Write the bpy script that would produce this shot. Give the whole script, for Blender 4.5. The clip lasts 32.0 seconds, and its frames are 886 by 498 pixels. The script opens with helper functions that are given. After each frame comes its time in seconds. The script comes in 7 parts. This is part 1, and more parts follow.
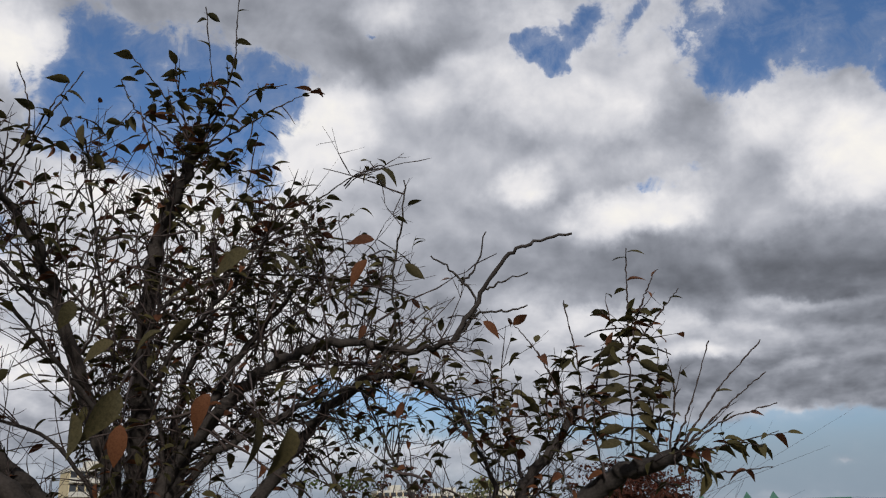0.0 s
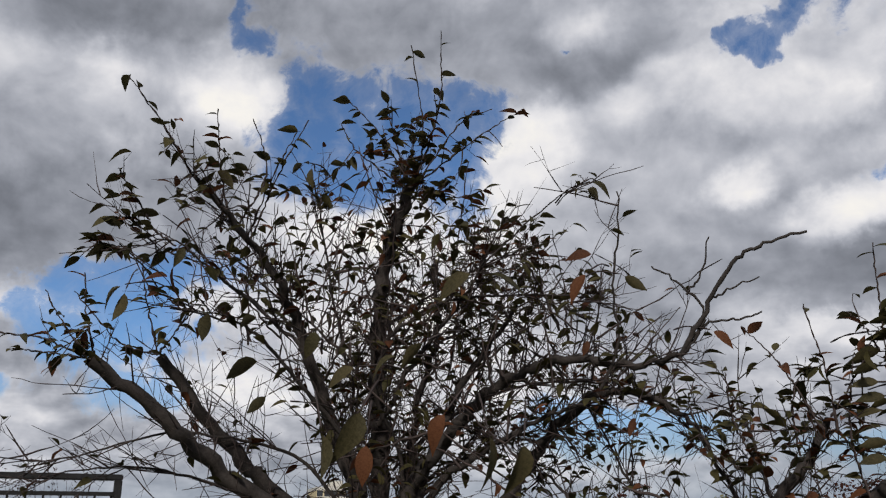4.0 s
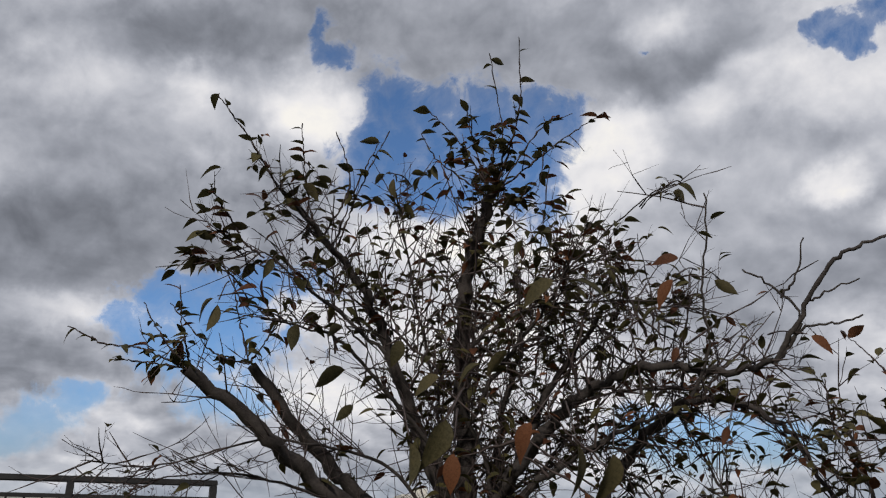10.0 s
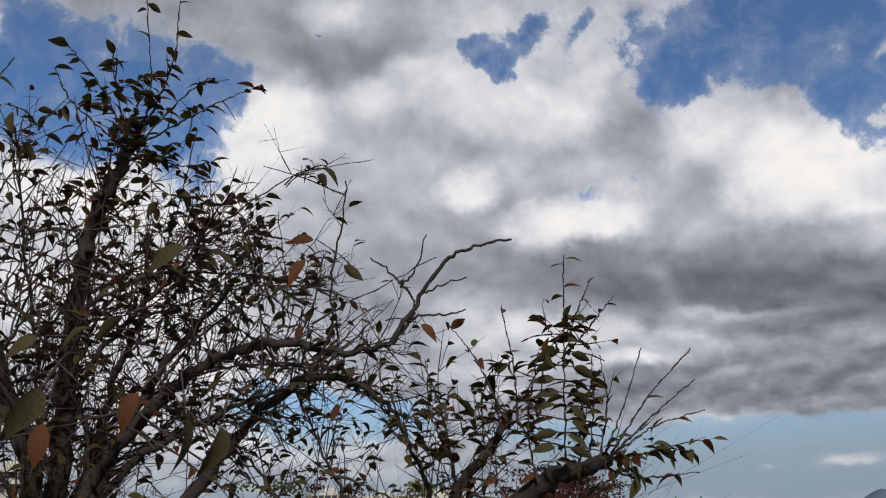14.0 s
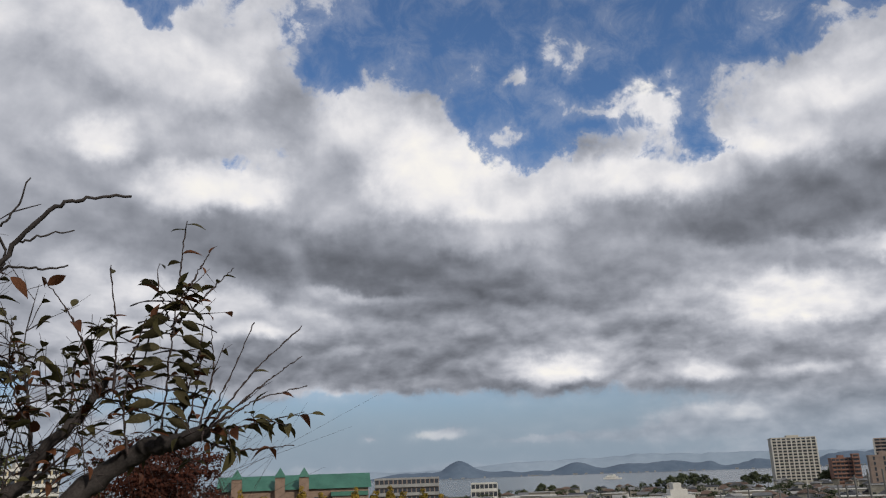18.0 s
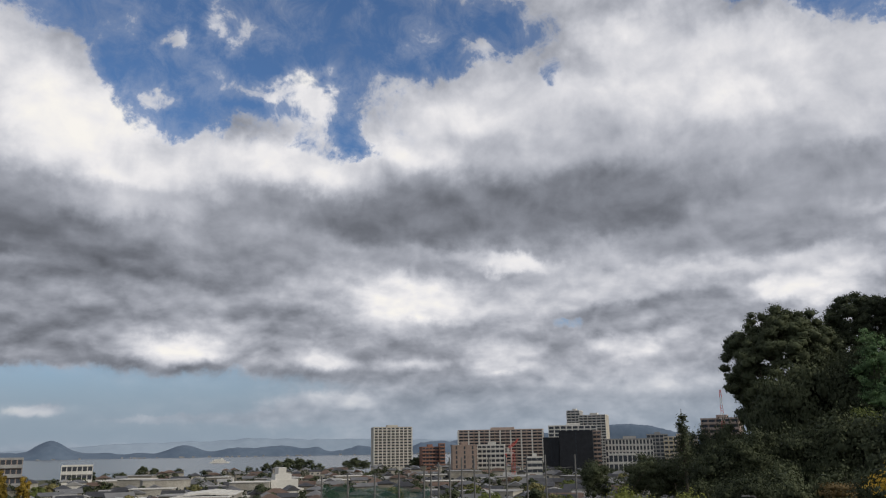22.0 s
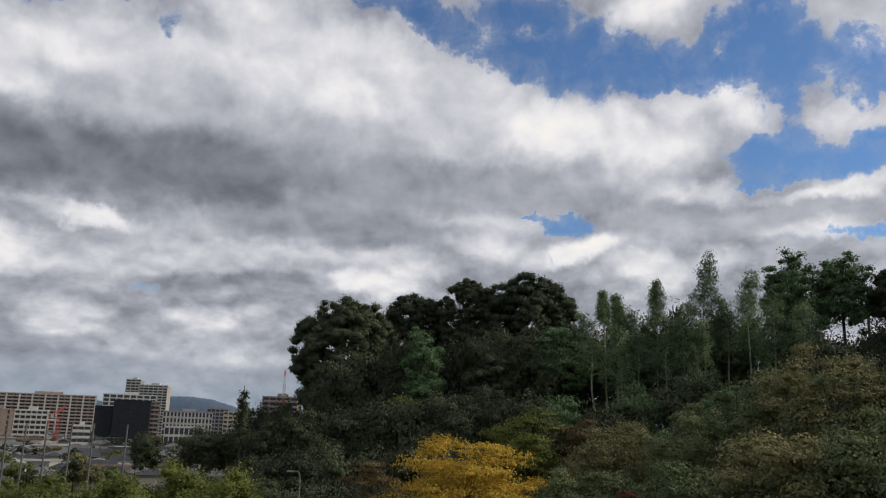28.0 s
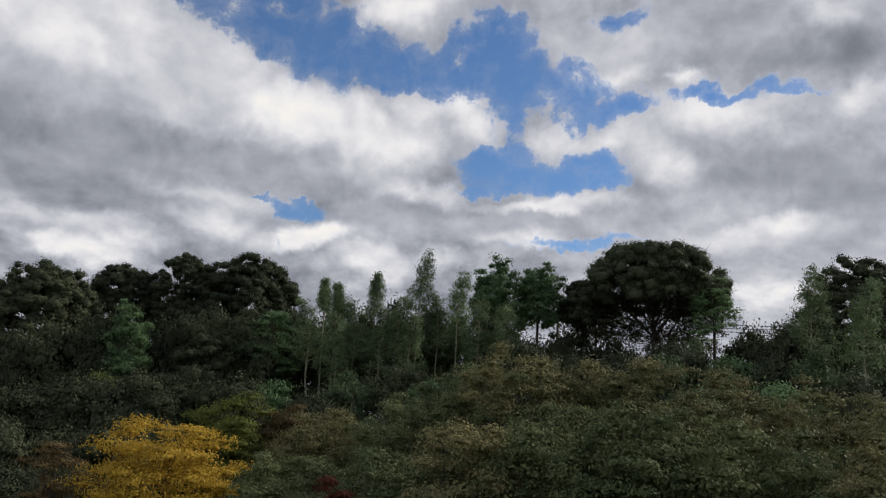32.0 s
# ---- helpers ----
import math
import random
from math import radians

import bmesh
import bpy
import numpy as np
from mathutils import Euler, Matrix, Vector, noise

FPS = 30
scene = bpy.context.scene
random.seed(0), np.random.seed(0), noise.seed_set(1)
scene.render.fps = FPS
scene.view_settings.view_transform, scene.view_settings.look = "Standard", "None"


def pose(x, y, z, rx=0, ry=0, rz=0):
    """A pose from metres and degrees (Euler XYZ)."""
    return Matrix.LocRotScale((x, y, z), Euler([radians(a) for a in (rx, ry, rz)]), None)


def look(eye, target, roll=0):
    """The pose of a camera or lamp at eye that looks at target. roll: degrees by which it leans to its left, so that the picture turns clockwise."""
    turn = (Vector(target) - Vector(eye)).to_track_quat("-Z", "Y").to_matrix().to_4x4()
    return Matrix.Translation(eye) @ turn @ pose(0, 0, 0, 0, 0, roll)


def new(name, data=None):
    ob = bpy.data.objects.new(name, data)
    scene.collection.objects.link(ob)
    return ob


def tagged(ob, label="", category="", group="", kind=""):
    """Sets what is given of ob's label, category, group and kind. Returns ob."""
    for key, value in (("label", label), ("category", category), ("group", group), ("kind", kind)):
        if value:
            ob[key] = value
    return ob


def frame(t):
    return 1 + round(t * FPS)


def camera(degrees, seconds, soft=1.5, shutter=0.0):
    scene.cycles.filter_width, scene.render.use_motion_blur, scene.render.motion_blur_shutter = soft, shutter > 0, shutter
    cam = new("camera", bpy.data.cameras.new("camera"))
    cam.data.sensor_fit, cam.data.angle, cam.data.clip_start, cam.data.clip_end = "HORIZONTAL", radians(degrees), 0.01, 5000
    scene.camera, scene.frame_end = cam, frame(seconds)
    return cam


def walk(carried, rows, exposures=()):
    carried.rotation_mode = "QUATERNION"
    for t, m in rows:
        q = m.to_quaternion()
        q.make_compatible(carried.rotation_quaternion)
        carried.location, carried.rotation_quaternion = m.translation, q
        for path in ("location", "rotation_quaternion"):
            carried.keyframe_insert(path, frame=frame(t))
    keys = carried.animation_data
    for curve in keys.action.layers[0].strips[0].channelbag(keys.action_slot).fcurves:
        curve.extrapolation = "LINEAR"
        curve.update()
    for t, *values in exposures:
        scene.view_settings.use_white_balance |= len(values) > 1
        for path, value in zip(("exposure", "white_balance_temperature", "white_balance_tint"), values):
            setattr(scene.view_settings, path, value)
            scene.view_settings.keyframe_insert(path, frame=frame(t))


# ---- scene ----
EYE = 1.6
SWING = 0.10  # the phone swings round the holder at this radius
cam = camera(58.05, 32.0, soft=1.2)
ROWS = [  # seconds, yaw, pitch, roll
    (0.0, -0.19, 18.33, 1.60),
    (0.5, 1.62, 18.47, 1.64),
    (1.0, 3.44, 18.59, 1.77),
    (1.5, 5.20, 18.81, 1.62),
    (2.0, 6.96, 19.04, 1.51),
    (2.5, 8.74, 19.26, 1.42),
    (3.0, 10.58, 19.51, 1.03),
    (3.5, 12.97, 19.74, 0.91),
    (5.5, 22.00, 20.27, 0.09),
    (6.0, 24.06, 20.36, -0.21),
    (6.5, 25.66, 20.42, -0.43),
    (7.0, 27.16, 20.51, -0.55),
    (7.5, 27.81, 20.57, -0.71),
    (8.0, 27.34, 20.65, -0.76),
    (8.5, 26.29, 20.66, -0.67),
    (9.0, 24.56, 20.65, -0.58),
    (9.5, 22.73, 20.58, -0.35),
    (10.0, 21.15, 20.50, -0.09),
    (10.5, 18.97, 20.44, -0.10),
    (11.0, 15.69, 20.32, 0.11),
    (11.5, 12.06, 20.04, 0.39),
    (12.0, 8.49, 19.69, 0.69),
    (12.5, 4.87, 19.34, 0.90),
    (13.0, 1.10, 18.99, 1.21),
    (13.5, -1.85, 18.70, 1.35),
    (15.5, -15.60, 17.22, 1.93),
    (16.0, -20.37, 16.73, 2.23),
    (16.5, -23.57, 16.29, 2.35),
    (17.0, -25.63, 16.12, 2.11),
    (17.5, -28.36, 16.00, 1.91),
    (18.0, -31.30, 15.75, 1.95),
    (18.5, -33.94, 15.50, 1.90),
    (19.0, -36.38, 15.36, 1.90),
    (19.5, -38.89, 15.24, 1.71),
    (20.0, -42.15, 15.01, 1.50),
    (20.5, -45.68, 14.72, 1.33),
    (21.0, -49.83, 14.51, 1.18),
    (21.5, -55.18, 14.23, 1.01),
    (22.0, -57.95, 14.04, 0.85),
    (22.5, -59.99, 13.84, 0.56),
    (23.0, -62.78, 13.71, 0.43),
    (23.5, -65.18, 13.54, 0.33),
    (24.0, -67.58, 13.42, 0.07),
    (24.5, -70.09, 13.35, -0.25),
    (25.0, -72.85, 13.26, -0.41),
    (25.5, -75.63, 13.22, -0.65),
    (27.5, -85.57, 12.73, -1.59),
    (28.0, -88.08, 12.60, -1.92),
    (28.5, -90.88, 12.45, -2.17),
    (29.0, -93.46, 12.35, -2.40),
    (29.5, -95.99, 12.25, -2.62),
    (30.0, -98.30, 12.27, -2.76),
    (30.5, -100.44, 12.32, -2.97),
    (31.0, -102.94, 12.41, -3.27),
    (31.5, -105.71, 12.49, -3.47),
    (32.0, -108.26, 12.54, -3.58),
]
walk(cam, [(t, pose(-SWING * math.sin(radians(yaw)), SWING * math.cos(radians(yaw)), EYE, 90 + pitch, roll, yaw)) for t, yaw, pitch, roll in ROWS])


# ---- sky, clouds and sun ----
SUN_AZ, SUN_EL = 174.0, 33.0
world = bpy.data.worlds.new("sky")
scene.world = world
world.use_nodes = True
wt = world.node_tree
wt.nodes.clear()


def wnode(kind, **props):
    n = wt.nodes.new("ShaderNode" + kind)
    for k, v in props.items():
        setattr(n, k, v)
    return n


def wput(sock, v):
    if isinstance(v, bpy.types.NodeSocket):
        wt.links.new(v, sock)
    else:
        sock.default_value = v


def wmath(op, a, b=0.0, c=0.0, clamp=False):
    n = wnode("Math", operation=op, use_clamp=clamp)
    for s, v in zip(n.inputs, (a, b, c)):
        wput(s, v)
    return n.outputs[0]


def wvec(op, a, b=(0, 0, 0)):
    n = wnode("VectorMath", operation=op)
    wput(n.inputs[0], a)
    wput(n.inputs[3 if op == "SCALE" else 1], b)
    return n.outputs[0]


def wnoise(vec, scale, detail, rough, out=0, dist=0.0):
    n = wnode("TexNoise")
    wput(n.inputs["Vector"], vec)
    n.inputs["Scale"].default_value, n.inputs["Detail"].default_value = scale, detail
    n.inputs["Roughness"].default_value, n.inputs["Distortion"].default_value = rough, dist
    return n.outputs[out]


def wrange(v, a, b, lo=0.0, hi=1.0, smooth=True):
    n = wnode("MapRange", interpolation_type="SMOOTHSTEP" if smooth else "LINEAR")
    for s, x in zip(n.inputs, (v, a, b, lo, hi)):
        wput(s, x)
    return n.outputs[0]


way = wnode("TexCoord").outputs["Generated"]
sep = wnode("SeparateXYZ")
wput(sep.inputs[0], way)
az = wmath("MULTIPLY", wmath("ARCTAN2", sep.outputs[0], sep.outputs[1]), 180 / math.pi)
el = wmath("MULTIPLY", wmath("ARCSINE", sep.outputs[2]), 180 / math.pi)
plain = wnode("CombineXYZ")
wput(plain.inputs[0], az), wput(plain.inputs[1], el)
# the outlines billow at two scales, less so in the flat layers near the horizon
swell = wvec("SUBTRACT", wnoise(way, 8.0, 2.0, 0.45, 1), (0.5, 0.5, 0.5))
swirl = wvec("SUBTRACT", wnoise(way, 10.0, 5.0, 0.6, 1), (0.5, 0.5, 0.5))
curl = wvec("SUBTRACT", wnoise(way, 34.0, 4.0, 0.6, 1), (0.5, 0.5, 0.5))
calm = wrange(el, 2.0, 13.0, 0.4, 1.0)
bent = wvec("ADD", plain.outputs[0], wvec("SCALE", wvec("ADD", wvec("MULTIPLY", swirl, (7.0, 5.0, 0.0)), wvec("MULTIPLY", curl, (2.6, 2.2, 0.0))), calm))
bent_soft = wvec("ADD", plain.outputs[0], wvec("SCALE", wvec("ADD", wvec("MULTIPLY", swell, (5.0, 3.0, 0.0)), wvec("ADD", wvec("MULTIPLY", swirl, (4.5, 3.2, 0.0)), wvec("MULTIPLY", curl, (1.8, 1.3, 0.0)))), calm))
fray = wnoise(way, 24.0, 10.0, 0.66, 0, 0.4)
broken = wnoise(way, 6.0, 6.0, 0.6)
fields = {"cover": wmath("MULTIPLY_ADD", wmath("SUBTRACT", broken, 0.5), wrange(el, 38.0, 55.0, 0.0, 8.0), 1.0), "tone": wmath("MULTIPLY_ADD", wmath("SUBTRACT", broken, 0.5), 0.8, 0.7)}


def stroke(key, vec, a, e, ra, re, value, turn):
    g = wnode("TexGradient", gradient_type="SPHERICAL")
    m = g.texture_mapping
    m.vector_type, m.translation, m.rotation, m.scale = "TEXTURE", (a, e, 0), (0, 0, radians(turn)), (ra, re, 1)
    wput(g.inputs[0], vec)
    near = wnode("MapRange", interpolation_type="SMOOTHSTEP", clamp=False)
    wput(near.inputs[0], g.outputs[1])
    mix = wnode("Mix")
    wput(mix.inputs[0], near.outputs[0])
    wput(mix.inputs[2], fields[key])
    wput(mix.inputs[3], float(value))
    fields[key] = mix.outputs[0]


def cover(a, e, ra, re, value, turn=0.0):
    """Cloud (1) or open sky (-1) round a direction: azimuth, elevation, half widths in degrees."""
    stroke("cover", bent, a, e, ra * 1.22, re * 1.22, value, turn)


def tone(a, e, ra, re, value, turn=0.0):
    """How light the cloud is there: about 1 in its sunlit heads, under 0.5 in its thick bases."""
    stroke("tone", bent_soft, a, e, ra * 1.05, re * 1.05, value, turn)


cover(-19.5, 28.4, 11.4, 5.3, -1)
cover(-24.0, 26.2, 6.0, 5.9, -1)
cover(-14.2, 24.9, 4.3, 6.4, -1, -5)
cover(-25.4, 30.2, 3.4, 4.8, -1)
cover(-11.9, 29.0, 3.5, 2.6, -0.6, -6)
cover(-31.3, 34.9, 1.4, 2.6, -0.2)
cover(-29.8, 33.6, 2.2, 1.3, -0.4)
cover(-20.0, 24.9, 8.8, 4.9, -1)
cover(-41.1, 15.7, 6.4, 2.1, -0.75, 4)
cover(-37.3, 13.4, 8.1, 4.0, -1)
cover(-34.2, 16.7, 6.2, 3.0, -1)
cover(-48.0, 7.5, 4.2, 2.2, -0.6, 3)
cover(-49.6, 5.9, 3.2, 1.4, -0.5, 3)
cover(-45.0, 9.1, 3.5, 1.3, -0.7, 3)
cover(-36.2, 9.1, 4.2, 2.1, -0.6)
cover(-4.1, 6.3, 7.7, 2.9, -0.8)
cover(-29.3, 20.5, 3.5, 2.2, 0.8)
cover(-31.2, 15.4, 2.8, 1.9, 0.8)
cover(-42.6, 7.7, 2.3, 2.3, 0.8)
cover(-45.2, 4.3, 5.7, 1.5, 0.8)
cover(-31.1, 12.4, 6.6, 1.9, 0.6)
cover(-25.8, 10.9, 7.6, 3.2, 1)
cover(-22.3, 20.9, 8.7, 3.0, 1)
cover(-17.6, 22.0, 5.2, 2.2, 0.8)
cover(-14.8, 20.0, 3.9, 1.6, 0.9, -4)
cover(-8.1, 25.1, 3.3, 5.7, 1, -7)
cover(-5.0, 7.3, 5.9, 1.6, -0.8)
cover(-0.6, 6.6, 6.4, 2.1, -0.8)
cover(-7.0, 8.5, 4.8, 1.8, -0.5)
cover(20.9, 3.6, 12.0, 2.2, -0.9)
cover(12.7, 5.1, 7.6, 1.5, -0.6)
cover(10.0, 31.7, 2.9, 1.5, -0.75, -9)
cover(12.8, 33.3, 2.9, 1.9, -0.8, 36)
cover(16.2, 32.6, 1.6, 2.4, -0.8, -12)
cover(22.9, 30.0, 3.6, 3.7, -1, -15)
cover(24.2, 27.6, 2.8, 1.9, -1, -15)
cover(17.8, 22.0, 2.4, 0.6, 0.3, -10)
cover(-4.4, 33.7, 0.5, 0.4, -0.1)
cover(18.4, 31.2, 2.0, 3.7, 1, 51)
cover(10.8, 31.8, 3.6, 1.4, -0.6)
cover(31.6, 31.0, 13.0, 4.0, -1, -6)
cover(24.6, 29.7, 4.3, 3.1, -1, -4)
cover(43.7, 27.2, 17.2, 5.6, -1, -11)
cover(36.5, 25.4, 6.1, 2.9, -1, -36)
cover(38.6, 22.6, 3.3, 2.1, -1, -9)
cover(42.8, 24.0, 4.2, 2.0, -1, -11)
cover(51.7, 27.0, 5.7, 3.2, -1, -16)
cover(51.7, 22.0, 2.7, 1.4, -1, -14)
cover(17.2, 22.0, 2.3, 0.7, 0.3)
cover(26.6, 26.1, 3.6, 2.1, 1, -4)
cover(29.9, 25.4, 3.5, 2.4, 1, -6)
cover(42.8, 21.6, 3.1, 1.2, 0.9, 10)
cover(32.9, 3.8, 22.0, 1.7, -1)
cover(25.0, 2.3, 16.9, 2.1, -0.9)
cover(34.5, 1.1, 23.7, 1.2, -0.9)
cover(37.0, 31.8, 17.8, 3.0, -1)
cover(52.8, 31.0, 12.9, 3.0, -1, -6)
cover(35.7, 24.3, 3.4, 2.2, -0.8, -27)
cover(38.7, 22.4, 2.9, 1.9, -1)
cover(60.3, 28.5, 8.2, 2.0, -1, 5)
cover(66.6, 25.9, 1.3, 1.0, 0.3, -11)
cover(51.3, 22.5, 1.8, 1.5, -1, -5)
cover(56.0, 27.6, 6.1, 3.1, -1, 16)
cover(48.1, 24.4, 3.3, 1.9, 1, -4)
cover(44.9, 25.1, 2.9, 1.1, 0.5)
cover(47.4, 22.0, 3.5, 1.1, 0.35, -3)
cover(42.1, 28.6, 3.0, 1.3, 0.65)
cover(37.9, 27.3, 1.4, 0.8, 0.55)
cover(43.3, 22.7, 1.1, 1.0, 0.6)
cover(37.0, 23.5, 1.6, 0.9, 0.4)
cover(57.7, 23.6, 6.6, 2.2, 1, 4)
cover(63.2, 25.8, 3.6, 2.1, 1, 19)
cover(69.7, 27.7, 2.5, 2.1, 0.9, -13)
cover(61.0, 27.6, 2.2, 0.6, 0.4, 9)
cover(31.8, 4.4, 19.1, 1.6, -1)
cover(25.5, 3.2, 10.7, 1.1, -0.9)
cover(38.9, 2.8, 8.0, 0.8, -0.7)
cover(31.1, 2.5, 2.8, 0.7, 0.9, 7)
cover(26.1, 2.3, 0.9, 0.4, 0.5)
cover(38.5, 2.2, 4.2, 0.5, 0.4)
cover(51.2, 3.4, 4.7, 0.8, 0.7)
cover(67.5, 8.5, 1.4, 0.6, 0.3, -6)
cover(53.0, 28.8, 13.9, 2.2, -1, 8)
cover(58.1, 27.7, 9.5, 1.7, -0.9, 6)
cover(67.4, 26.5, 1.5, 1.0, 0.3)
cover(84.8, 28.8, 6.9, 1.7, -1, -18)
cover(95.7, 26.8, 10.3, 2.3, -1, -9)
cover(101.7, 24.8, 4.2, 1.6, -0.9, -11)
cover(51.4, 21.7, 2.8, 1.5, -0.9, 8)
cover(71.6, 28.3, 3.3, 2.3, 0.9)
cover(77.8, 29.0, 3.0, 3.0, 0.9)
cover(59.1, 25.0, 7.8, 2.3, 1, 6)
cover(64.6, 26.7, 2.6, 1.5, 0.9, 4)
cover(89.2, 28.9, 0.7, 1.9, 0.5, 52)
cover(101.2, 27.0, 2.3, 0.9, 0.6, 8)
cover(61.1, 27.7, 2.0, 0.6, 0.4, 5)
cover(96.9, 14.2, 2.4, 0.9, -0.9, -6)
cover(95.0, 15.1, 1.2, 0.4, -0.6, -5)
cover(67.7, 8.7, 1.9, 0.5, 0.3)
cover(95.6, 12.1, 1.0, 2.0, 0.3, -4)
cover(94.4, 28.1, 5.3, 2.3, -1)
cover(100.0, 26.4, 6.3, 3.0, -1, -12)
cover(107.3, 25.1, 5.8, 2.2, -1, -6)
cover(110.1, 26.5, 4.1, 2.9, -1, -7)
cover(97.0, 14.6, 2.2, 0.8, -0.9)
cover(94.7, 15.3, 1.1, 0.3, -0.5)
cover(95.9, 26.5, 6.9, 3.7, -1, -19)
cover(102.0, 25.6, 5.3, 2.3, -1)
cover(109.8, 25.1, 4.5, 3.6, -1)
cover(112.6, 22.7, 3.0, 4.1, -1)
cover(115.0, 18.0, 5.8, 1.8, -1)
cover(111.4, 18.5, 2.7, 1.3, -1)
cover(118.4, 19.0, 3.0, 1.8, -1, -4)
cover(120.1, 22.7, 3.7, 1.4, -1, 9)
cover(109.8, 17.2, 3.3, 0.6, -0.7)
cover(116.8, 13.0, 5.5, 0.7, -0.8, 7)
cover(103.0, 28.5, 3.2, 2.2, 1, 17)
cover(109.1, 26.0, 1.5, 0.7, 0.6, 12)
cover(110.6, 27.1, 0.6, 0.6, 0.5)
cover(116.7, 25.8, 3.7, 2.2, 0.9, -5)
cover(121.0, 26.1, 7.2, 2.4, 1, -11)
cover(124.9, 24.3, 1.9, 0.9, 0.9)
cover(114.5, 24.3, 0.9, 0.7, 0.5, -4)
cover(115.1, 20.9, 2.0, 2.4, 1, 68)
cover(118.9, 20.9, 2.4, 1.2, 1, -5)
cover(94.0, 27.7, 2.4, 0.5, 0.25, 4)
cover(124.0, 21.0, 4.6, 3.0, 1, 30)
cover(122.1, 18.7, 3.4, 3.0, 1, -5)
cover(108.9, 22.5, 3.3, 1.5, 1, 17)
cover(111.0, 21.0, 1.2, 1.6, 0.7)
cover(102.2, 22.7, 3.5, 1.2, 0.9)
cover(120.1, 29.0, 2.6, 1.1, -0.7)
cover(130.1, 23.2, 4.0, 0.7, -0.8)
cover(116.2, 17.6, 5.0, 0.8, -0.9)
cover(111.1, 18.4, 3.4, 1.4, -0.9)
cover(119.7, 26.6, 5.7, 2.3, 1, -11)
cover(124.3, 24.2, 2.4, 0.7, 0.9, 11)
cover(130.2, 27.0, 8.7, 2.6, 1, -6)
cover(127.4, 21.6, 5.6, 2.0, 1, 11)
cover(116.4, 23.8, 3.2, 2.6, -1)
cover(111.6, 25.5, 3.2, 2.9, -1)
cover(120.0, 22.8, 2.2, 1.2, -1)
cover(111.6, 18.8, 3.4, 1.5, -1)
cover(117.9, 18.2, 3.9, 1.3, -1)
cover(127.4, 23.5, 4.7, 0.8, -1, 6)
cover(115.3, 20.9, 1.6, 2.2, 1, 71)
cover(119.0, 20.8, 1.9, 0.8, 0.9)
tone(-40.9, 34.2, 18.4, 4.8, 0.5, 6)
tone(-58.8, 31.2, 7.0, 3.0, 0.7, 15)
tone(-43.4, 29.4, 11.6, 3.7, 0.8, 7)
tone(-31.8, 30.1, 6.2, 5.3, 1)
tone(-58.0, 27.6, 4.5, 2.5, 0.78, 14)
tone(-48.4, 25.6, 9.5, 3.6, 0.6, 9)
tone(-47.5, 19.6, 18.1, 6.1, 0.5, 7)
tone(-53.3, 16.2, 8.3, 3.2, 0.52, 8)
tone(-55.2, 22.1, 5.4, 2.9, 0.97, 11)
tone(-50.6, 10.9, 12.1, 3.2, 0.53, 5)
tone(-45.3, 14.6, 9.1, 2.0, 0.9, -3)
tone(-52.2, 14.1, 5.0, 1.5, 0.68, 7)
tone(-54.1, 7.4, 5.1, 1.4, 0.8, 4)
tone(-53.6, 6.1, 4.6, 1.1, 0.52, 4)
tone(-42.6, 7.7, 3.6, 3.0, 0.8)
tone(-44.8, 4.4, 8.5, 1.7, 0.85)
tone(-29.8, 10.1, 10.2, 3.8, 0.95)
tone(-41.4, 30.5, 2.8, 2.1, 0.9, 7)
tone(-17.3, 34.1, 18.0, 5.4, 0.57, -4)
tone(-6.0, 32.0, 8.0, 3.5, 0.52, -9)
tone(-0.2, 30.2, 4.9, 2.9, 0.8, -12)
tone(-7.6, 26.2, 5.2, 5.5, 0.96, -7)
tone(-9.7, 21.8, 3.2, 3.1, 0.97, -6)
tone(-22.3, 20.9, 13.5, 3.9, 0.98)
tone(-15.6, 20.3, 7.9, 2.5, 0.95, -3)
tone(-30.8, 15.6, 4.0, 2.9, 0.93)
tone(-1.7, 23.0, 8.2, 7.1, 0.7, -9)
tone(2.5, 20.5, 3.2, 3.4, 0.85, -10)
tone(-16.3, 15.5, 14.0, 6.9, 0.95)
tone(-11.6, 9.9, 11.9, 4.8, 0.9)
tone(-22.5, 14.1, 7.9, 5.1, 0.92)
tone(-9.6, 34.4, 21.7, 5.4, 0.62)
tone(-2.2, 34.9, 4.2, 1.8, 0.82, -3)
tone(-7.4, 28.8, 5.1, 3.8, 0.95)
tone(-10.1, 22.6, 3.2, 3.2, 0.97)
tone(3.9, 29.1, 7.7, 2.8, 0.87, -6)
tone(10.6, 30.5, 5.9, 3.7, 0.92, 18)
tone(16.3, 27.6, 5.0, 2.9, 0.95, -11)
tone(18.6, 31.1, 2.5, 4.3, 0.75, 57)
tone(20.1, 25.5, 5.2, 2.6, 0.72, -12)
tone(-2.9, 26.4, 10.6, 3.5, 0.77)
tone(7.2, 23.0, 4.0, 2.2, 0.93, -6)
tone(1.1, 20.6, 10.7, 3.8, 0.67, -4)
tone(16.6, 20.4, 6.4, 1.9, 0.97, -9)
tone(11.4, 23.9, 6.4, 2.5, 0.8, -8)
tone(16.3, 15.9, 12.4, 3.3, 0.55, -7)
tone(6.9, 16.5, 9.4, 3.1, 0.62, -5)
tone(11.7, 12.3, 9.3, 1.2, 0.9, -5)
tone(18.9, 11.2, 4.2, 1.1, 0.8, -6)
tone(10.0, 10.5, 9.4, 1.5, 0.75, -4)
tone(-8.1, 25.6, 4.9, 3.8, 0.97)
tone(16.3, 20.1, 7.1, 1.9, 0.95, -7)
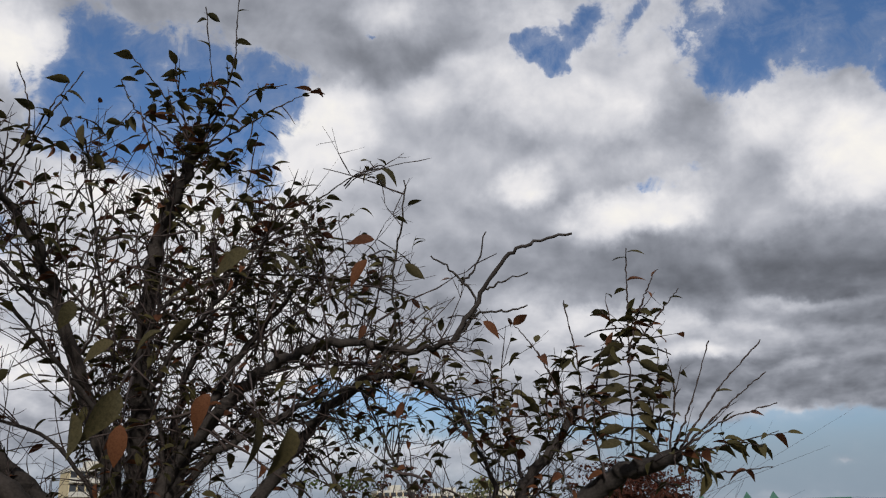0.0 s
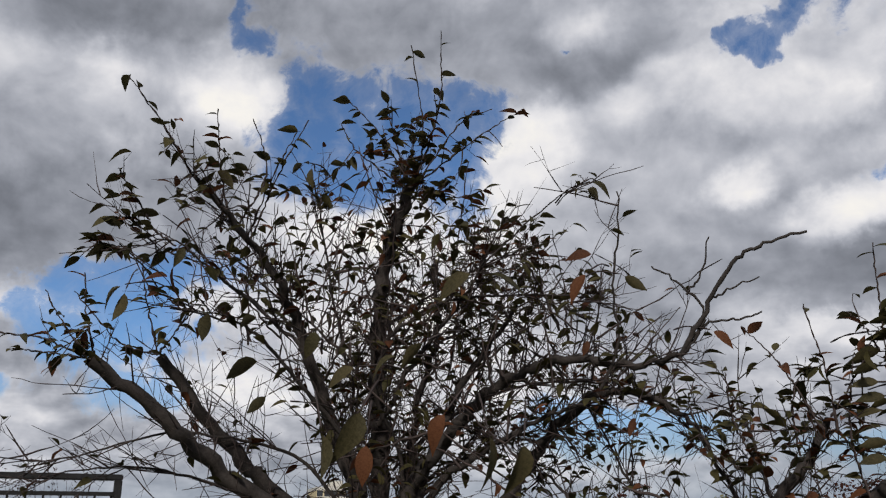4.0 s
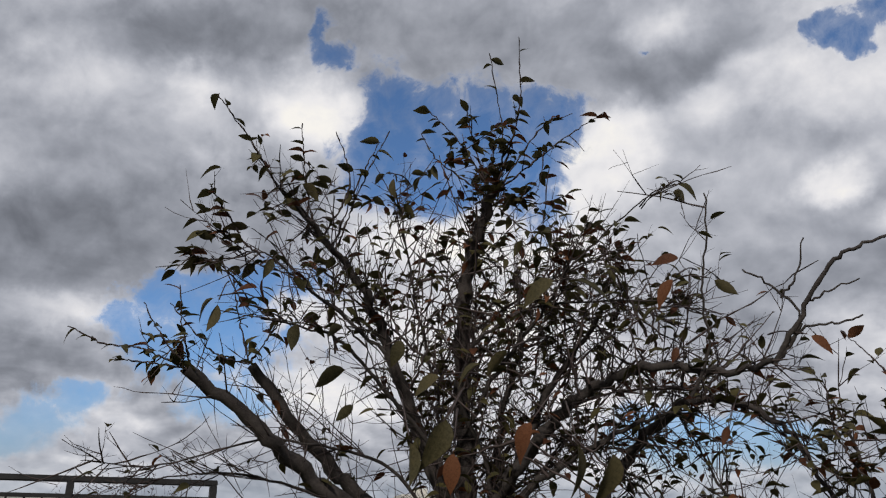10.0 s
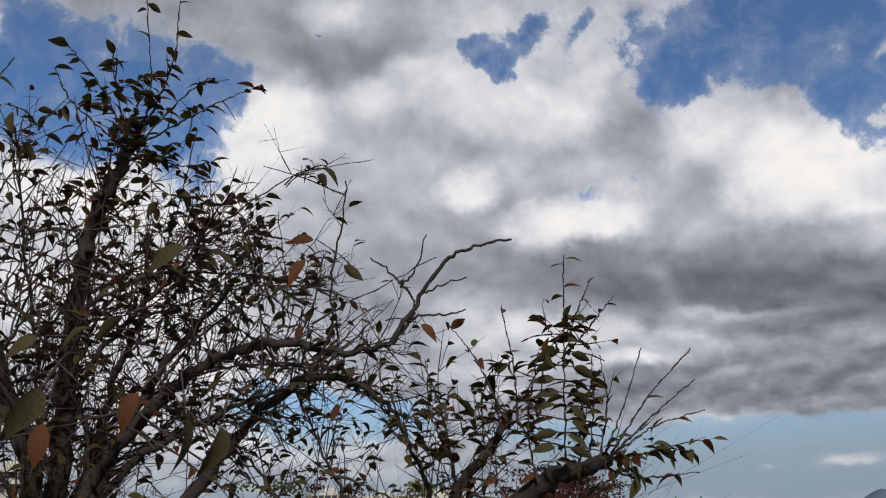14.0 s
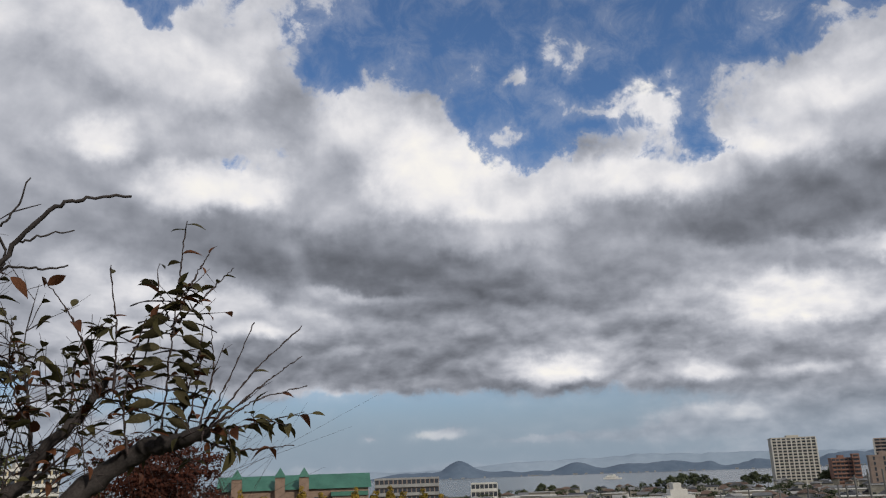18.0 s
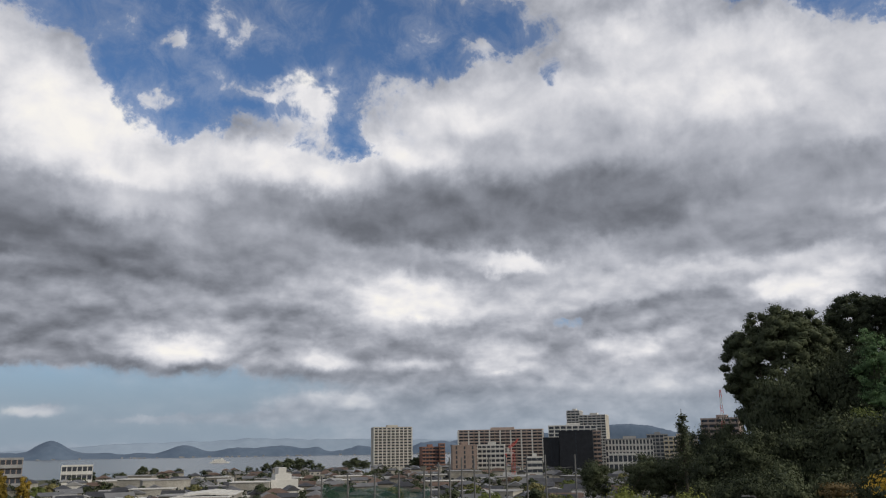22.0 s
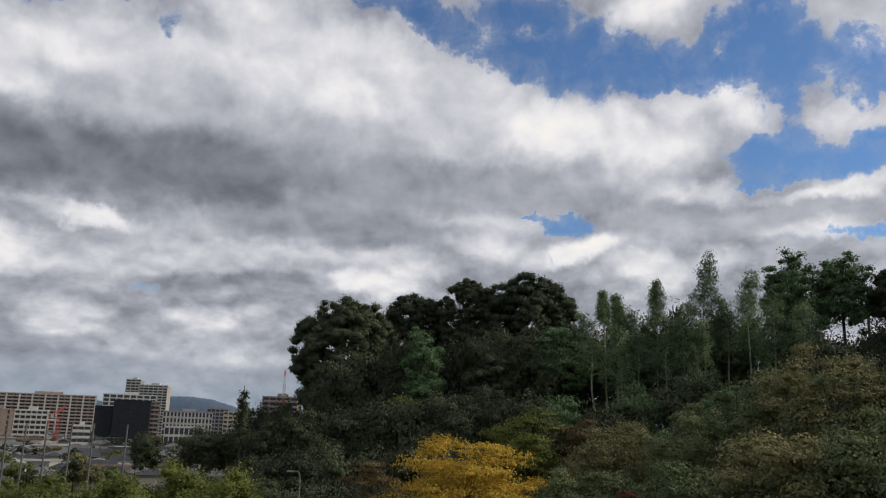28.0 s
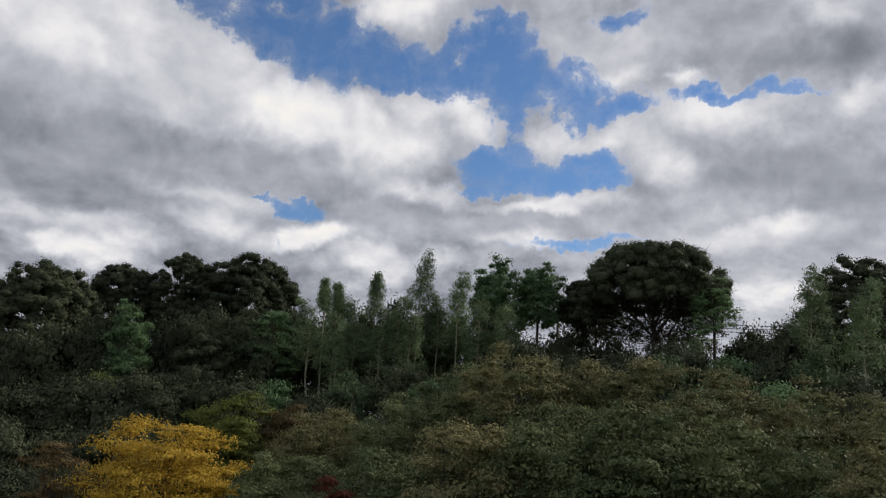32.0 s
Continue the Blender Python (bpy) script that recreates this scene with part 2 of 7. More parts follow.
tone(29.7, 20.9, 4.9, 3.4, 0.95, -12)
tone(5.9, 22.6, 3.5, 1.9, 0.92, -3)
tone(3.6, 18.7, 10.1, 3.2, 0.72)
tone(-7.1, 19.2, 5.4, 2.6, 0.95)
tone(20.2, 19.6, 7.4, 3.1, 0.66, -8)
tone(25.1, 15.0, 11.2, 3.0, 0.54, -8)
tone(26.3, 11.5, 8.1, 2.3, 0.6, -7)
tone(15.3, 11.5, 12.2, 1.4, 0.85, -4)
tone(22.3, 8.2, 8.4, 1.8, 0.58, -5)
tone(9.2, 9.2, 9.4, 2.5, 0.82)
tone(-6.9, 5.0, 9.9, 2.4, 0.9)
tone(-8.7, 26.9, 6.2, 2.5, 0.97, 11)
tone(1.7, 29.2, 8.5, 2.4, 0.84, 6)
tone(-2.6, 31.5, 12.6, 2.3, 0.57, 8)
tone(11.5, 29.1, 10.5, 3.1, 0.88)
tone(17.9, 31.5, 4.4, 3.6, 0.85)
tone(20.4, 27.2, 3.9, 3.1, 0.68)
tone(0.8, 24.6, 8.8, 3.0, 0.76, 6)
tone(7.0, 22.7, 3.6, 2.2, 0.94)
tone(-0.6, 16.8, 8.9, 3.3, 0.62, 4)
tone(-5.5, 19.0, 6.7, 2.9, 0.7, 6)
tone(16.7, 19.9, 8.8, 2.3, 0.96)
tone(26.6, 25.3, 5.6, 2.8, 0.92, -4)
tone(32.3, 21.6, 7.4, 5.0, 1, -6)
tone(36.1, 18.4, 7.0, 2.2, 0.93, -7)
tone(43.0, 20.5, 7.2, 2.1, 0.94, -10)
tone(49.5, 19.6, 6.0, 2.2, 0.93, -12)
tone(24.5, 20.6, 6.2, 2.9, 0.72, -3)
tone(17.5, 15.9, 16.3, 3.2, 0.52)
tone(28.0, 15.6, 13.1, 3.5, 0.52, -4)
tone(32.9, 11.8, 13.7, 2.8, 0.47, -5)
tone(45.4, 14.4, 10.1, 3.6, 0.53, -8)
tone(48.3, 16.9, 6.6, 2.3, 0.63, -11)
tone(35.4, 16.5, 5.7, 1.3, 0.76, -6)
tone(24.4, 12.3, 7.2, 1.0, 0.7)
tone(11.3, 12.1, 8.3, 1.6, 0.9)
tone(17.3, 10.0, 7.1, 1.1, 0.82)
tone(21.3, 8.1, 18.7, 2.0, 0.53)
tone(31.2, 6.0, 19.2, 1.1, 0.5, -3)
tone(43.9, 5.1, 10.8, 1.0, 0.52, -5)
tone(39.6, 6.6, 4.3, 1.1, 0.9, -5)
tone(42.3, 8.0, 3.1, 0.8, 0.85, -6)
tone(47.5, 24.3, 5.0, 2.6, 0.93, -13)
tone(41.7, 28.1, 4.5, 1.8, 0.8, -11)
tone(47.4, 22.0, 3.2, 1.2, 0.72, -12)
tone(19.9, 26.1, 4.9, 2.9, 0.62, 8)
tone(14.5, 27.7, 7.5, 3.3, 0.87, 11)
tone(15.3, 19.6, 7.2, 1.9, 0.97, 7)
tone(23.9, 24.4, 4.5, 3.6, 0.88, 6)
tone(31.4, 21.4, 6.3, 4.7, 1)
tone(22.7, 19.1, 4.9, 2.1, 0.7, 5)
tone(38.7, 19.2, 6.8, 2.3, 0.94)
tone(46.8, 19.9, 9.5, 2.1, 0.95)
tone(55.7, 20.9, 7.9, 1.6, 0.96, -6)
tone(60.1, 23.6, 7.7, 2.7, 0.93)
tone(66.5, 24.1, 4.8, 2.9, 0.9, -11)
tone(71.5, 23.7, 5.6, 3.1, 0.94, -13)
tone(65.4, 19.0, 9.4, 2.7, 0.72, -9)
tone(55.9, 18.3, 7.7, 1.6, 0.72, -5)
tone(62.0, 16.4, 19.5, 2.6, 0.44)
tone(53.6, 15.1, 7.7, 1.6, 0.56, -4)
tone(24.9, 14.4, 15.6, 2.8, 0.45)
tone(35.3, 12.3, 14.7, 2.7, 0.47)
tone(36.5, 16.3, 6.7, 1.5, 0.8)
tone(45.3, 15.0, 5.3, 2.1, 0.7)
tone(62.8, 10.2, 8.7, 2.2, 0.8, -5)
tone(56.4, 10.1, 6.2, 2.6, 1, -4)
tone(64.2, 12.9, 8.6, 1.0, 0.86, -6)
tone(70.8, 10.8, 5.2, 1.4, 0.8, -7)
tone(70.8, 8.3, 3.6, 1.7, 0.55, -6)
tone(57.8, 13.0, 11.1, 1.1, 0.62, -5)
tone(24.6, 12.6, 4.5, 0.7, 0.75)
tone(19.0, 9.7, 4.2, 0.9, 0.9)
tone(33.3, 8.7, 18.5, 1.9, 0.56)
tone(43.1, 9.8, 7.8, 1.0, 0.65)
tone(47.1, 9.2, 6.5, 1.3, 0.52)
tone(25.3, 7.1, 15.1, 1.5, 0.52)
tone(24.9, 8.3, 3.3, 0.7, 0.74)
tone(44.9, 5.3, 19.7, 1.0, 0.52)
tone(39.7, 6.7, 4.8, 1.1, 0.97)
tone(49.4, 6.3, 4.1, 1.3, 0.93)
tone(54.2, 6.8, 4.6, 1.4, 0.57)
tone(61.9, 5.7, 3.7, 0.8, 0.92, -4)
tone(60.4, 8.1, 7.1, 1.0, 0.6, -4)
tone(67.6, 6.8, 5.3, 1.0, 0.6, -5)
tone(56.0, 5.9, 3.7, 0.6, 0.85)
tone(51.2, 3.4, 5.0, 0.8, 0.9)
tone(46.4, 2.6, 4.4, 0.6, 0.72)
tone(30.7, 2.5, 4.3, 0.8, 0.97)
tone(26.1, 2.3, 1.2, 0.5, 0.9)
tone(62.0, 3.4, 12.3, 0.8, 0.62)
tone(67.2, 3.9, 5.3, 0.6, 0.8, -3)
tone(47.9, 24.5, 4.5, 2.8, 0.95, -3)
tone(60.5, 2.4, 11.4, 0.7, 0.66)
tone(60.6, 16.7, 21.3, 3.1, 0.44)
tone(77.4, 18.1, 10.9, 2.8, 0.62, -7)
tone(80.8, 14.4, 9.2, 1.7, 0.52, -6)
tone(75.9, 22.8, 18.6, 3.0, 0.86, -7)
tone(85.4, 22.8, 6.2, 3.1, 0.95, -11)
tone(72.2, 27.8, 6.1, 2.7, 0.94, -7)
tone(81.4, 26.4, 7.3, 2.9, 0.92, -10)
tone(86.1, 17.4, 4.9, 1.8, 0.6, -9)
tone(82.9, 11.5, 8.2, 1.7, 0.82, -6)
tone(83.7, 9.4, 4.3, 0.9, 0.92, -5)
tone(72.7, 8.9, 9.1, 1.6, 0.56, -3)
tone(64.2, 13.0, 3.9, 0.9, 0.9)
tone(70.2, 11.6, 7.6, 1.0, 0.8, -3)
tone(55.4, 10.3, 5.7, 2.1, 1, 4)
tone(63.5, 13.1, 3.9, 0.8, 0.92)
tone(49.3, 6.0, 3.3, 0.9, 0.93, 3)
tone(65.0, 16.9, 21.0, 2.6, 0.46, 4)
tone(87.9, 17.7, 11.3, 1.6, 0.58, -4)
tone(80.1, 13.9, 9.8, 1.4, 0.6)
tone(69.9, 22.7, 12.3, 2.5, 0.77)
tone(77.7, 24.8, 9.7, 3.7, 0.9)
tone(88.3, 23.8, 9.7, 3.0, 0.9, -5)
tone(79.8, 20.9, 10.1, 2.0, 0.72)
tone(97.4, 17.9, 10.2, 1.9, 0.76, -7)
tone(94.8, 21.2, 4.5, 2.4, 1, -7)
tone(99.5, 21.1, 3.9, 2.6, 0.96, -9)
tone(48.1, 24.2, 4.1, 2.6, 0.94, 10)
tone(87.8, 15.5, 7.5, 1.0, 0.8, -3)
tone(75.5, 11.6, 14.2, 1.2, 0.84)
tone(82.0, 9.9, 3.8, 1.1, 0.95)
tone(75.9, 8.9, 9.7, 1.4, 0.57)
tone(62.6, 6.6, 3.8, 1.3, 0.9)
tone(70.2, 6.7, 3.2, 1.0, 0.9)
tone(68.1, 10.4, 6.5, 1.0, 0.78)
tone(91.5, 12.8, 6.6, 1.6, 0.88, -4)
tone(97.6, 12.6, 3.0, 1.3, 0.98, -5)
tone(101.5, 10.8, 2.6, 1.3, 0.95, -5)
tone(101.2, 14.0, 2.6, 1.1, 0.66, -7)
tone(55.0, 6.7, 4.7, 1.0, 0.57)
tone(55.5, 4.9, 14.5, 0.7, 0.58)
tone(51.3, 3.2, 3.9, 0.7, 0.9)
tone(73.5, 4.0, 3.8, 1.0, 0.9)
tone(65.5, 3.2, 9.4, 1.0, 0.7)
tone(64.0, 17.0, 15.9, 3.6, 0.5, 3)
tone(69.5, 21.8, 8.8, 3.0, 0.73, 8)
tone(77.5, 24.7, 8.8, 4.3, 0.9, 6)
tone(59.5, 23.6, 6.7, 2.8, 0.9, 13)
tone(86.2, 23.4, 8.9, 3.1, 0.92)
tone(81.3, 19.6, 10.0, 2.5, 0.68, 4)
tone(88.1, 17.7, 8.7, 1.7, 0.6)
tone(78.3, 13.8, 12.2, 2.2, 0.6, 4)
tone(94.4, 21.0, 6.8, 2.6, 1)
tone(99.5, 20.7, 3.6, 2.2, 0.93)
tone(102.7, 19.4, 5.7, 2.8, 0.95)
tone(109.4, 21.9, 3.3, 2.7, 0.92, -6)
tone(90.3, 14.9, 8.0, 1.3, 0.88)
tone(105.0, 16.7, 5.6, 1.4, 0.93)
tone(104.5, 14.2, 8.0, 1.0, 0.68)
tone(113.6, 14.4, 6.6, 0.9, 0.72, -4)
tone(113.7, 15.9, 6.1, 0.7, 0.94, -5)
tone(115.2, 13.1, 4.2, 0.6, 0.9, -4)
tone(97.4, 12.6, 3.6, 1.3, 0.98)
tone(102.1, 11.1, 3.7, 1.4, 0.95)
tone(107.8, 12.0, 4.7, 1.2, 0.88)
tone(82.2, 10.0, 5.9, 1.3, 0.95)
tone(73.5, 8.8, 7.4, 1.3, 0.6, 4)
tone(68.1, 10.3, 8.8, 1.3, 0.78, 6)
tone(64.2, 12.8, 2.3, 0.8, 0.92, 7)
tone(62.0, 5.4, 3.2, 0.8, 0.93, 5)
tone(71.9, 6.3, 1.8, 0.8, 0.92, 4)
tone(86.6, 21.9, 10.4, 4.1, 0.83, 11)
tone(83.8, 15.9, 11.4, 2.4, 0.63, 10)
tone(92.9, 16.6, 9.5, 2.1, 0.65, 8)
tone(95.7, 20.7, 5.9, 2.6, 0.97, 7)
tone(105.3, 22.1, 6.9, 2.5, 0.93, 4)
tone(120.2, 27.2, 8.0, 3.0, 0.84)
tone(118.5, 25.2, 5.4, 1.3, 0.94)
tone(124.7, 24.2, 2.6, 0.8, 0.98, -3)
tone(130.2, 27.2, 12.1, 2.5, 0.72, -6)
tone(134.9, 25.0, 6.2, 2.0, 0.54, -8)
tone(134.3, 27.7, 3.5, 1.1, 0.88, -8)
tone(103.9, 29.1, 5.0, 2.4, 0.95, 5)
tone(115.3, 20.9, 2.7, 2.5, 0.95)
tone(119.0, 20.9, 2.6, 1.2, 0.93)
tone(127.4, 22.2, 7.4, 2.0, 0.95, -4)
tone(129.2, 18.3, 8.8, 2.5, 0.6)
tone(135.2, 16.4, 5.4, 2.9, 0.62, -4)
tone(136.1, 22.1, 3.3, 1.6, 0.93, -7)
tone(123.5, 18.9, 3.5, 2.2, 0.94)
tone(116.3, 16.1, 5.9, 1.0, 0.93)
tone(110.5, 14.8, 8.6, 1.2, 0.72)
tone(102.5, 14.7, 4.0, 0.8, 0.68, 5)
tone(97.4, 12.7, 3.9, 1.4, 0.97, 6)
tone(113.5, 13.6, 4.6, 1.0, 0.92)
tone(128.1, 14.0, 8.8, 1.9, 0.88)
tone(131.0, 14.8, 3.4, 1.0, 0.97)
tone(129.8, 9.8, 4.5, 1.6, 0.96)
tone(135.0, 12.8, 4.8, 1.7, 0.74)
tone(83.0, 9.9, 6.6, 1.1, 0.92, 8)
tone(102.0, 11.3, 5.2, 1.3, 0.88, 5)
ragged = wmath("MULTIPLY", wrange(el, 3.0, 12.0, 1.2, 4.2), wrange(fields["cover"], 0.55, 1.0, 1.0, 0.15))
edge = wmath("MULTIPLY_ADD", wmath("SUBTRACT", fray, 0.5), ragged, fields["cover"])
mask = wmath("MAXIMUM", wrange(edge, -0.55, 0.8), wrange(edge, -1.3, 0.1, 0.0, 0.22))
# relief of the billows: lit from above and behind the viewer
soft_a, soft_b = wnoise(way, 13.0, 5.0, 0.52, 0, 0.25), wnoise(wvec("ADD", way, (0.006, -0.006, 0.022)), 13.0, 5.0, 0.52, 0, 0.25)
tall = wvec("MULTIPLY", way, (1.0, 1.0, 2.6))
low_a, low_b = wnoise(tall, 17.0, 5.0, 0.52, 0, 0.2), wnoise(wvec("ADD", tall, (0.0, 0.0, 0.03)), 17.0, 5.0, 0.52, 0, 0.2)
relief = wmath("MULTIPLY_ADD", wmath("SUBTRACT", low_a, low_b), wrange(el, 20.0, 8.0, 0.06, 0.2), wmath("MULTIPLY", wmath("SUBTRACT", soft_a, soft_b), wrange(el, 8.0, 20.0, 0.2, 0.36)))
heap = wvec("MULTIPLY", way, (1.0, 1.0, 1.9))
heap_a, heap_b = wnoise(heap, 25.0, 3.0, 0.5, 0, 0.4), wnoise(wvec("ADD", heap, (0.0, 0.0, 0.026)), 25.0, 3.0, 0.5, 0, 0.4)
relief = wmath("MULTIPLY_ADD", wmath("SUBTRACT", heap_a, heap_b), wrange(el, 17.0, 7.0, 0.04, 0.3), relief)
rim = wrange(edge, 1.0, 0.1, 0.0, 0.06)
bright = wmath("ADD", wmath("MULTIPLY_ADD", fields["tone"], 0.945, 0.025), wmath("ADD", rim, relief))
ramp = wnode("ValToRGB")
cr = ramp.color_ramp
cr.elements[0].position, cr.elements[0].color = 0.2, (0.036, 0.041, 0.052, 1)
cr.elements[1].position, cr.elements[1].color = 1.0, (0.93, 0.9, 0.855, 1)
for p in (0.35, 0.45, 0.55, 0.65, 0.75, 0.85, 0.93):
    v, w = p ** 2.2, (p - 0.35) / 0.65
    cr.elements.new(p).color = (v * (0.9 + 0.09 * w * w), v * (0.965 - 0.01 * w), v * (1.13 - 0.2 * w * w), 1)
wput(ramp.inputs[0], bright)
sky = wnode("TexSky", sky_type="NISHITA", sun_disc=False, sun_elevation=radians(SUN_EL), sun_rotation=radians(SUN_AZ), altitude=100.0, air_density=1.0, dust_density=0.15, ozone_density=4.0)
clear, cloud = wnode("Background"), wnode("Background")
wput(clear.inputs[0], wvec("MULTIPLY", sky.outputs[0], (0.8, 0.93, 1.06))), wput(clear.inputs[1], 0.1)
wput(cloud.inputs[0], ramp.outputs[0]), wput(cloud.inputs[1], 1.0)
haze, low_air = wnode("MixShader"), wnode("Background")
wput(low_air.inputs[0], (0.25, 0.315, 0.39, 1)), wput(low_air.inputs[1], 1.0)
wput(haze.inputs[0], wrange(el, 13.0, 1.0, 0.0, 0.92)), wput(haze.inputs[1], clear.outputs[0]), wput(haze.inputs[2], low_air.outputs[0])
mixed = wnode("MixShader")
wput(mixed.inputs[0], mask), wput(mixed.inputs[1], haze.outputs[0]), wput(mixed.inputs[2], cloud.outputs[0])
veil = wnode("MixShader")
wput(veil.inputs[0], wrange(el, 6.5, 0.3, 0.0, 0.72)), wput(veil.inputs[1], mixed.outputs[0]), wput(veil.inputs[2], low_air.outputs[0])
wput(wnode("OutputWorld").inputs[0], veil.outputs[0])
world.cycles.sampling_method = "MANUAL"
world.cycles.sample_map_resolution = 512

sun = new("sun", bpy.data.lights.new("sun", "SUN"))
sun.data.energy, sun.data.angle, sun.data.color = 2.5, radians(4.0), (1.0, 0.92, 0.8)
sun.matrix_world = look((0, 0, 0), (-math.sin(radians(SUN_AZ)) * math.cos(radians(SUN_EL)), -math.cos(radians(SUN_AZ)) * math.cos(radians(SUN_EL)), -math.sin(radians(SUN_EL))))

# ---- materials ----
def material(name, dark, light, rough=0.8, scale=3.0, grain=0.15, metal=0.0, vary=0.0, through_light=0.0, fine=None, coords="Object", edge=(0.35, 0.65)):
    """A surface with two scales of colour variation, fine relief and, where vary is set, a tint of its own for each piece."""
    m = bpy.data.materials.new(name)
    m.use_nodes = True
    t = m.node_tree
    t.nodes.clear()
    put, lk = t.nodes.new, t.links.new
    out, bsdf, tc = put("ShaderNodeOutputMaterial"), put("ShaderNodeBsdfPrincipled"), put("ShaderNodeTexCoord")
    big, small = put("ShaderNodeTexNoise"), put("ShaderNodeTexNoise")
    for n, s, d in ((big, scale, 4.0), (small, fine or scale * 9.0, 6.0)):
        lk(tc.outputs[coords], n.inputs["Vector"])
        n.inputs["Scale"].default_value, n.inputs["Detail"].default_value, n.inputs["Roughness"].default_value = s, d, 0.6
    add = put("ShaderNodeMath")
    add.operation = "MULTIPLY_ADD"
    lk(small.outputs[0], add.inputs[0])
    add.inputs[1].default_value = 0.45
    half = put("ShaderNodeMath")
    half.operation = "MULTIPLY"
    lk(big.outputs[0], half.inputs[0])
    half.inputs[1].default_value = 0.55
    lk(half.outputs[0], add.inputs[2])
    last = add.outputs[0]
    if vary:
        info, geo = put("ShaderNodeObjectInfo"), put("ShaderNodeNewGeometry")
        mix2 = put("ShaderNodeMath")
        mix2.operation = "ADD"
        lk(info.outputs["Random"], mix2.inputs[0])
        lk(geo.outputs["Random Per Island"], mix2.inputs[1])
        v = put("ShaderNodeMath")
        v.operation = "MULTIPLY_ADD"
        lk(mix2.outputs[0], v.inputs[0])
        v.inputs[1].default_value = vary * 0.5
        lk(last, v.inputs[2])
        s2 = put("ShaderNodeMath")
        s2.operation = "SUBTRACT"
        lk(v.outputs[0], s2.inputs[0])
        s2.inputs[1].default_value = vary * 0.5
        last = s2.outputs[0]
    ramp = put("ShaderNodeValToRGB")
    ramp.color_ramp.elements[0].position, ramp.color_ramp.elements[1].position = edge
    ramp.color_ramp.elements[0].color, ramp.color_ramp.elements[1].color = (*dark, 1), (*light, 1)
    lk(last, ramp.inputs[0])
    lk(ramp.outputs[0], bsdf.inputs["Base Color"])
    bsdf.inputs["Roughness"].default_value, bsdf.inputs["Metallic"].default_value = rough, metal
    bsdf.inputs["Specular IOR Level"].default_value = 0.08 if through_light else 0.3
    if grain:
        b = put("ShaderNodeBump")
        b.inputs["Strength"].default_value, b.inputs["Distance"].default_value = grain, 0.4 / (fine or scale * 9.0)
        lk(small.outputs[0], b.inputs["Height"])
        lk(b.outputs[0], bsdf.inputs["Normal"])
    surf = bsdf.outputs[0]
    if through_light:
        tr, mx = put("ShaderNodeBsdfTranslucent"), put("ShaderNodeMixShader")
        lk(ramp.outputs[0], tr.inputs[0])
        mx.inputs[0].default_value = through_light
        lk(surf, mx.inputs[1])
        lk(tr.outputs[0], mx.inputs[2])
        surf = mx.outputs[0]
    lk(surf, out.inputs[0])
    return m


M_BARK = material("cherry_bark", (0.018, 0.0155, 0.0155), (0.062, 0.053, 0.051), 0.85, 9.0, 0.6)
M_TWIG = material("twig_bark", (0.02856, 0.02148, 0.0216), (0.0816, 0.0612, 0.0594), 0.8, 30.0, 0.2)
M_LEAF_G = material("green_leaf", (0.02705, 0.02745, 0.01353), (0.08112, 0.07068, 0.03156), 0.5, 20.0, 0.1, vary=0.5, through_light=0.25)
M_LEAF_R = material("reddened_leaf", (0.06, 0.0264, 0.0168), (0.156, 0.066, 0.0336), 0.55, 20.0, 0.1, vary=0.5, through_light=0.3)
M_LEAF_B = material("dull_old_leaf", (0.033, 0.033, 0.018), (0.09, 0.075, 0.039), 0.55, 14.0, 0.3, vary=0.3, through_light=0.2)
M_EVER = material("evergreen_foliage", (0.02815, 0.03749, 0.02252), (0.09865, 0.1153, 0.06346), 0.6, 0.6, 0.0, vary=0.3, through_light=0.1)
M_OAK = material("olive_foliage", (0.05, 0.07, 0.024), (0.17, 0.2, 0.065), 0.6, 0.6, 0.0, vary=0.3, through_light=0.2)
M_OAKD = material("deep_green_foliage", (0.06502, 0.1181, 0.05768), (0.2176, 0.3352, 0.148), 0.6, 0.6, 0.0, vary=0.3, through_light=0.18)
M_FRESH = material("fresh_green_foliage", (0.066, 0.0935, 0.022), (0.22, 0.242, 0.066), 0.6, 0.8, 0.0, vary=0.3, through_light=0.3)
M_RUSSET = material("brown_foliage", (0.0617, 0.0497, 0.0245), (0.179, 0.131, 0.0612), 0.6, 0.8, 0.0, vary=0.3, through_light=0.2)
M_BAMBOO = material("bamboo_foliage", (0.07187, 0.1121, 0.0575), (0.2229, 0.3019, 0.1437), 0.55, 0.8, 0.0, vary=0.3, through_light=0.25)
M_YELLOW = material("golden_foliage", (0.255, 0.168, 0.0276), (0.636, 0.44, 0.069), 0.6, 0.8, 0.0, vary=0.3, through_light=0.35)
M_MAPLE = material("bronze_foliage", (0.09518, 0.1095, 0.05091), (0.305, 0.2717, 0.1268), 0.6, 0.5, 0.0, vary=0.3, through_light=0.2)
M_MAPLEG = material("dull_green_foliage", (0.0581, 0.08557, 0.04044), (0.1944, 0.2244, 0.1012), 0.6, 0.5, 0.0, vary=0.3, through_light=0.2)
M_RED = material("dark_red_foliage", (0.036, 0.015, 0.0112), (0.108, 0.0375, 0.024), 0.6, 1.0, 0.0, vary=0.3, through_light=0.25)
M_TRUNK = material("tree_trunk", (0.03, 0.025, 0.02), (0.11, 0.09, 0.07), 0.9, 2.0, 0.4)
M_GROUND = material("rough_ground", (0.03, 0.035, 0.016), (0.1, 0.095, 0.05), 0.95, 0.05, 0.2, fine=1.2)
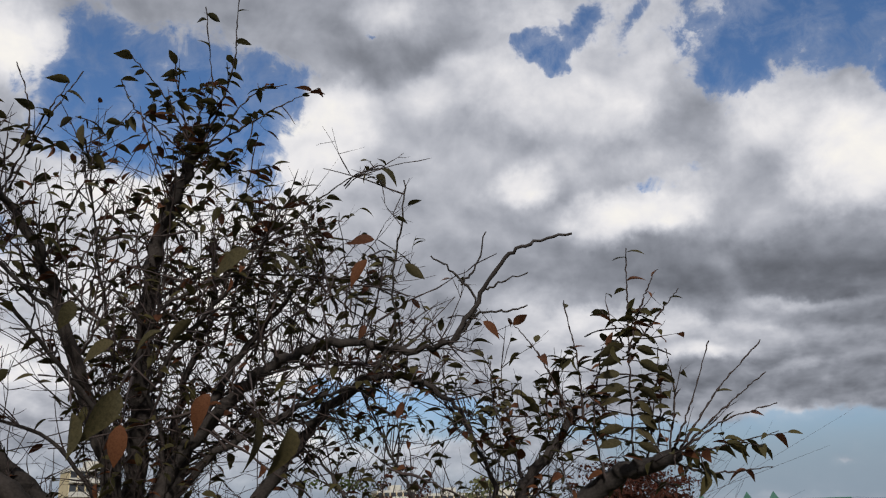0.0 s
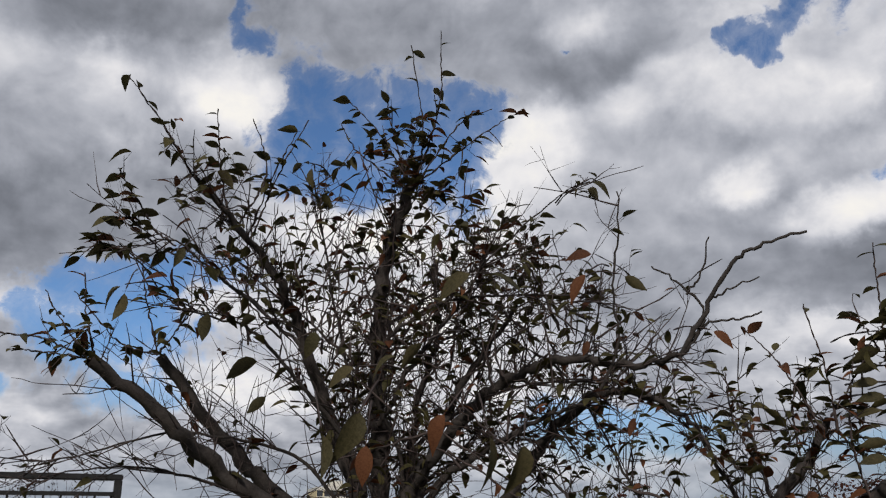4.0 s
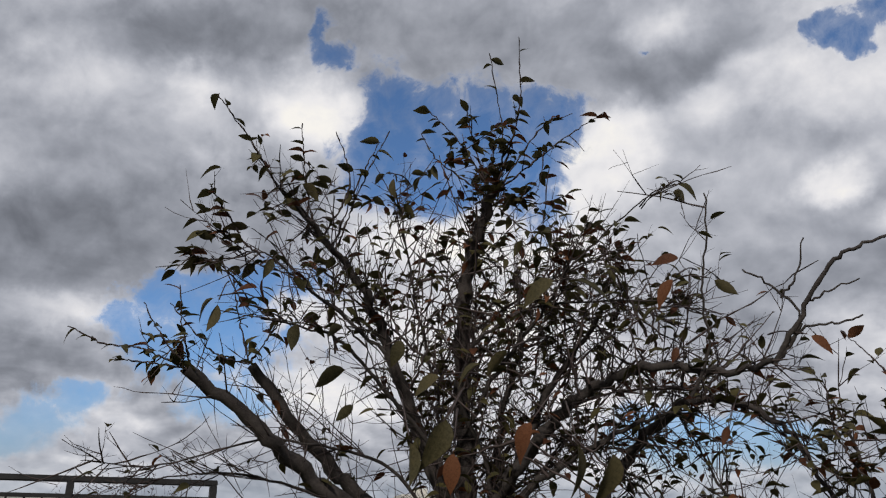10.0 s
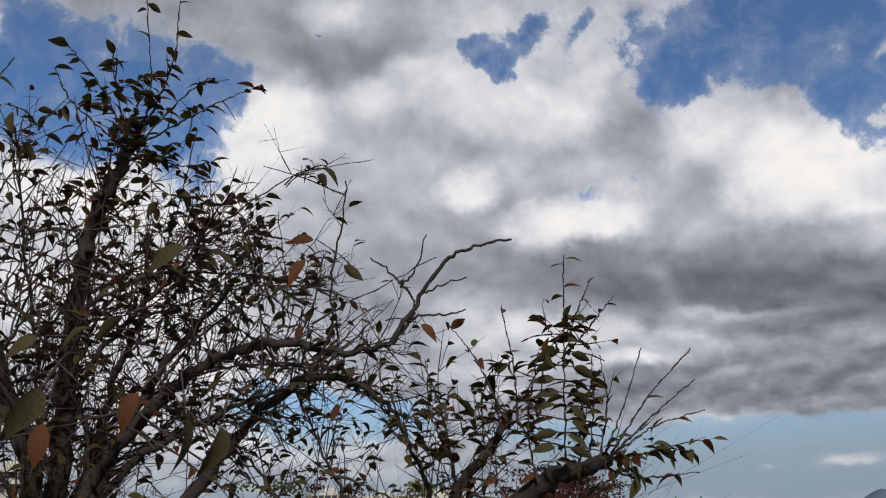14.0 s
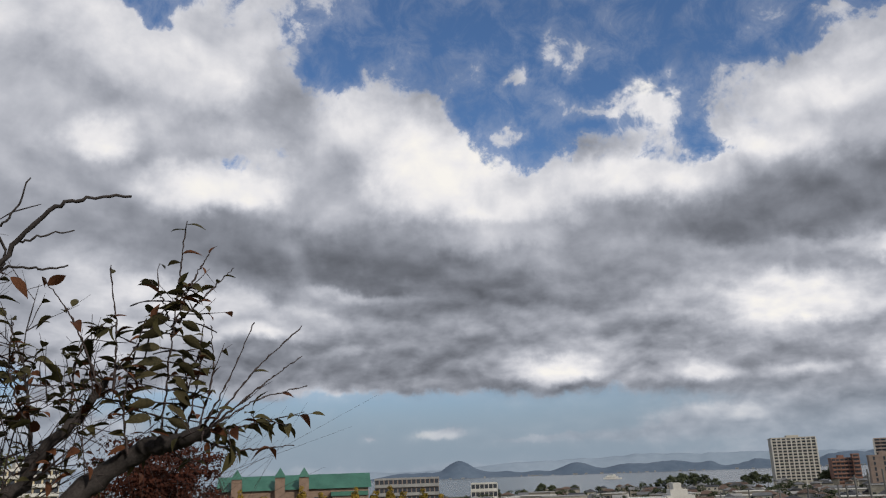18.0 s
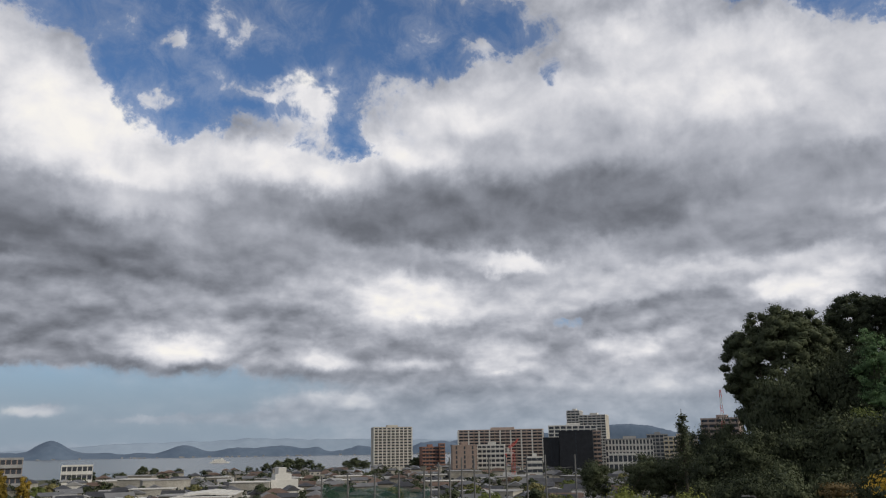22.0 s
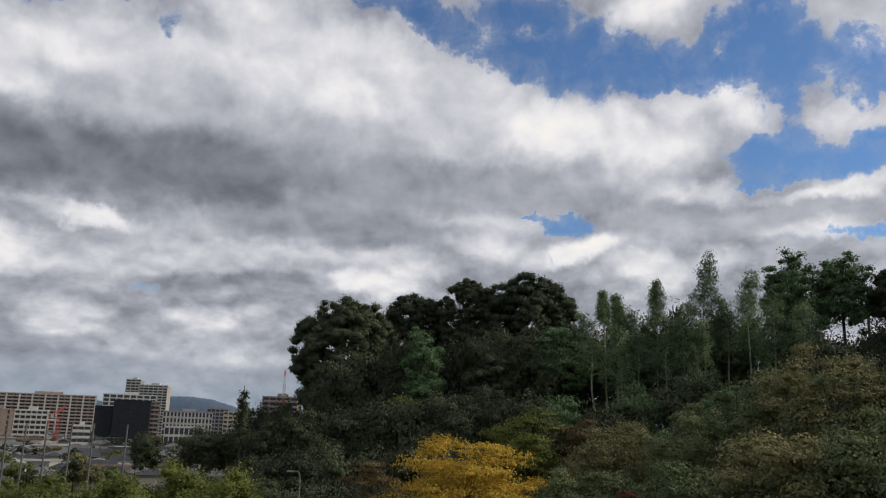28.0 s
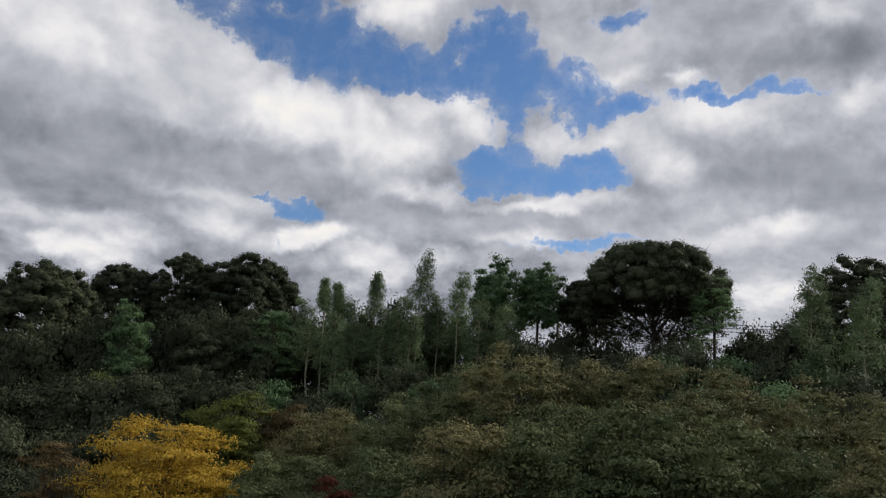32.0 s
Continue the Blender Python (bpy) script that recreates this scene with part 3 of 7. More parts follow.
M_WATER = material("lake_water", (0.09, 0.105, 0.11), (0.14, 0.155, 0.16), 0.22, 0.004, 0.12, fine=0.08)
# distance haze is mixed into these two base colours as blue and pallor
M_FAR = material("haze_blue_forest", (0.075, 0.11, 0.16), (0.115, 0.155, 0.21), 0.95, 0.004, 0.1, fine=0.03)
M_FAR2 = material("haze_pale_forest", (0.22, 0.28, 0.35), (0.27, 0.335, 0.41), 0.95, 0.002, 0.0)
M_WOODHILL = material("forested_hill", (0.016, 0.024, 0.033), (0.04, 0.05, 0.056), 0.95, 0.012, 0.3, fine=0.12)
M_STEEL = material("black_painted_steel", (0.012, 0.012, 0.013), (0.03, 0.03, 0.032), 0.45, 8.0, 0.1)
# ---- helpers for shapes ----
def spot(azimuth, distance, z=0.0):
    """A place by its bearing (degrees clockwise from +y) and distance from the viewpoint."""
    return Vector((distance * math.sin(radians(azimuth)), distance * math.cos(radians(azimuth)), z))


def high(elevation, distance):
    """The height at which something that far off stands under this elevation."""
    return EYE + distance * math.tan(radians(elevation))


def thing(name, label, category, at=(0, 0, 0), turn=0.0, group="", kind=""):
    ob = new(name)
    ob.empty_display_size = 0.2
    ob.matrix_world = pose(*at, 0, 0, turn)
    return tagged(ob, label, category, group, kind)


def link_mesh(name, me, mat_, parent=None, label=""):
    ob = new(name, me)
    if mat_ is not None and not me.materials:
        me.materials.append(mat_)
    if parent is not None:
        ob.parent = parent
    if label:
        ob["label"] = label
    return ob


def part(name, bm, mat_, parent=None, label="", smooth=False):
    me = bpy.data.meshes.new(name)
    bm.to_mesh(me)
    bm.free()
    if smooth:
        me.polygons.foreach_set("use_smooth", [True] * len(me.polygons))
    return link_mesh(name, me, mat_, parent, label)


def quads(name, verts, mat_=None, per=4, smooth=False):
    """A mesh of separate faces, per corners each, from an array (n * per, 3)."""
    me = bpy.data.meshes.new(name)
    n = len(verts) // per
    me.vertices.add(n * per)
    me.vertices.foreach_set("co", np.asarray(verts, dtype=np.float32).ravel())
    me.loops.add(n * per)
    me.loops.foreach_set("vertex_index", np.arange(n * per, dtype=np.int32))
    me.polygons.add(n)
    me.polygons.foreach_set("loop_start", np.arange(0, n * per, per, dtype=np.int32))
    me.update(calc_edges=True)
    if mat_ is not None:
        me.materials.append(mat_)
    return me


def grid_mesh(name, pts, mat_=None, smooth=True, wrap=False):
    """A sheet from an array (rows, columns, 3)."""
    r, c = pts.shape[:2]
    me = bpy.data.meshes.new(name)
    cols = c if wrap else c - 1
    i = np.arange(r - 1)[:, None] * c
    j = np.arange(cols)[None, :]
    j2 = (j + 1) % c
    f = np.stack([i + j, i + j2, i + c + j2, i + c + j], -1).reshape(-1, 4)
    me.vertices.add(r * c)
    me.vertices.foreach_set("co", np.asarray(pts, dtype=np.float32).ravel())
    me.loops.add(f.size)
    me.loops.foreach_set("vertex_index", f.ravel().astype(np.int32))
    me.polygons.add(len(f))
    me.polygons.foreach_set("loop_start", np.arange(0, f.size, 4, dtype=np.int32))
    me.update(calc_edges=True)
    if smooth:
        me.polygons.foreach_set("use_smooth", [True] * len(f))
    if mat_ is not None:
        me.materials.append(mat_)
    return me


def box(bm, x0, y0, z0, x1, y1, z1, bevel=0.0):
    vs = [bm.verts.new((x, y, z)) for z in (z0, z1) for y in (y0, y1) for x in (x0, x1)]
    fs = [bm.faces.new([vs[i] for i in q]) for q in ((0, 2, 3, 1), (4, 5, 7, 6), (0, 1, 5, 4), (2, 6, 7, 3), (0, 4, 6, 2), (1, 3, 7, 5))]
    if bevel:
        bmesh.ops.bevel(bm, geom=list({e for f in fs for e in f.edges}), offset=bevel, segments=2, affect="EDGES")
    return bm


def boxed(name, x0, y0, z0, x1, y1, z1, mat_, parent=None, label="", bevel=0.0):
    return part(name, box(bmesh.new(), x0, y0, z0, x1, y1, z1, bevel), mat_, parent, label)


def tube_pts(path, radii, sides=6):
    """Rings round a path of points, as an array (rings, sides, 3)."""
    p = np.asarray(path, float)
    d = np.gradient(p, axis=0)
    d /= np.linalg.norm(d, axis=1)[:, None] + 1e-9
    ref = np.array((0.0, 0.0, 1.0)) if abs(d[:, 2]).mean() < 0.85 else np.array((1.0, 0.0, 0.0))
    u = np.cross(d, ref)
    u /= np.linalg.norm(u, axis=1)[:, None] + 1e-9
    v = np.cross(d, u)
    a = np.linspace(0, 2 * math.pi, sides, endpoint=False)
    return p[:, None] + np.asarray(radii, float)[:, None, None] * (np.cos(a)[None, :, None] * u[:, None] + np.sin(a)[None, :, None] * v[:, None])


class Rods:
    """Collects tapered rods into one mesh."""

    def __init__(self):
        self.v, self.f, self.n = [], [], 0

    def add(self, path, radii, sides=5):
        pts = tube_pts(path, radii, sides)
        r, c = pts.shape[:2]
        i = np.arange(r - 1)[:, None] * c
        j = np.arange(c)[None, :]
        j2 = (j + 1) % c
        self.f.append(np.stack([i + j, i + j2, i + c + j2, i + c + j], -1).reshape(-1, 4) + self.n)
        self.v.append(pts.reshape(-1, 3))
        self.n += r * c

    def mesh(self, name, mat_):
        v, f = np.concatenate(self.v), np.concatenate(self.f)
        me = bpy.data.meshes.new(name)
        me.vertices.add(len(v))
        me.vertices.foreach_set("co", v.astype(np.float32).ravel())
        me.loops.add(f.size)
        me.loops.foreach_set("vertex_index", f.ravel().astype(np.int32))
        me.polygons.add(len(f))
        me.polygons.foreach_set("loop_start", np.arange(0, f.size, 4, dtype=np.int32))
        me.update(calc_edges=True)
        me.polygons.foreach_set("use_smooth", [True] * len(f))
        me.materials.append(mat_)
        return me


def smooth_path(pts, n=12):
    """A Catmull-Rom line through control points."""
    p = np.asarray(pts, float)
    q = np.vstack([2 * p[0] - p[1], p, 2 * p[-1] - p[-2]])
    out = []
    for k in range(1, len(q) - 2):
        t = np.linspace(0, 1, n, endpoint=k == len(q) - 3)[:, None]
        a, b, c, d = q[k - 1], q[k], q[k + 1], q[k + 2]
        out.append(0.5 * (2 * b + (c - a) * t + (2 * a - 5 * b + 4 * c - d) * t * t + (3 * b - a - 3 * c + d) * t ** 3))
    return np.vstack(out)


def leaf_faces(rng, centres, outward, size, droop=0.3, slim=0.45, spread=0.6):
    """Rhombic leaves at the centres, facing roughly outward; returns (n * 4, 3)."""
    n = len(centres)
    nrm = outward + rng.normal(0, spread, (n, 3))
    nrm /= np.linalg.norm(nrm, axis=1)[:, None] + 1e-9
    t = np.cross(nrm, rng.normal(0, 1, (n, 3)))
    t[:, 2] -= droop
    t -= nrm * (t * nrm).sum(1)[:, None]
    t /= np.linalg.norm(t, axis=1)[:, None] + 1e-9
    b = np.cross(nrm, t)
    s = (size * rng.uniform(0.6, 1.3, n))[:, None]
    return np.stack([centres - t * s * 0.5, centres + b * s * slim * 0.5, centres + t * s * 0.5, centres - b * s * slim * 0.5], 1).reshape(-1, 3)


def crown_faces(rng, w, d, h, clumps, per, size, clump_size=0.3, hollow=0.35, low=-0.35, slim=0.72, flat=0.8):
    """Foliage of a crown about (0, 0, 0): clumps of leaves over an uneven ellipsoid."""
    u = rng.normal(0, 1, (clumps * 3, 3))
    u /= np.linalg.norm(u, axis=1)[:, None]
    u = u[u[:, 2] > low][:clumps]
    r = rng.uniform(hollow, 1.0, len(u)) ** 0.5 * rng.uniform(0.82, 1.06, len(u))
    c = u * r[:, None] * np.array((w, d, h)) * 0.5
    rad = clump_size * 0.5 * (w + d) * 0.5 * rng.uniform(0.6, 1.25, len(u))
    v = rng.normal(0, 1, (len(u), per, 3))
    v /= np.linalg.norm(v, axis=2)[:, :, None]
    v[:, :, 2] = np.where(rng.random((len(u), per)) < 0.7, np.abs(v[:, :, 2]), v[:, :, 2])
    pts = c[:, None] + v * rad[:, None, None] * np.array((1, 1, flat)) * rng.uniform(0.75, 1.05, (len(u), per))[:, :, None]
    return leaf_faces(rng, pts.reshape(-1, 3), v.reshape(-1, 3) + u[:, None].repeat(per, 1).reshape(-1, 3) * 0.4, size, slim=slim, spread=0.42)


# ---- ground, lake and distance ----
LAKE = -22.0


def bump(x, c, w):
    return np.exp(-(((x - c) / w) ** 2))


def land(azd, r):
    """Height of the ground by bearing and distance."""
    fall = np.clip((r - 9.0) / 150.0, 0, 1)
    z = -20.5 * (fall * fall * (3 - 2 * fall))
    z = z - 1.2 * np.clip((r - 2.5) / 6.0, 0, 1)
    hill = np.clip((azd - 70.0) / 14.0, 0, 1) * np.clip((179.0 - azd) / 25.0, 0, 1)
    up = np.clip((r - 36.0) / 32.0, 0, 1)
    back = np.clip((r - 80.0) / 120.0, 0, 1)
    dip = np.clip((r - 2.5) / 16.0, 0, 1)
    z = z * (1 - hill) + hill * (-5.5 * dip * dip * (3 - 2 * dip) + 7.0 * up * up * (3 - 2 * up) - 9.0 * back)
    left = np.clip((azd + 180.0) / 25.0, 0, 1) * np.clip((-28.0 - azd) / 14.0, 0, 1)
    z = z * (1 - left) + left * (-1.0 - 6.0 * np.clip((r - 25) / 100.0, 0, 1))
    shore = 930.0 + 120.0 * np.sin(azd * 0.11)
    wet = np.clip((r - shore) / 40.0, 0, 1) * np.clip((azd - 5.0) / 6.0, 0, 1) * np.clip((70.0 - azd) / 6.0, 0, 1)
    far = np.clip((r - 4000.0) / 60.0, 0, 1)
    return z - wet * (1 - far) * 6.0


rings = np.concatenate([np.linspace(0.0, 20, 28), np.geomspace(21, 1000, 80), np.linspace(1030, 4900, 60)])
bearings = np.linspace(-180, 180, 361)[:-1]
RA, BA = np.meshgrid(rings, bearings, indexing="ij")
ZA = land(BA, RA)
rng = np.random.default_rng(3)
ZA = ZA + rng.normal(0, 0.03, ZA.shape) * np.clip(RA / 10.0, 0, 3)
pts = np.stack([RA * np.sin(np.radians(BA)), RA * np.cos(np.radians(BA)), ZA], -1)
tagged(link_mesh("ground", grid_mesh("ground", pts, M_GROUND, wrap=True), M_GROUND), "grassy hillside falling to a lakeside town", "ground", kind="structure")

a = np.radians(np.linspace(-10, 85, 96))
r = np.linspace(880, 4100, 40)
pts = np.stack([r[:, None] * np.sin(a), r[:, None] * np.cos(a), np.full((40, 96), LAKE)], -1)
tagged(link_mesh("water", grid_mesh("water", pts, M_WATER), M_WATER), "grey rippled lake with a low far shore", "lake", kind="structure")


def ridge(name, label, a0, a1, dist, profile, mat_, base=LAKE - 1, depth=160.0, jag=0.028):
    """A range of hills along an arc; profile gives the elevation of its crest by bearing."""
    az_ = np.linspace(a0, a1, 260)
    jr = np.random.default_rng(len(name) + int(dist))
    crest = profile(az_)
    for s in (170, 90, 40, 18):
        k = np.interp(az_, np.linspace(a0, a1, s), jr.normal(0, jag, s))
        crest = crest + k
    top = EYE + dist * np.tan(np.radians(crest))
    rows = []
    for f, h in ((-1.0, 0.0), (-0.75, 0.3), (-0.5, 0.62), (-0.25, 0.88), (0.0, 1.0), (0.5, 0.6), (1.0, 0.0)):
        soft = np.interp(az_, np.linspace(a0, a1, 14), jr.normal(0, 1, 14))
        rr = dist + f * depth + soft * depth * 0.05 * (f < -0.01)
        zz = base + (np.maximum(top, base + 0.5) - base) * h * (1 + 0.05 * np.interp(az_, np.linspace(a0, a1, 22), jr.normal(0, 1, 22)) * (0 < h < 1))
        rows.append(np.stack([rr * np.sin(np.radians(az_)), rr * np.cos(np.radians(az_)), zz], -1))
    return tagged(link_mesh(name, grid_mesh(name, np.array(rows), mat_), mat_), label, "mountain", kind="structure")


PEAKS = ((32.4, 0.95, 1.1), (31.5, 0.35, 3.2), (28.3, 0.3, 1.6), (40.5, 0.8, 1.3), (44.0, 0.65, 2.2), (47.0, 0.7, 1.6), (49.3, 0.55, 0.8), (52.5, 0.6, 1.5), (57.5, 1.0, 2.5), (36.5, 0.3, 3.0))
ridge("backdrop_near_hills", "dark haze-blue wooded hills along the far lake shore", 12, 66, 4250, lambda x: -0.3 + 0.82 * sum(h * bump(x, c, w) for c, h, w in PEAKS) + 0.03, M_FAR)
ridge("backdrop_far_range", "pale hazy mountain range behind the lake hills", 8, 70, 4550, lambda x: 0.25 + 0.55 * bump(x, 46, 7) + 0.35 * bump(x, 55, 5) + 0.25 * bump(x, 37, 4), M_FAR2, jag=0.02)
ridge("backdrop_town_hills", "haze-blue hills rising behind the town", 55, 84, 4300, lambda x: 0.1 + 1.35 * bump(x, 71.0, 4.0) + 1.05 * bump(x, 62.5, 4.0), M_FAR, jag=0.02)
ridge("backdrop_wooded_hill", "dark blue-grey wooded hill", -80, -40, 1900, lambda x: 0.9 + 3.3 * bump(x, -52.3, 2.5) + 3.9 * bump(x, -58.0, 4.6) + 1.5 * bump(x, -48.3, 2.2), M_WOODHILL, base=-25, depth=500, jag=0.05)
# ---- trees of the wooded hillside ----
def ground_z(azimuth, distance):
    return float(land(np.float64(azimuth), np.float64(distance)))


CUBE = [(x, y, z) for x in (-1, 0, 1) for y in (-1, 0, 1) for z in (-1, 0, 1) if (x, y, z) != (0, 0, 0)]


def ball_faces():
    """Faces of a ball of 26 corners, as indices into CUBE."""
    at, out = {c: i for i, c in enumerate(CUBE)}, []
    for axis in range(3):
        for side in (-1, 1):
            for p in (-1, 0):
                for q in (-1, 0):
                    ring = [(p, q), (p + 1, q), (p + 1, q + 1), (p, q + 1)]
                    out.append([at[tuple(np.insert(np.array(uv), axis, side).tolist())] for uv in (ring if (side > 0) != (axis == 1) else ring[::-1])])
    return np.array(out)


BALL = np.array(CUBE, float) / np.linalg.norm(np.array(CUBE, float), axis=1)[:, None]
BALL_FACES = ball_faces()


def crown_centres(r, w, d, h, clumps, hollow, low):
    u = r.normal(0, 1, (clumps * 6, 3))
    u /= np.linalg.norm(u, axis=1)[:, None]
    u = u[u[:, 2] > low][:clumps]
    k = r.uniform(hollow, 1.0, len(u)) ** 0.5 * r.uniform(*((0.93, 1.02) if hollow >= 0.3 else (0.84, 1.05)), len(u))
    return u * k[:, None] * np.array((w, d, h)) * 0.5, u


def foliage_mesh(name, r, centres, outward, radii, per, leaf, flat, mat_, slim=0.6, core=0.4, fuzz=0.24):
    """Clumps of many small leaves round added solid cores that keep their insides dark."""
    n = len(centres)
    v = r.normal(0, 1, (n, per, 3))
    v /= np.linalg.norm(v, axis=2)[:, :, None]
    v[:, :, 2] = np.where(r.random((n, per)) < 0.6, np.abs(v[:, :, 2]), v[:, :, 2])
    squash = np.array((1, 1, flat))
    pts = centres[:, None] + v * radii[:, None, None] * squash * np.clip(r.normal(0.84, fuzz, (n, per)), 0.3, 1.5)[:, :, None]
    leaves = leaf_faces(r, pts.reshape(-1, 3), v.reshape(-1, 3) + outward[:, None].repeat(per, 1).reshape(-1, 3) * 0.4, leaf, slim=slim, spread=0.5)
    m = len(leaves)
    verts, faces = [leaves], [np.arange(m).reshape(-1, 4)]
    if core:
        hearts = centres[:, None] + BALL[None] * radii[:, None, None] * squash * r.uniform(core * 0.5, core * 1.25, (n, 26))[:, :, None]
        verts.append(hearts.reshape(-1, 3))
        faces.append((BALL_FACES[None] + np.arange(n)[:, None, None] * 26 + m).reshape(-1, 4))
    verts, faces = np.concatenate(verts), np.concatenate(faces)
    me = bpy.data.meshes.new(name)
    me.vertices.add(len(verts))
    me.vertices.foreach_set("co", verts.astype(np.float32).ravel())
    me.loops.add(faces.size)
    me.loops.foreach_set("vertex_index", faces.ravel().astype(np.int32))
    me.polygons.add(len(faces))
    me.polygons.foreach_set("loop_start", np.arange(0, faces.size, 4, dtype=np.int32))
    me.update(calc_edges=True)
    me.materials.append(mat_)
    return me


def limbs(r, centres, fork, thick, arms=6, most=60):
    """Trunk and limbs of a tree with its foot at the origin; the branches reach into the clumps."""
    rods = Rods()
    heart = centres.mean(axis=0)
    f = np.array((heart[0] * 0.4 + r.normal(0, 0.2), heart[1] * 0.4, fork))
    spine = smooth_path([(0, 0, -0.4), f * np.array((0.3, 0.3, 0.5)), f, f + (heart - f) * np.array((0.6, 0.6, 0.9))], 6)
    rods.add(spine, np.linspace(thick, thick * 0.45, len(spine)), 8)
    ang = np.arctan2(centres[:, 1] - f[1], centres[:, 0] - f[0])
    near = np.floor((ang + math.pi) / (2 * math.pi) * arms).astype(int) % arms
    for a in range(arms):
        own = centres[near == a][: max(3, most // arms)]
        if not len(own):
            continue
        s = spine[int(len(spine) * r.uniform(0.6, 0.85))]
        node = s + (own.mean(axis=0) - s) * r.uniform(0.45, 0.6) + r.normal(0, 0.15, 3)
        p = smooth_path([s, (s + node) / 2 + r.normal(0, 0.12, 3), node], 6)
        rods.add(p, np.linspace(thick * 0.5, thick * 0.26, len(p)), 6)
        for c in own:
            mid = (node + c) / 2 + r.normal(0, 0.16, 3) + np.array((0, 0, -0.15))
            q = smooth_path([node, mid, c], 5)
            rods.add(q, np.linspace(thick * 0.24, thick * 0.06, len(q)), 5)
            for _ in range(2):
                g = q[int(r.integers(4, len(q)))]
                rods.add(np.array((g, g + r.normal(0, 0.45, 3) + np.array((0, 0, 0.25)))), (thick * 0.08, thick * 0.03), 4)
    return rods


def broad_tree(label, azimuth, distance, top, width, tall, foliage, seed, clumps=90, per=280, leaf=0.14, clump=0.26, hollow=0.12, low=-0.6, flat=0.75, group="", deep=None, core=0.42, tips=None, fork=0.5, arms=6, most=60, fuzz=None):
    """A tree whose top stands under the elevation top; width and tall are those of its crown."""
    r = np.random.default_rng(seed)
    foot = spot(azimuth, distance, ground_z(azimuth, distance))
    height = high(top, distance) - foot.z
    tree = thing("tree", label, "tree", foot, -azimuth, group=group)
    deep = deep or width
    fuzz, core = fuzz or (0.13 if foliage is M_EVER else 0.24), 0.68 if foliage is M_EVER and core > 0.4 else core
    c, u = crown_centres(r, 1, 1, 1, clumps, hollow, low)
    lo, hi = c.min(axis=0), c.max(axis=0)
    rad = clump * 0.25 * (width + deep) * r.uniform(0.6, 1.2, len(c)) * (1.7 - 1.5 * np.linalg.norm(c, axis=1))
    box_ = np.array((width, deep, tall))
    c = (c - (lo + hi) / 2) / (hi - lo) * box_ * 0.9
    fat = rad[:, None] * np.array((1, 1, flat)) * 0.95
    lo, hi = (c - fat).min(axis=0), (c + fat).max(axis=0)
    c = c - (lo + hi) / 2
    c *= np.maximum(box_ - 2 * fat.mean(axis=0), 0.2) / np.maximum(hi - lo - 2 * fat.mean(axis=0), 0.1)
    c[:, 2] += height - tall / 2
    link_mesh("trunk", limbs(r, c, height - tall * fork - tall * 0.3, max(0.1, height * 0.012), arms, most).mesh("trunk", M_TRUNK), None, tree)
    upper = np.zeros(len(c), bool) if tips is None else (c[:, 2] > height - tall * 0.42 + r.normal(0, tall * 0.12, len(c)))
    link_mesh("crown", foliage_mesh("crown", r, c[~upper], u[~upper], rad[~upper], per, leaf, flat, foliage, core=core, fuzz=fuzz), None, tree)
    if upper.any():
        link_mesh("crown_top", foliage_mesh("crown_top", r, c[upper], u[upper], rad[upper], per, leaf, flat, tips, core=core, fuzz=fuzz), None, tree, "bronze upper foliage")
    return tree


EVER_LABEL = "tall dark evergreen tree with a dense domed crown"
broad_tree(EVER_LABEL, 81.1, 70, 8.9, 10.3, 10.4, M_EVER, 11, clumps=620, per=110, leaf=0.16, clump=0.125, hollow=0.45, low=-0.85, flat=0.8)
broad_tree(EVER_LABEL, 86.0, 74, 9.5, 6.8, 7.4, M_EVER, 13, clumps=320, per=110, leaf=0.16, clump=0.16, low=-0.9, hollow=0.5)
broad_tree(EVER_LABEL, 89.8, 72, 10.6, 6.6, 10.0, M_EVER, 14, clumps=360, per=110, leaf=0.16, clump=0.15, low=-0.9, hollow=0.5)
broad_tree(EVER_LABEL, 94.0, 70, 11.1, 10.8, 11.5, M_EVER, 15, clumps=640, per=110, leaf=0.16, clump=0.12, hollow=0.45, low=-0.9)
broad_tree("dark evergreen tree filling the gap between the domed crowns", 91.6, 73, 9.0, 9.0, 9.0, M_EVER, 12, clumps=300, per=110, leaf=0.16, clump=0.15, hollow=0.4, low=-0.9)
broad_tree("green broadleaf tree before the evergreens", 86.5, 61, 6.9, 3.8, 6.8, M_OAKD, 16, clumps=130, per=120, clump=0.24)
broad_tree("pale green sapling tree with thin foliage", 85.4, 56, 2.2, 3.4, 3.8, M_OAK, 17, clumps=60, per=80, core=0.0, clump=0.26)
broad_tree("green broadleaf tree with layered foliage before the evergreens", 95.8, 63, 7.2, 6.6, 5.4, M_OAKD, 25, clumps=150, per=120, clump=0.17, flat=0.5)
broad_tree("dark young evergreen tree under the tall trees", 91.2, 60, 5.2, 4.6, 6.0, M_EVER, 26, clumps=120, per=110, clump=0.22)
broad_tree("leafy oak with an open uneven crown", 111.4, 64, 12.3, 4.4, 6.4, M_OAKD, 18, clumps=150, per=110, leaf=0.18, clump=0.2, hollow=0.15, low=-0.8, core=0.4)
broad_tree("leafy oak with an open uneven crown", 114.6, 66, 11.9, 5.4, 6.4, M_OAKD, 19, clumps=190, per=110, leaf=0.18, clump=0.18, hollow=0.15, low=-0.7, core=0.4)
broad_tree("dark evergreen with a flat spreading crown", 117.8, 67, 10.9, 5.8, 4.4, M_EVER, 27, clumps=170, per=110, clump=0.17, low=-0.4, core=0.5, fork=0.9, arms=8)
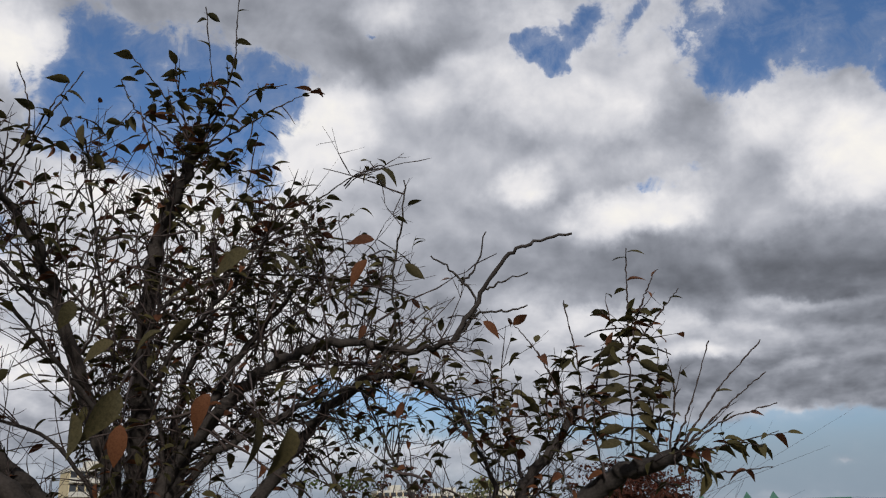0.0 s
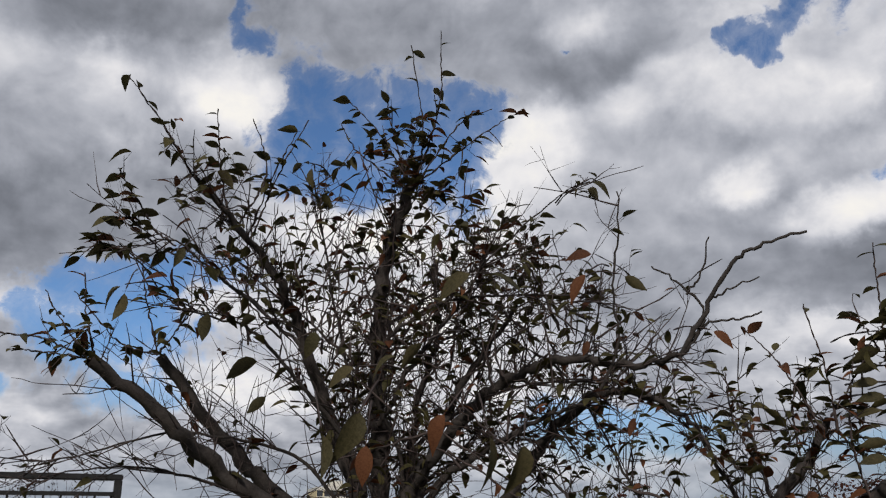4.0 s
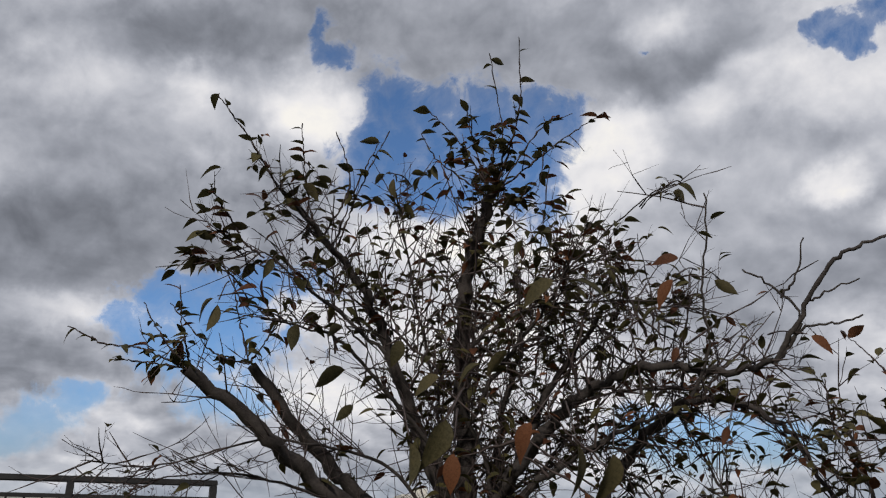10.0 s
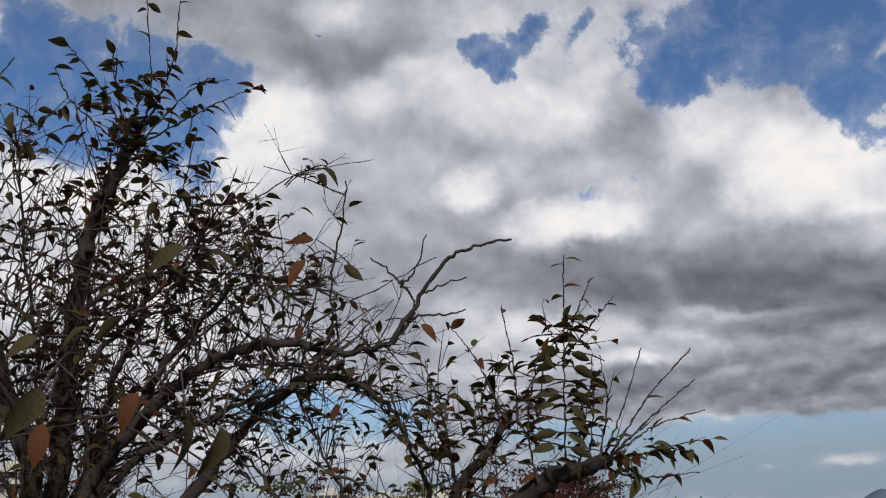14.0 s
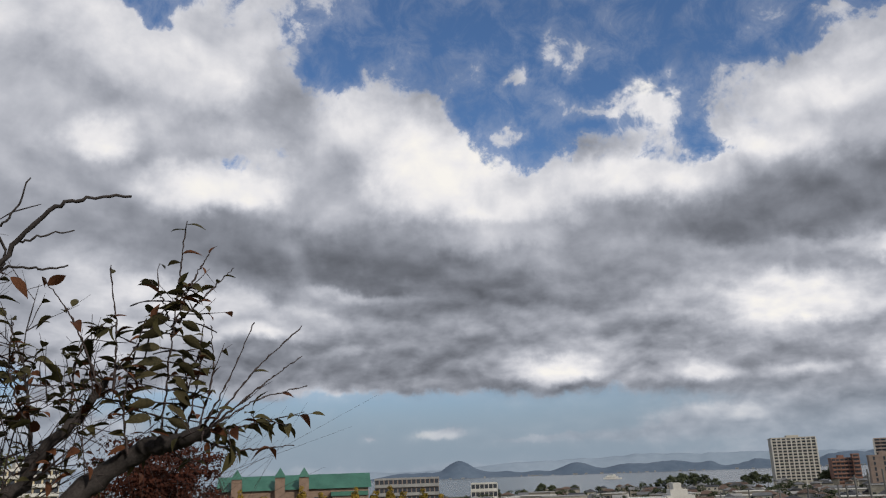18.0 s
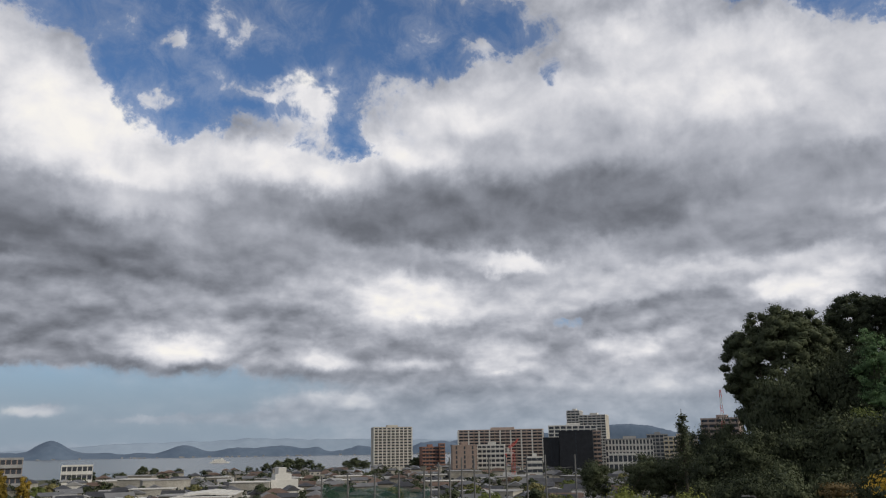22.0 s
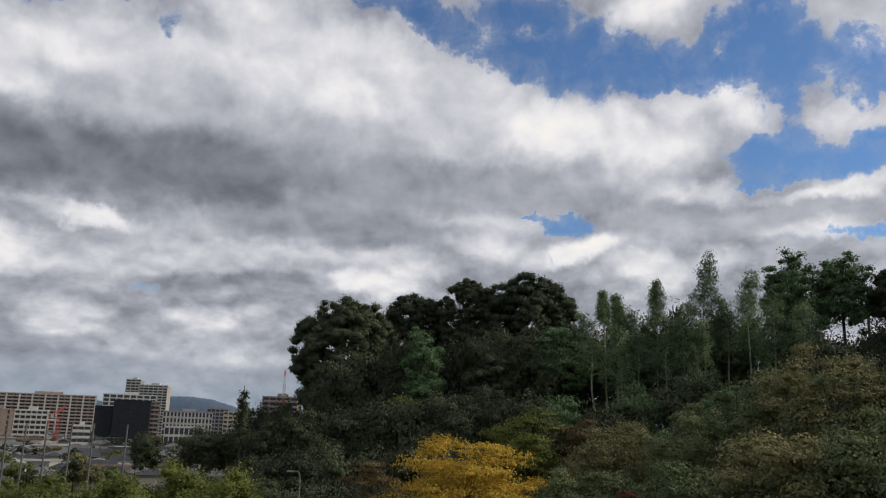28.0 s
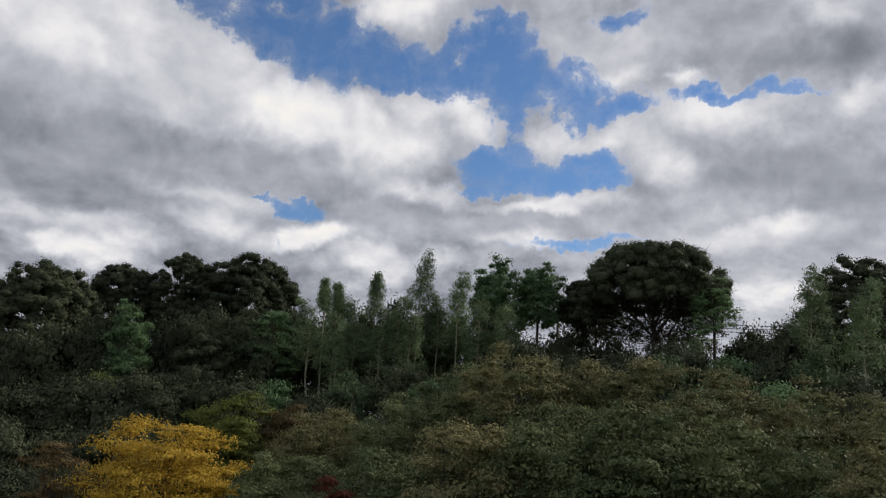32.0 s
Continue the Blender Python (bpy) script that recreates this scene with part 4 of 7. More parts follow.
broad_tree("wide umbrella-shaped evergreen with bare limbs showing below", 122.6, 66, 13.7, 12.6, 6.4, M_EVER, 20, clumps=420, per=110, leaf=0.16, clump=0.12, low=-0.25, hollow=0.5, flat=0.85, core=0.5, fork=0.85, arms=12, most=170)
broad_tree("dark evergreen with thin lacy foliage under the umbrella tree", 118.8, 68, 10.2, 7.4, 6.4, M_EVER, 28, clumps=130, per=80, leaf=0.17, clump=0.16, core=0.0, low=-0.9, arms=9, most=110)
broad_tree("dark evergreen with thin lacy foliage under the umbrella tree", 123.8, 68, 10.4, 9.0, 6.6, M_EVER, 29, clumps=150, per=80, leaf=0.17, clump=0.15, core=0.0, low=-0.9, arms=9, most=110)
broad_tree("sunlit green tree beside the umbrella tree", 126.6, 63, 11.1, 4.2, 5.0, M_OAKD, 22, clumps=80, per=90, leaf=0.16, hollow=0.15, core=0.0, clump=0.22, flat=0.5)
broad_tree(EVER_LABEL, 135.6, 60, 12.5, 8.8, 11.4, M_EVER, 23, clumps=480, per=110, leaf=0.16, clump=0.14, low=-0.9, hollow=0.45)
broad_tree(EVER_LABEL, 144.0, 62, 13.2, 10.0, 11.0, M_EVER, 24, clumps=80)


def bamboo(azimuth, distance, top, seed, plume=4.0, wide=1.7, lean=0.6):
    r = np.random.default_rng(seed)
    foot = spot(azimuth, distance, ground_z(azimuth, distance))
    height = high(top, distance) - foot.z
    b = thing("bamboo", "tall bamboo with a pale bare culm and a feathery top", "bamboo", foot, group="bamboos on the hillside")
    rods = Rods()
    off = r.normal(0, lean, 2)
    spine = smooth_path([(-off[0] * 1.3, -off[1], -0.3), (-off[0] * 0.4, 0, height * 0.4), (0, 0, height * 0.75), (off[0] * 0.7, off[1] * 0.7, height)], 8)
    rods.add(spine, np.linspace(0.09, 0.015, len(spine)), 6)
    cs, ns = [], []
    for _ in range(130):
        i = int(len(spine) * min(0.99, 1 - plume / height * r.random() ** 0.8))
        f = (height - spine[i][2]) / plume
        d = r.normal(0, 1, 3)
        d[2] = abs(d[2]) * 0.4
        d /= np.linalg.norm(d)
        e = spine[i] + d * wide * 0.5 * (0.35 + 0.8 * min(1, max(0, f))) * r.uniform(0.5, 1.15)
        e[2] += 0.1
        rods.add(np.array((spine[i], (spine[i] + e) / 2 + np.array((0, 0, 0.12)), e)), (0.012, 0.008, 0.004), 4)
        n = r.integers(26, 46)
        c = e + r.normal(0, 0.13, (n, 3)) * np.array((1.1, 1.1, 1.2)) - np.array((0, 0, 0.14))
        cs.append(c)
        ns.append(np.tile(d + np.array((0, 0, 0.5)), (n, 1)))
    link_mesh("culm", rods.mesh("culm", M_CULM), None, b)
    link_mesh("plume", quads("plume", leaf_faces(r, np.vstack(cs), np.vstack(ns), 0.2, droop=1.6, slim=0.26), M_BAMBOO), None, b)


M_CULM = material("bamboo_culm", (0.2, 0.2, 0.12), (0.42, 0.4, 0.28), 0.5, 3.0, 0.1)
for k, (a, d, e, pl, w) in enumerate(((106.0, 58, 11.9, 5.6, 2.3), (102.9, 60, 10.1, 4.0, 1.8), (108.8, 59, 10.8, 5.0, 2.3), (100.4, 61, 9.2, 3.0, 1.4), (99.3, 62, 9.6, 3.0, 1.2), (104.6, 59, 8.6, 5.0, 2.8), (107.5, 60, 9.0, 5.0, 2.6), (110.4, 57, 8.8, 5.0, 2.8), (101.6, 59, 8.2, 5.0, 2.8), (98.4, 60, 8.0, 5.0, 2.8), (112.2, 56, 8.6, 5.0, 3.0), (105.5, 57, 7.4, 5.0, 2.8), (100.2, 58, 7.0, 5.0, 2.8), (103.4, 57, 7.6, 5.0, 2.8), (132.6, 50, 11.4, 6.4, 2.8), (135.6, 48, 10.6, 6.0, 2.8))):
    bamboo(a, d, e, 40 + k, pl, w)

# the bank of undergrowth and lower trees
fillers = []
for k, (m, fl) in enumerate(((M_EVER, 0.75), (M_OAKD, 0.6), (M_BAMBOO, 0.7), (M_EVER, 0.8), (M_EVER, 0.6))):
    r = np.random.default_rng(60 + k)
    c, u = crown_centres(r, 4.8, 4.8, 4.8, 70, 0.2, -0.8)
    c[:, 2] += 3.0
    fillers.append((foliage_mesh("crown", r, c, u, r.uniform(0.55, 1.1, len(c)), 190, 0.17, fl, m, core=0.42), limbs(r, c, 1.0, 0.12, 5, 20).mesh("trunk", M_TRUNK)))


def filler(kind, azimuth, distance, top, width, seed, label, group, squash=1.0):
    crown, trunk = fillers[kind]
    foot = spot(azimuth, distance, ground_z(azimuth, distance))
    t = thing("tree", label, "tree", foot, (seed * 67) % 360, group)
    s = width / 6.0
    c, k = link_mesh("crown", crown, None, t), link_mesh("trunk", trunk, None, t)
    c.scale = (s, s, s * squash)
    c.location.z = high(top, distance) - foot.z - 6.0 * s * squash
    k.scale = (s, s, max(0.2, (c.location.z + 2.0 * s) / 6.0))


r = np.random.default_rng(7)
BANK = "dense dark green tree on the wooded bank"
n = 0
TOPS = (74, 78, 82, 97, 99, 111, 113, 116, 121, 124, 127, 131, 146)
for dist, step, wide, tops in ((64, 2.1, (5.4, 7.2), (0.0, 3.6, 6.6, 8.2, 8.8, 9.0, 8.8, 8.0, 7.7, 8.0, 8.8, 9.0, 9.4)), (52, 2.6, (4.6, 6.2), (-0.4, 1.6, 3.0, 3.4, 3.2, 5.4, 6.6, 6.2, 6.2, 7.0, 7.4, 6.6, 7.0)), (42, 2.8, (4.2, 5.6), (-2.0, -0.8, -0.4, 0.0, 0.4, 3.4, 4.4, 4.6, 4.6, 4.8, 5.0, 5.0, 5.0))):
    for a in np.arange(75.5, 146, step):
        a = a + r.uniform(-0.7, 0.7)
        kinds = (0, 4, 3, 0) if a < 92 or 115 < a < 122 else (2, 4, 3, 0) if dist > 60 else (2, 0, 1, 4)
        filler(kinds[n % 4], a, dist + r.uniform(-2, 2), float(np.interp(a, TOPS, tops)) + r.uniform(-0.9, 0.5), r.uniform(*wide) * (0.7 if a < 80 else 1.0), n, BANK, "trees on the wooded bank", 1.9 if dist > 60 else 1.3)
        n += 1
for a in np.arange(70.5, 97, 2.6):
    filler((0, 3)[n % 2], a, 36 + r.uniform(-2, 2), -3.2 + r.uniform(-0.9, 0.5), r.uniform(3.4, 4.4), n, BANK, "trees on the wooded bank")
    n += 1
filler(0, 68.3, 66, -0.6, 2.9, 5, "small dark green tree at the edge of the town", "trees at the edge of the town", 1.4)
for a in np.arange(71.8, 77, 1.4):
    filler((0, 3)[n % 2], a, 66 + r.uniform(-4, 4), -0.5 + r.uniform(-0.5, 0.4), r.uniform(3.6, 5.0), n, "dark green tree at the edge of the town", "trees at the edge of the town")
    n += 1

# narrow conifer
r = np.random.default_rng(5)
foot = spot(74.25, 58, ground_z(74.25, 58))
conifer = thing("conifer", "slim dark conifer with a ragged tapering outline", "tree", foot)
hh = high(2.35, 58) - foot.z
rods = Rods()
rods.add(np.array(((0, 0, -0.3), (0.05, 0, hh * 0.5), (0, 0, hh))), (0.16, 0.1, 0.02), 7)
cs, ns = [], []
for _ in range(150):
    z = hh * (1 - 0.93 * r.random() ** 0.8)
    a = r.uniform(0, 6.28)
    reach = (0.16 + 1.1 * (1 - z / hh) ** 0.75) * r.uniform(0.5, 1.15)
    d = np.array((math.cos(a), math.sin(a), 0.25))
    e = np.array((0, 0, z)) + d * reach
    rods.add(np.array(((0, 0, z), (0, 0, z) + d * reach * 0.5, e)), (0.02, 0.014, 0.006), 4)
    q = r.integers(24, 40)
    f = r.random((q, 1)) ** 0.6
    cs.append(np.array((0, 0, z)) + d * reach * f + r.normal(0, 0.11, (q, 3)))
    ns.append(np.tile(d + np.array((0, 0, 0.6)), (q, 1)))
link_mesh("trunk", rods.mesh("trunk", M_TRUNK), None, conifer)
link_mesh("needles", quads("needles", leaf_faces(r, np.vstack(cs), np.vstack(ns), 0.2, slim=0.35), M_EVER), None, conifer)

# ---- maples and shrubs on the near slope ----
MAPLE = "broad maple turning from green to bronze"
for k, (a, d, top, w, tl, m) in enumerate(((113.6, 25, 6.2, 4.6, 6.5, M_MAPLE), (117.9, 26, 5.3, 4.4, 6.5, M_MAPLE), (122.6, 25, 5.6, 5.4, 7.0, M_MAPLE), (127.4, 27, 5.0, 4.8, 6.5, M_MAPLE), (132.0, 26, 4.7, 5.4, 7.0, M_MAPLE), (137.5, 25, 4.4, 6.0, 7.5, M_MAPLE), (109.4, 27, 4.6, 4.6, 6.0, M_MAPLEG), (105.4, 29, 2.2, 4.4, 5.5, M_MAPLEG), (100.2, 31, 0.9, 5.4, 5.0, M_MAPLE), (111.0, 19, 0.6, 4.6, 5.0, M_MAPLE), (116.5, 19, 2.0, 4.6, 5.5, M_MAPLEG), (121.0, 18, 2.4, 4.4, 5.5, M_MAPLEG), (126.6, 19, 1.8, 4.6, 5.5, M_MAPLEG), (132.5, 19, 1.4, 4.6, 5.5, M_MAPLEG), (138.5, 18, 1.2, 5.0, 5.5, M_MAPLE), (105.0, 21, -1.6, 4.4, 4.5, M_MAPLEG), (98.0, 25, -2.4, 4.4, 4.5, M_MAPLEG))):
    broad_tree(MAPLE if m is M_MAPLE else "broad maple with dull green layered foliage", a, d, top, w, tl, M_MAPLEG, 80 + k, clumps=230, per=160, leaf=0.085, clump=0.18, hollow=0.3, low=-0.85, flat=0.55, group="maples on the near slope", tips=M_MAPLE if m is M_MAPLE else None, core=0.34)
broad_tree("maple in full golden yellow autumn colour", 89.8, 28, -0.5, 6.0, 4.4, M_YELLOW, 101, clumps=190, per=170, leaf=0.09, clump=0.19, hollow=0.2, low=-0.6, flat=0.42, core=0.3)
broad_tree("yellow-green maple behind the golden maple", 93.6, 33, 1.5, 4.4, 4.4, M_FRESH, 102, clumps=90, per=200, leaf=0.1, clump=0.26, low=-0.7, flat=0.45)
broad_tree("brownish maple beside the golden maple", 83.8, 30, -2.4, 2.8, 3.2, M_RUSSET, 103, clumps=60, per=150, leaf=0.09, flat=0.4)
broad_tree("brownish maple at the foot of the bank", 98.0, 33, 0.9, 3.4, 4.0, M_RUSSET, 105, clumps=70, per=170, leaf=0.1, flat=0.42)
broad_tree("reddish maple low on the near slope", 101.2, 17, -3.8, 1.5, 1.6, M_RED, 104, clumps=60, per=150, leaf=0.06, flat=0.4)
for k, (a, d, top, w) in enumerate(((58.4, 30, -3.35, 3.2), (62.3, 29, -3.3, 3.4), (70.3, 31, -2.6, 3.9), (73.4, 30, -2.8, 3.4), (66.5, 30, -3.5, 3.0), (54.5, 30, -4.1, 3.0))):
    broad_tree("bright green camphor tree below the terrace", a, d, top, w, w * 0.9, M_FRESH, 110 + k, clumps=60, per=200, leaf=0.09, clump=0.29, low=-0.7, group="bright green trees below the terrace")

# bare brushwood on the bank
r = np.random.default_rng(15)
for a, d, top in ((107.2, 37, 3.6), (108.6, 36, 3.3), (104.3, 38, 2.4), (101.0, 39, 2.2), (98.5, 39, 1.8)):
    foot = spot(a, d, ground_z(a, d))
    brush = thing("bare_shrub", "leafless grey shrub on the wooded bank", "shrub", foot, 0, "bare shrubs on the bank")
    rods, h = Rods(), high(top, d) - foot.z
    for _ in range(16):
        e = np.array((r.normal(0, 0.9), r.normal(0, 0.9), h * r.uniform(0.75, 1.0)))
        q = smooth_path(((0, 0, 0), e * np.array((0.3, 0.3, 0.55)) + r.normal(0, 0.1, 3), e), 5)
        rods.add(q, np.linspace(0.035, 0.008, len(q)), 5)
        for _ in range(4):
            s = q[int(r.integers(4, len(q)))]
            rods.add(np.array((s, s + r.normal(0, 0.25, 3) + np.array((0, 0, 0.25)))), (0.012, 0.005), 4)
    link_mesh("stem", rods.mesh("stem", M_TRUNK), None, brush)
# power lines behind the hill
for k, (e0, e1) in enumerate(((8.5, 7.9), (8.25, 7.7), (8.0, 7.5))):
    p0, p1 = np.array(spot(116.0, 84, high(e0, 84))), np.array(spot(141.0, 84, high(e1, 84)))
    line = Rods()
    line.add(np.array([p0 + (p1 - p0) * f - np.array((0, 0, 0.8 * math.sin(f * math.pi))) for f in np.linspace(0, 1, 15)]), [0.028] * 15, 5)
    tagged(link_mesh("power_line", line.mesh("power_line", M_STEEL), None), "thin dark power line behind the hillside trees", "cable", "power lines")
for a in (116.0, 141.0):
    pole = thing("utility_pole", "grey concrete utility pole behind the hillside trees", "pole", spot(a, 84, ground_z(a, 84)), -a, "utility poles")
    t = high(8.6, 84) - ground_z(a, 84)
    rods = Rods()
    rods.add(np.array(((0, 0, -0.3), (0, 0, t * 0.5), (0, 0, t))), (0.19, 0.16, 0.12), 9)
    link_mesh("shaft", rods.mesh("shaft", M_TRUNK), None, pole)
    boxed("crossarm", -0.9, -0.05, t - 0.5, 0.9, 0.05, t - 0.38, M_STEEL, pole)
# ---- the lakeside town ----
M_BEIGE = material("beige_plaster", (0.336, 0.312, 0.264), (0.464, 0.44, 0.384), 0.85, 0.2, 0.1, fine=2.0)
M_WHITE = material("white_plaster", (0.451, 0.4428, 0.41), (0.615, 0.6068, 0.574), 0.85, 0.2, 0.1, fine=2.0)
M_BRICK = material("red_brown_tile", (0.17, 0.09, 0.068), (0.27, 0.15, 0.115), 0.8, 0.3, 0.1, fine=2.5)
M_BROWN = material("brown_tile", (0.2, 0.15, 0.125), (0.3, 0.235, 0.2), 0.8, 0.3, 0.1, fine=2.5)
M_GREY = material("grey_concrete", (0.208, 0.208, 0.208), (0.32, 0.32, 0.312), 0.85, 0.3, 0.15, fine=2.0)
M_DARKNET = material("dark_scaffold_sheet", (0.014, 0.016, 0.02), (0.03, 0.033, 0.04), 0.7, 0.3, 0.1, fine=2.0)
M_GLASS = material("dark_window_glass", (0.03, 0.035, 0.045), (0.07, 0.08, 0.095), 0.15, 0.3, 0.0)
M_TILE_D = material("dark_roof_tile", (0.024, 0.0256, 0.0304), (0.068, 0.0696, 0.076), 0.6, 0.4, 0.2, fine=4.0, vary=0.4)
# roof tile lightened to grey: the sky's reflection is put into its colour
M_TILE_SKY = material("sky_greyed_roof_tile", (0.093, 0.0961, 0.1023), (0.1798, 0.1829, 0.186), 0.6, 0.4, 0.2, fine=4.0, vary=0.4)
M_TILE_B = material("brown_roof_tile", (0.07, 0.0455, 0.035), (0.14, 0.098, 0.077), 0.7, 0.4, 0.2, fine=4.0, vary=0.4)
M_TEAL = material("verdigris_roof", (0.03, 0.1, 0.075), (0.06, 0.17, 0.13), 0.6, 0.2, 0.1, fine=2.0)
M_WALLS = material("house_walls", (0.1875, 0.1762, 0.15), (0.435, 0.42, 0.375), 0.85, 0.1, 0.1, fine=2.0, vary=0.6)
M_NET = material("green_safety_net", (0.015, 0.07, 0.05), (0.04, 0.13, 0.09), 0.8, 0.3, 0.0)
M_POLE = material("grey_steel_pole", (0.09, 0.09, 0.09), (0.17, 0.17, 0.165), 0.6, 1.0, 0.1)
M_CREAM = material("cream_plaster", (0.5, 0.42, 0.27), (0.66, 0.57, 0.38), 0.85, 0.2, 0.1, fine=2.0)
M_TERRA = material("pinkish_brown_tile", (0.33, 0.26, 0.22), (0.46, 0.38, 0.33), 0.8, 0.3, 0.1, fine=2.5)
TOWN = -20.5


def block(name, label, a0, a1, top, dist, floors, bays, wall, rail_mat, depth=16.0, turn=0.0, balcony=1.0, fill=0.78, base=TOWN, posts=True, crownwork=True, category="building", side=0, pillar=None, pier=0.22):
    """A slab or tower between two bearings with balconies, windows, roof parapet and roof housing."""
    mid, wide = (a0 + a1) / 2, 2 * dist * math.tan(radians((a1 - a0) / 2))
    tall = high(top, dist) - base
    b = thing(name, label, category, spot(mid, dist, base), -mid + turn)
    boxed("wall", -wide / 2, 0, 0, wide / 2, depth, tall - 0.6, wall, b)
    bm = bmesh.new()
    for x0, y0, x1, y1 in ((-wide / 2 - 0.2, -0.2, wide / 2 + 0.2, 0.2), (-wide / 2 - 0.2, depth - 0.2, wide / 2 + 0.2, depth + 0.2), (-wide / 2 - 0.2, 0.2, -wide / 2 + 0.2, depth - 0.2), (wide / 2 - 0.2, 0.2, wide / 2 + 0.2, depth - 0.2)):
        box(bm, x0, y0, tall - 0.6, x1, y1, tall + 0.4)
    part("parapet", bm, rail_mat, b)
    if crownwork:
        boxed("roof_housing", -wide * 0.12, depth * 0.3, tall - 0.6, wide * 0.16, depth * 0.7, tall + 2.6, rail_mat, b)
    fh, bw = (tall - 3.0) / floors, wide / bays
    pane = box(bmesh.new(), -bw * fill / 2, -0.06, 0, bw * fill / 2, 0.1, fh * 0.7)
    pm = bpy.data.meshes.new("window")
    pane.to_mesh(pm)
    pane.free()
    slab = bmesh.new()
    if balcony:
        box(slab, -wide / 2, -balcony, -0.12, wide / 2, -0.002, 0.12)
        box(slab, -wide / 2, -balcony, 0.12, wide / 2, -balcony + 0.12, fh * 0.36)
    else:
        box(slab, -wide / 2, -0.1, -0.15, wide / 2, -0.002, 0.15)
    sm = bpy.data.meshes.new("balcony")
    slab.to_mesh(sm)
    slab.free()
    for f in range(floors):
        z = 3.0 + f * fh
        link_mesh("balcony" if balcony else "ledge", sm, rail_mat, b).location = (0, 0, z)
        for k in range(bays):
            link_mesh("window", pm, M_GLASS, b).location = (-wide / 2 + bw * (k + 0.5), 0, z + fh * 0.16)
    if side:
        ds = 5
        sp = box(bmesh.new(), -0.06, -depth / ds * 0.28, 0, 0.06, depth / ds * 0.28, fh * 0.5)
        spm = bpy.data.meshes.new("side_window")
        sp.to_mesh(spm)
        sp.free()
        for f in range(floors):
            for k in range(ds):
                link_mesh("window", spm, M_GLASS, b).location = (side * wide / 2, depth * (k + 0.5) / ds, 3.0 + (f + 0.3) * fh)
    if posts:
        post = box(bmesh.new(), -pier, -balcony - 0.1, 0, pier, 0.0, tall - 0.8)
        qm = bpy.data.meshes.new("pillar")
        post.to_mesh(qm)
        post.free()
        for k in range(0, bays + 1, 2 if bays > 12 else 1):
            link_mesh("pillar", qm, pillar or rail_mat, b).location = (-wide / 2 + bw * k, 0, 0)
    return b


block("apartment_tower", "pale beige apartment tower with gridded balconies by the lake", 53.15, 55.8, 1.5, 900, 14, 9, M_BEIGE, M_BEIGE, 30, 8, pillar=M_WHITE, pier=0.55)
block("apartment_building", "red-brown tiled apartment block with open galleries", 56.5, 57.7, 0.12, 820, 6, 5, M_BRICK, M_BRICK, 18, 10, posts=False)
block("stair_tower", "red-brown stair tower beside the apartment block", 57.7, 58.1, 0.34, 818, 7, 1, M_BRICK, M_BRICK, 8, 10, posts=False, crownwork=False)
apartments = block("apartment_block", "long brown apartment block with white pillars and roof beams", 59.0, 64.9, 1.22, 860, 12, 16, M_BROWN, M_TERRA, 18, -6, pillar=M_WHITE, pier=0.7)
block("office_building", "plain brown tiled office building", 58.6, 60.3, 0.2, 640, 6, 3, M_BROWN, M_BROWN, 14, 6, balcony=0, fill=0.2, posts=False)
block("hospital_building", "grey-white building with gridded windows", 60.35, 62.2, 0.2, 655, 6, 6, M_GREY, M_WHITE, 14, -4, balcony=0.6)
block("round_fronted_building", "low teal and white banded building", 63.7, 64.8, -0.66, 600, 3, 3, M_WHITE, M_WHITE, 10, 0, balcony=0.3, fill=0.95, posts=False)
net_block = block("sheeted_building", "building wrapped in black scaffold sheeting", 66.0, 68.3, 1.05, 700, 9, 1, M_DARKNET, M_DARKNET, 30, -8, balcony=0, fill=0.02, posts=False, crownwork=False)
block("sheeted_wing", "lower wing wrapped in black scaffold sheeting", 64.9, 66.0, 0.62, 705, 8, 1, M_DARKNET, M_DARKNET, 24, -8, balcony=0, fill=0.02, posts=False, crownwork=False)
block("brown_wing", "narrow brown facade beside the black sheeting", 68.3, 68.85, 1.02, 704, 9, 2, M_BROWN, M_BROWN, 24, 4, posts=False, crownwork=False)
block("white_office", "white office building behind the sheeted block", 65.3, 68.6, 1.42, 800, 11, 8, M_WHITE, M_WHITE, 20, 0, balcony=0, posts=False)
block("high_rise", "tall light grey apartment high-rise with balconies", 67.4, 69.25, 2.1, 960, 18, 6, M_BEIGE, M_WHITE, 20, -12)
block("high_rise_wing", "higher grey wing of the high-rise", 66.6, 67.5, 2.42, 965, 19, 3, M_GREY, M_WHITE, 20, -12, balcony=0.4)
block("department_store", "broad pale grey-green store with dark window bands", 69.1, 72.3, 0.45, 720, 5, 14, M_WHITE, M_GREY, 40, 0, balcony=0, fill=0.6, posts=False)
block("shopping_annex", "low white annex with a glazed front", 69.3, 71.8, -0.55, 640, 2, 8, M_WHITE, M_WHITE, 20, 0, balcony=0, posts=False, crownwork=False)
block("grey_office", "blue-grey office block with window bands", 71.9, 73.3, 0.72, 900, 8, 5, M_GREY, M_GREY, 20, 0, balcony=0, posts=False)
block("cream_flats", "cream apartment house behind the trees", 73.0, 75.2, 0.55, 760, 7, 7, M_CREAM, M_BEIGE, 16, 0, posts=False)
block("brown_flats", "brown apartment house with pale galleries", 75.45, 77.9, 1.68, 600, 10, 5, M_BROWN, M_TERRA, 14, -14, posts=False, side=-1)

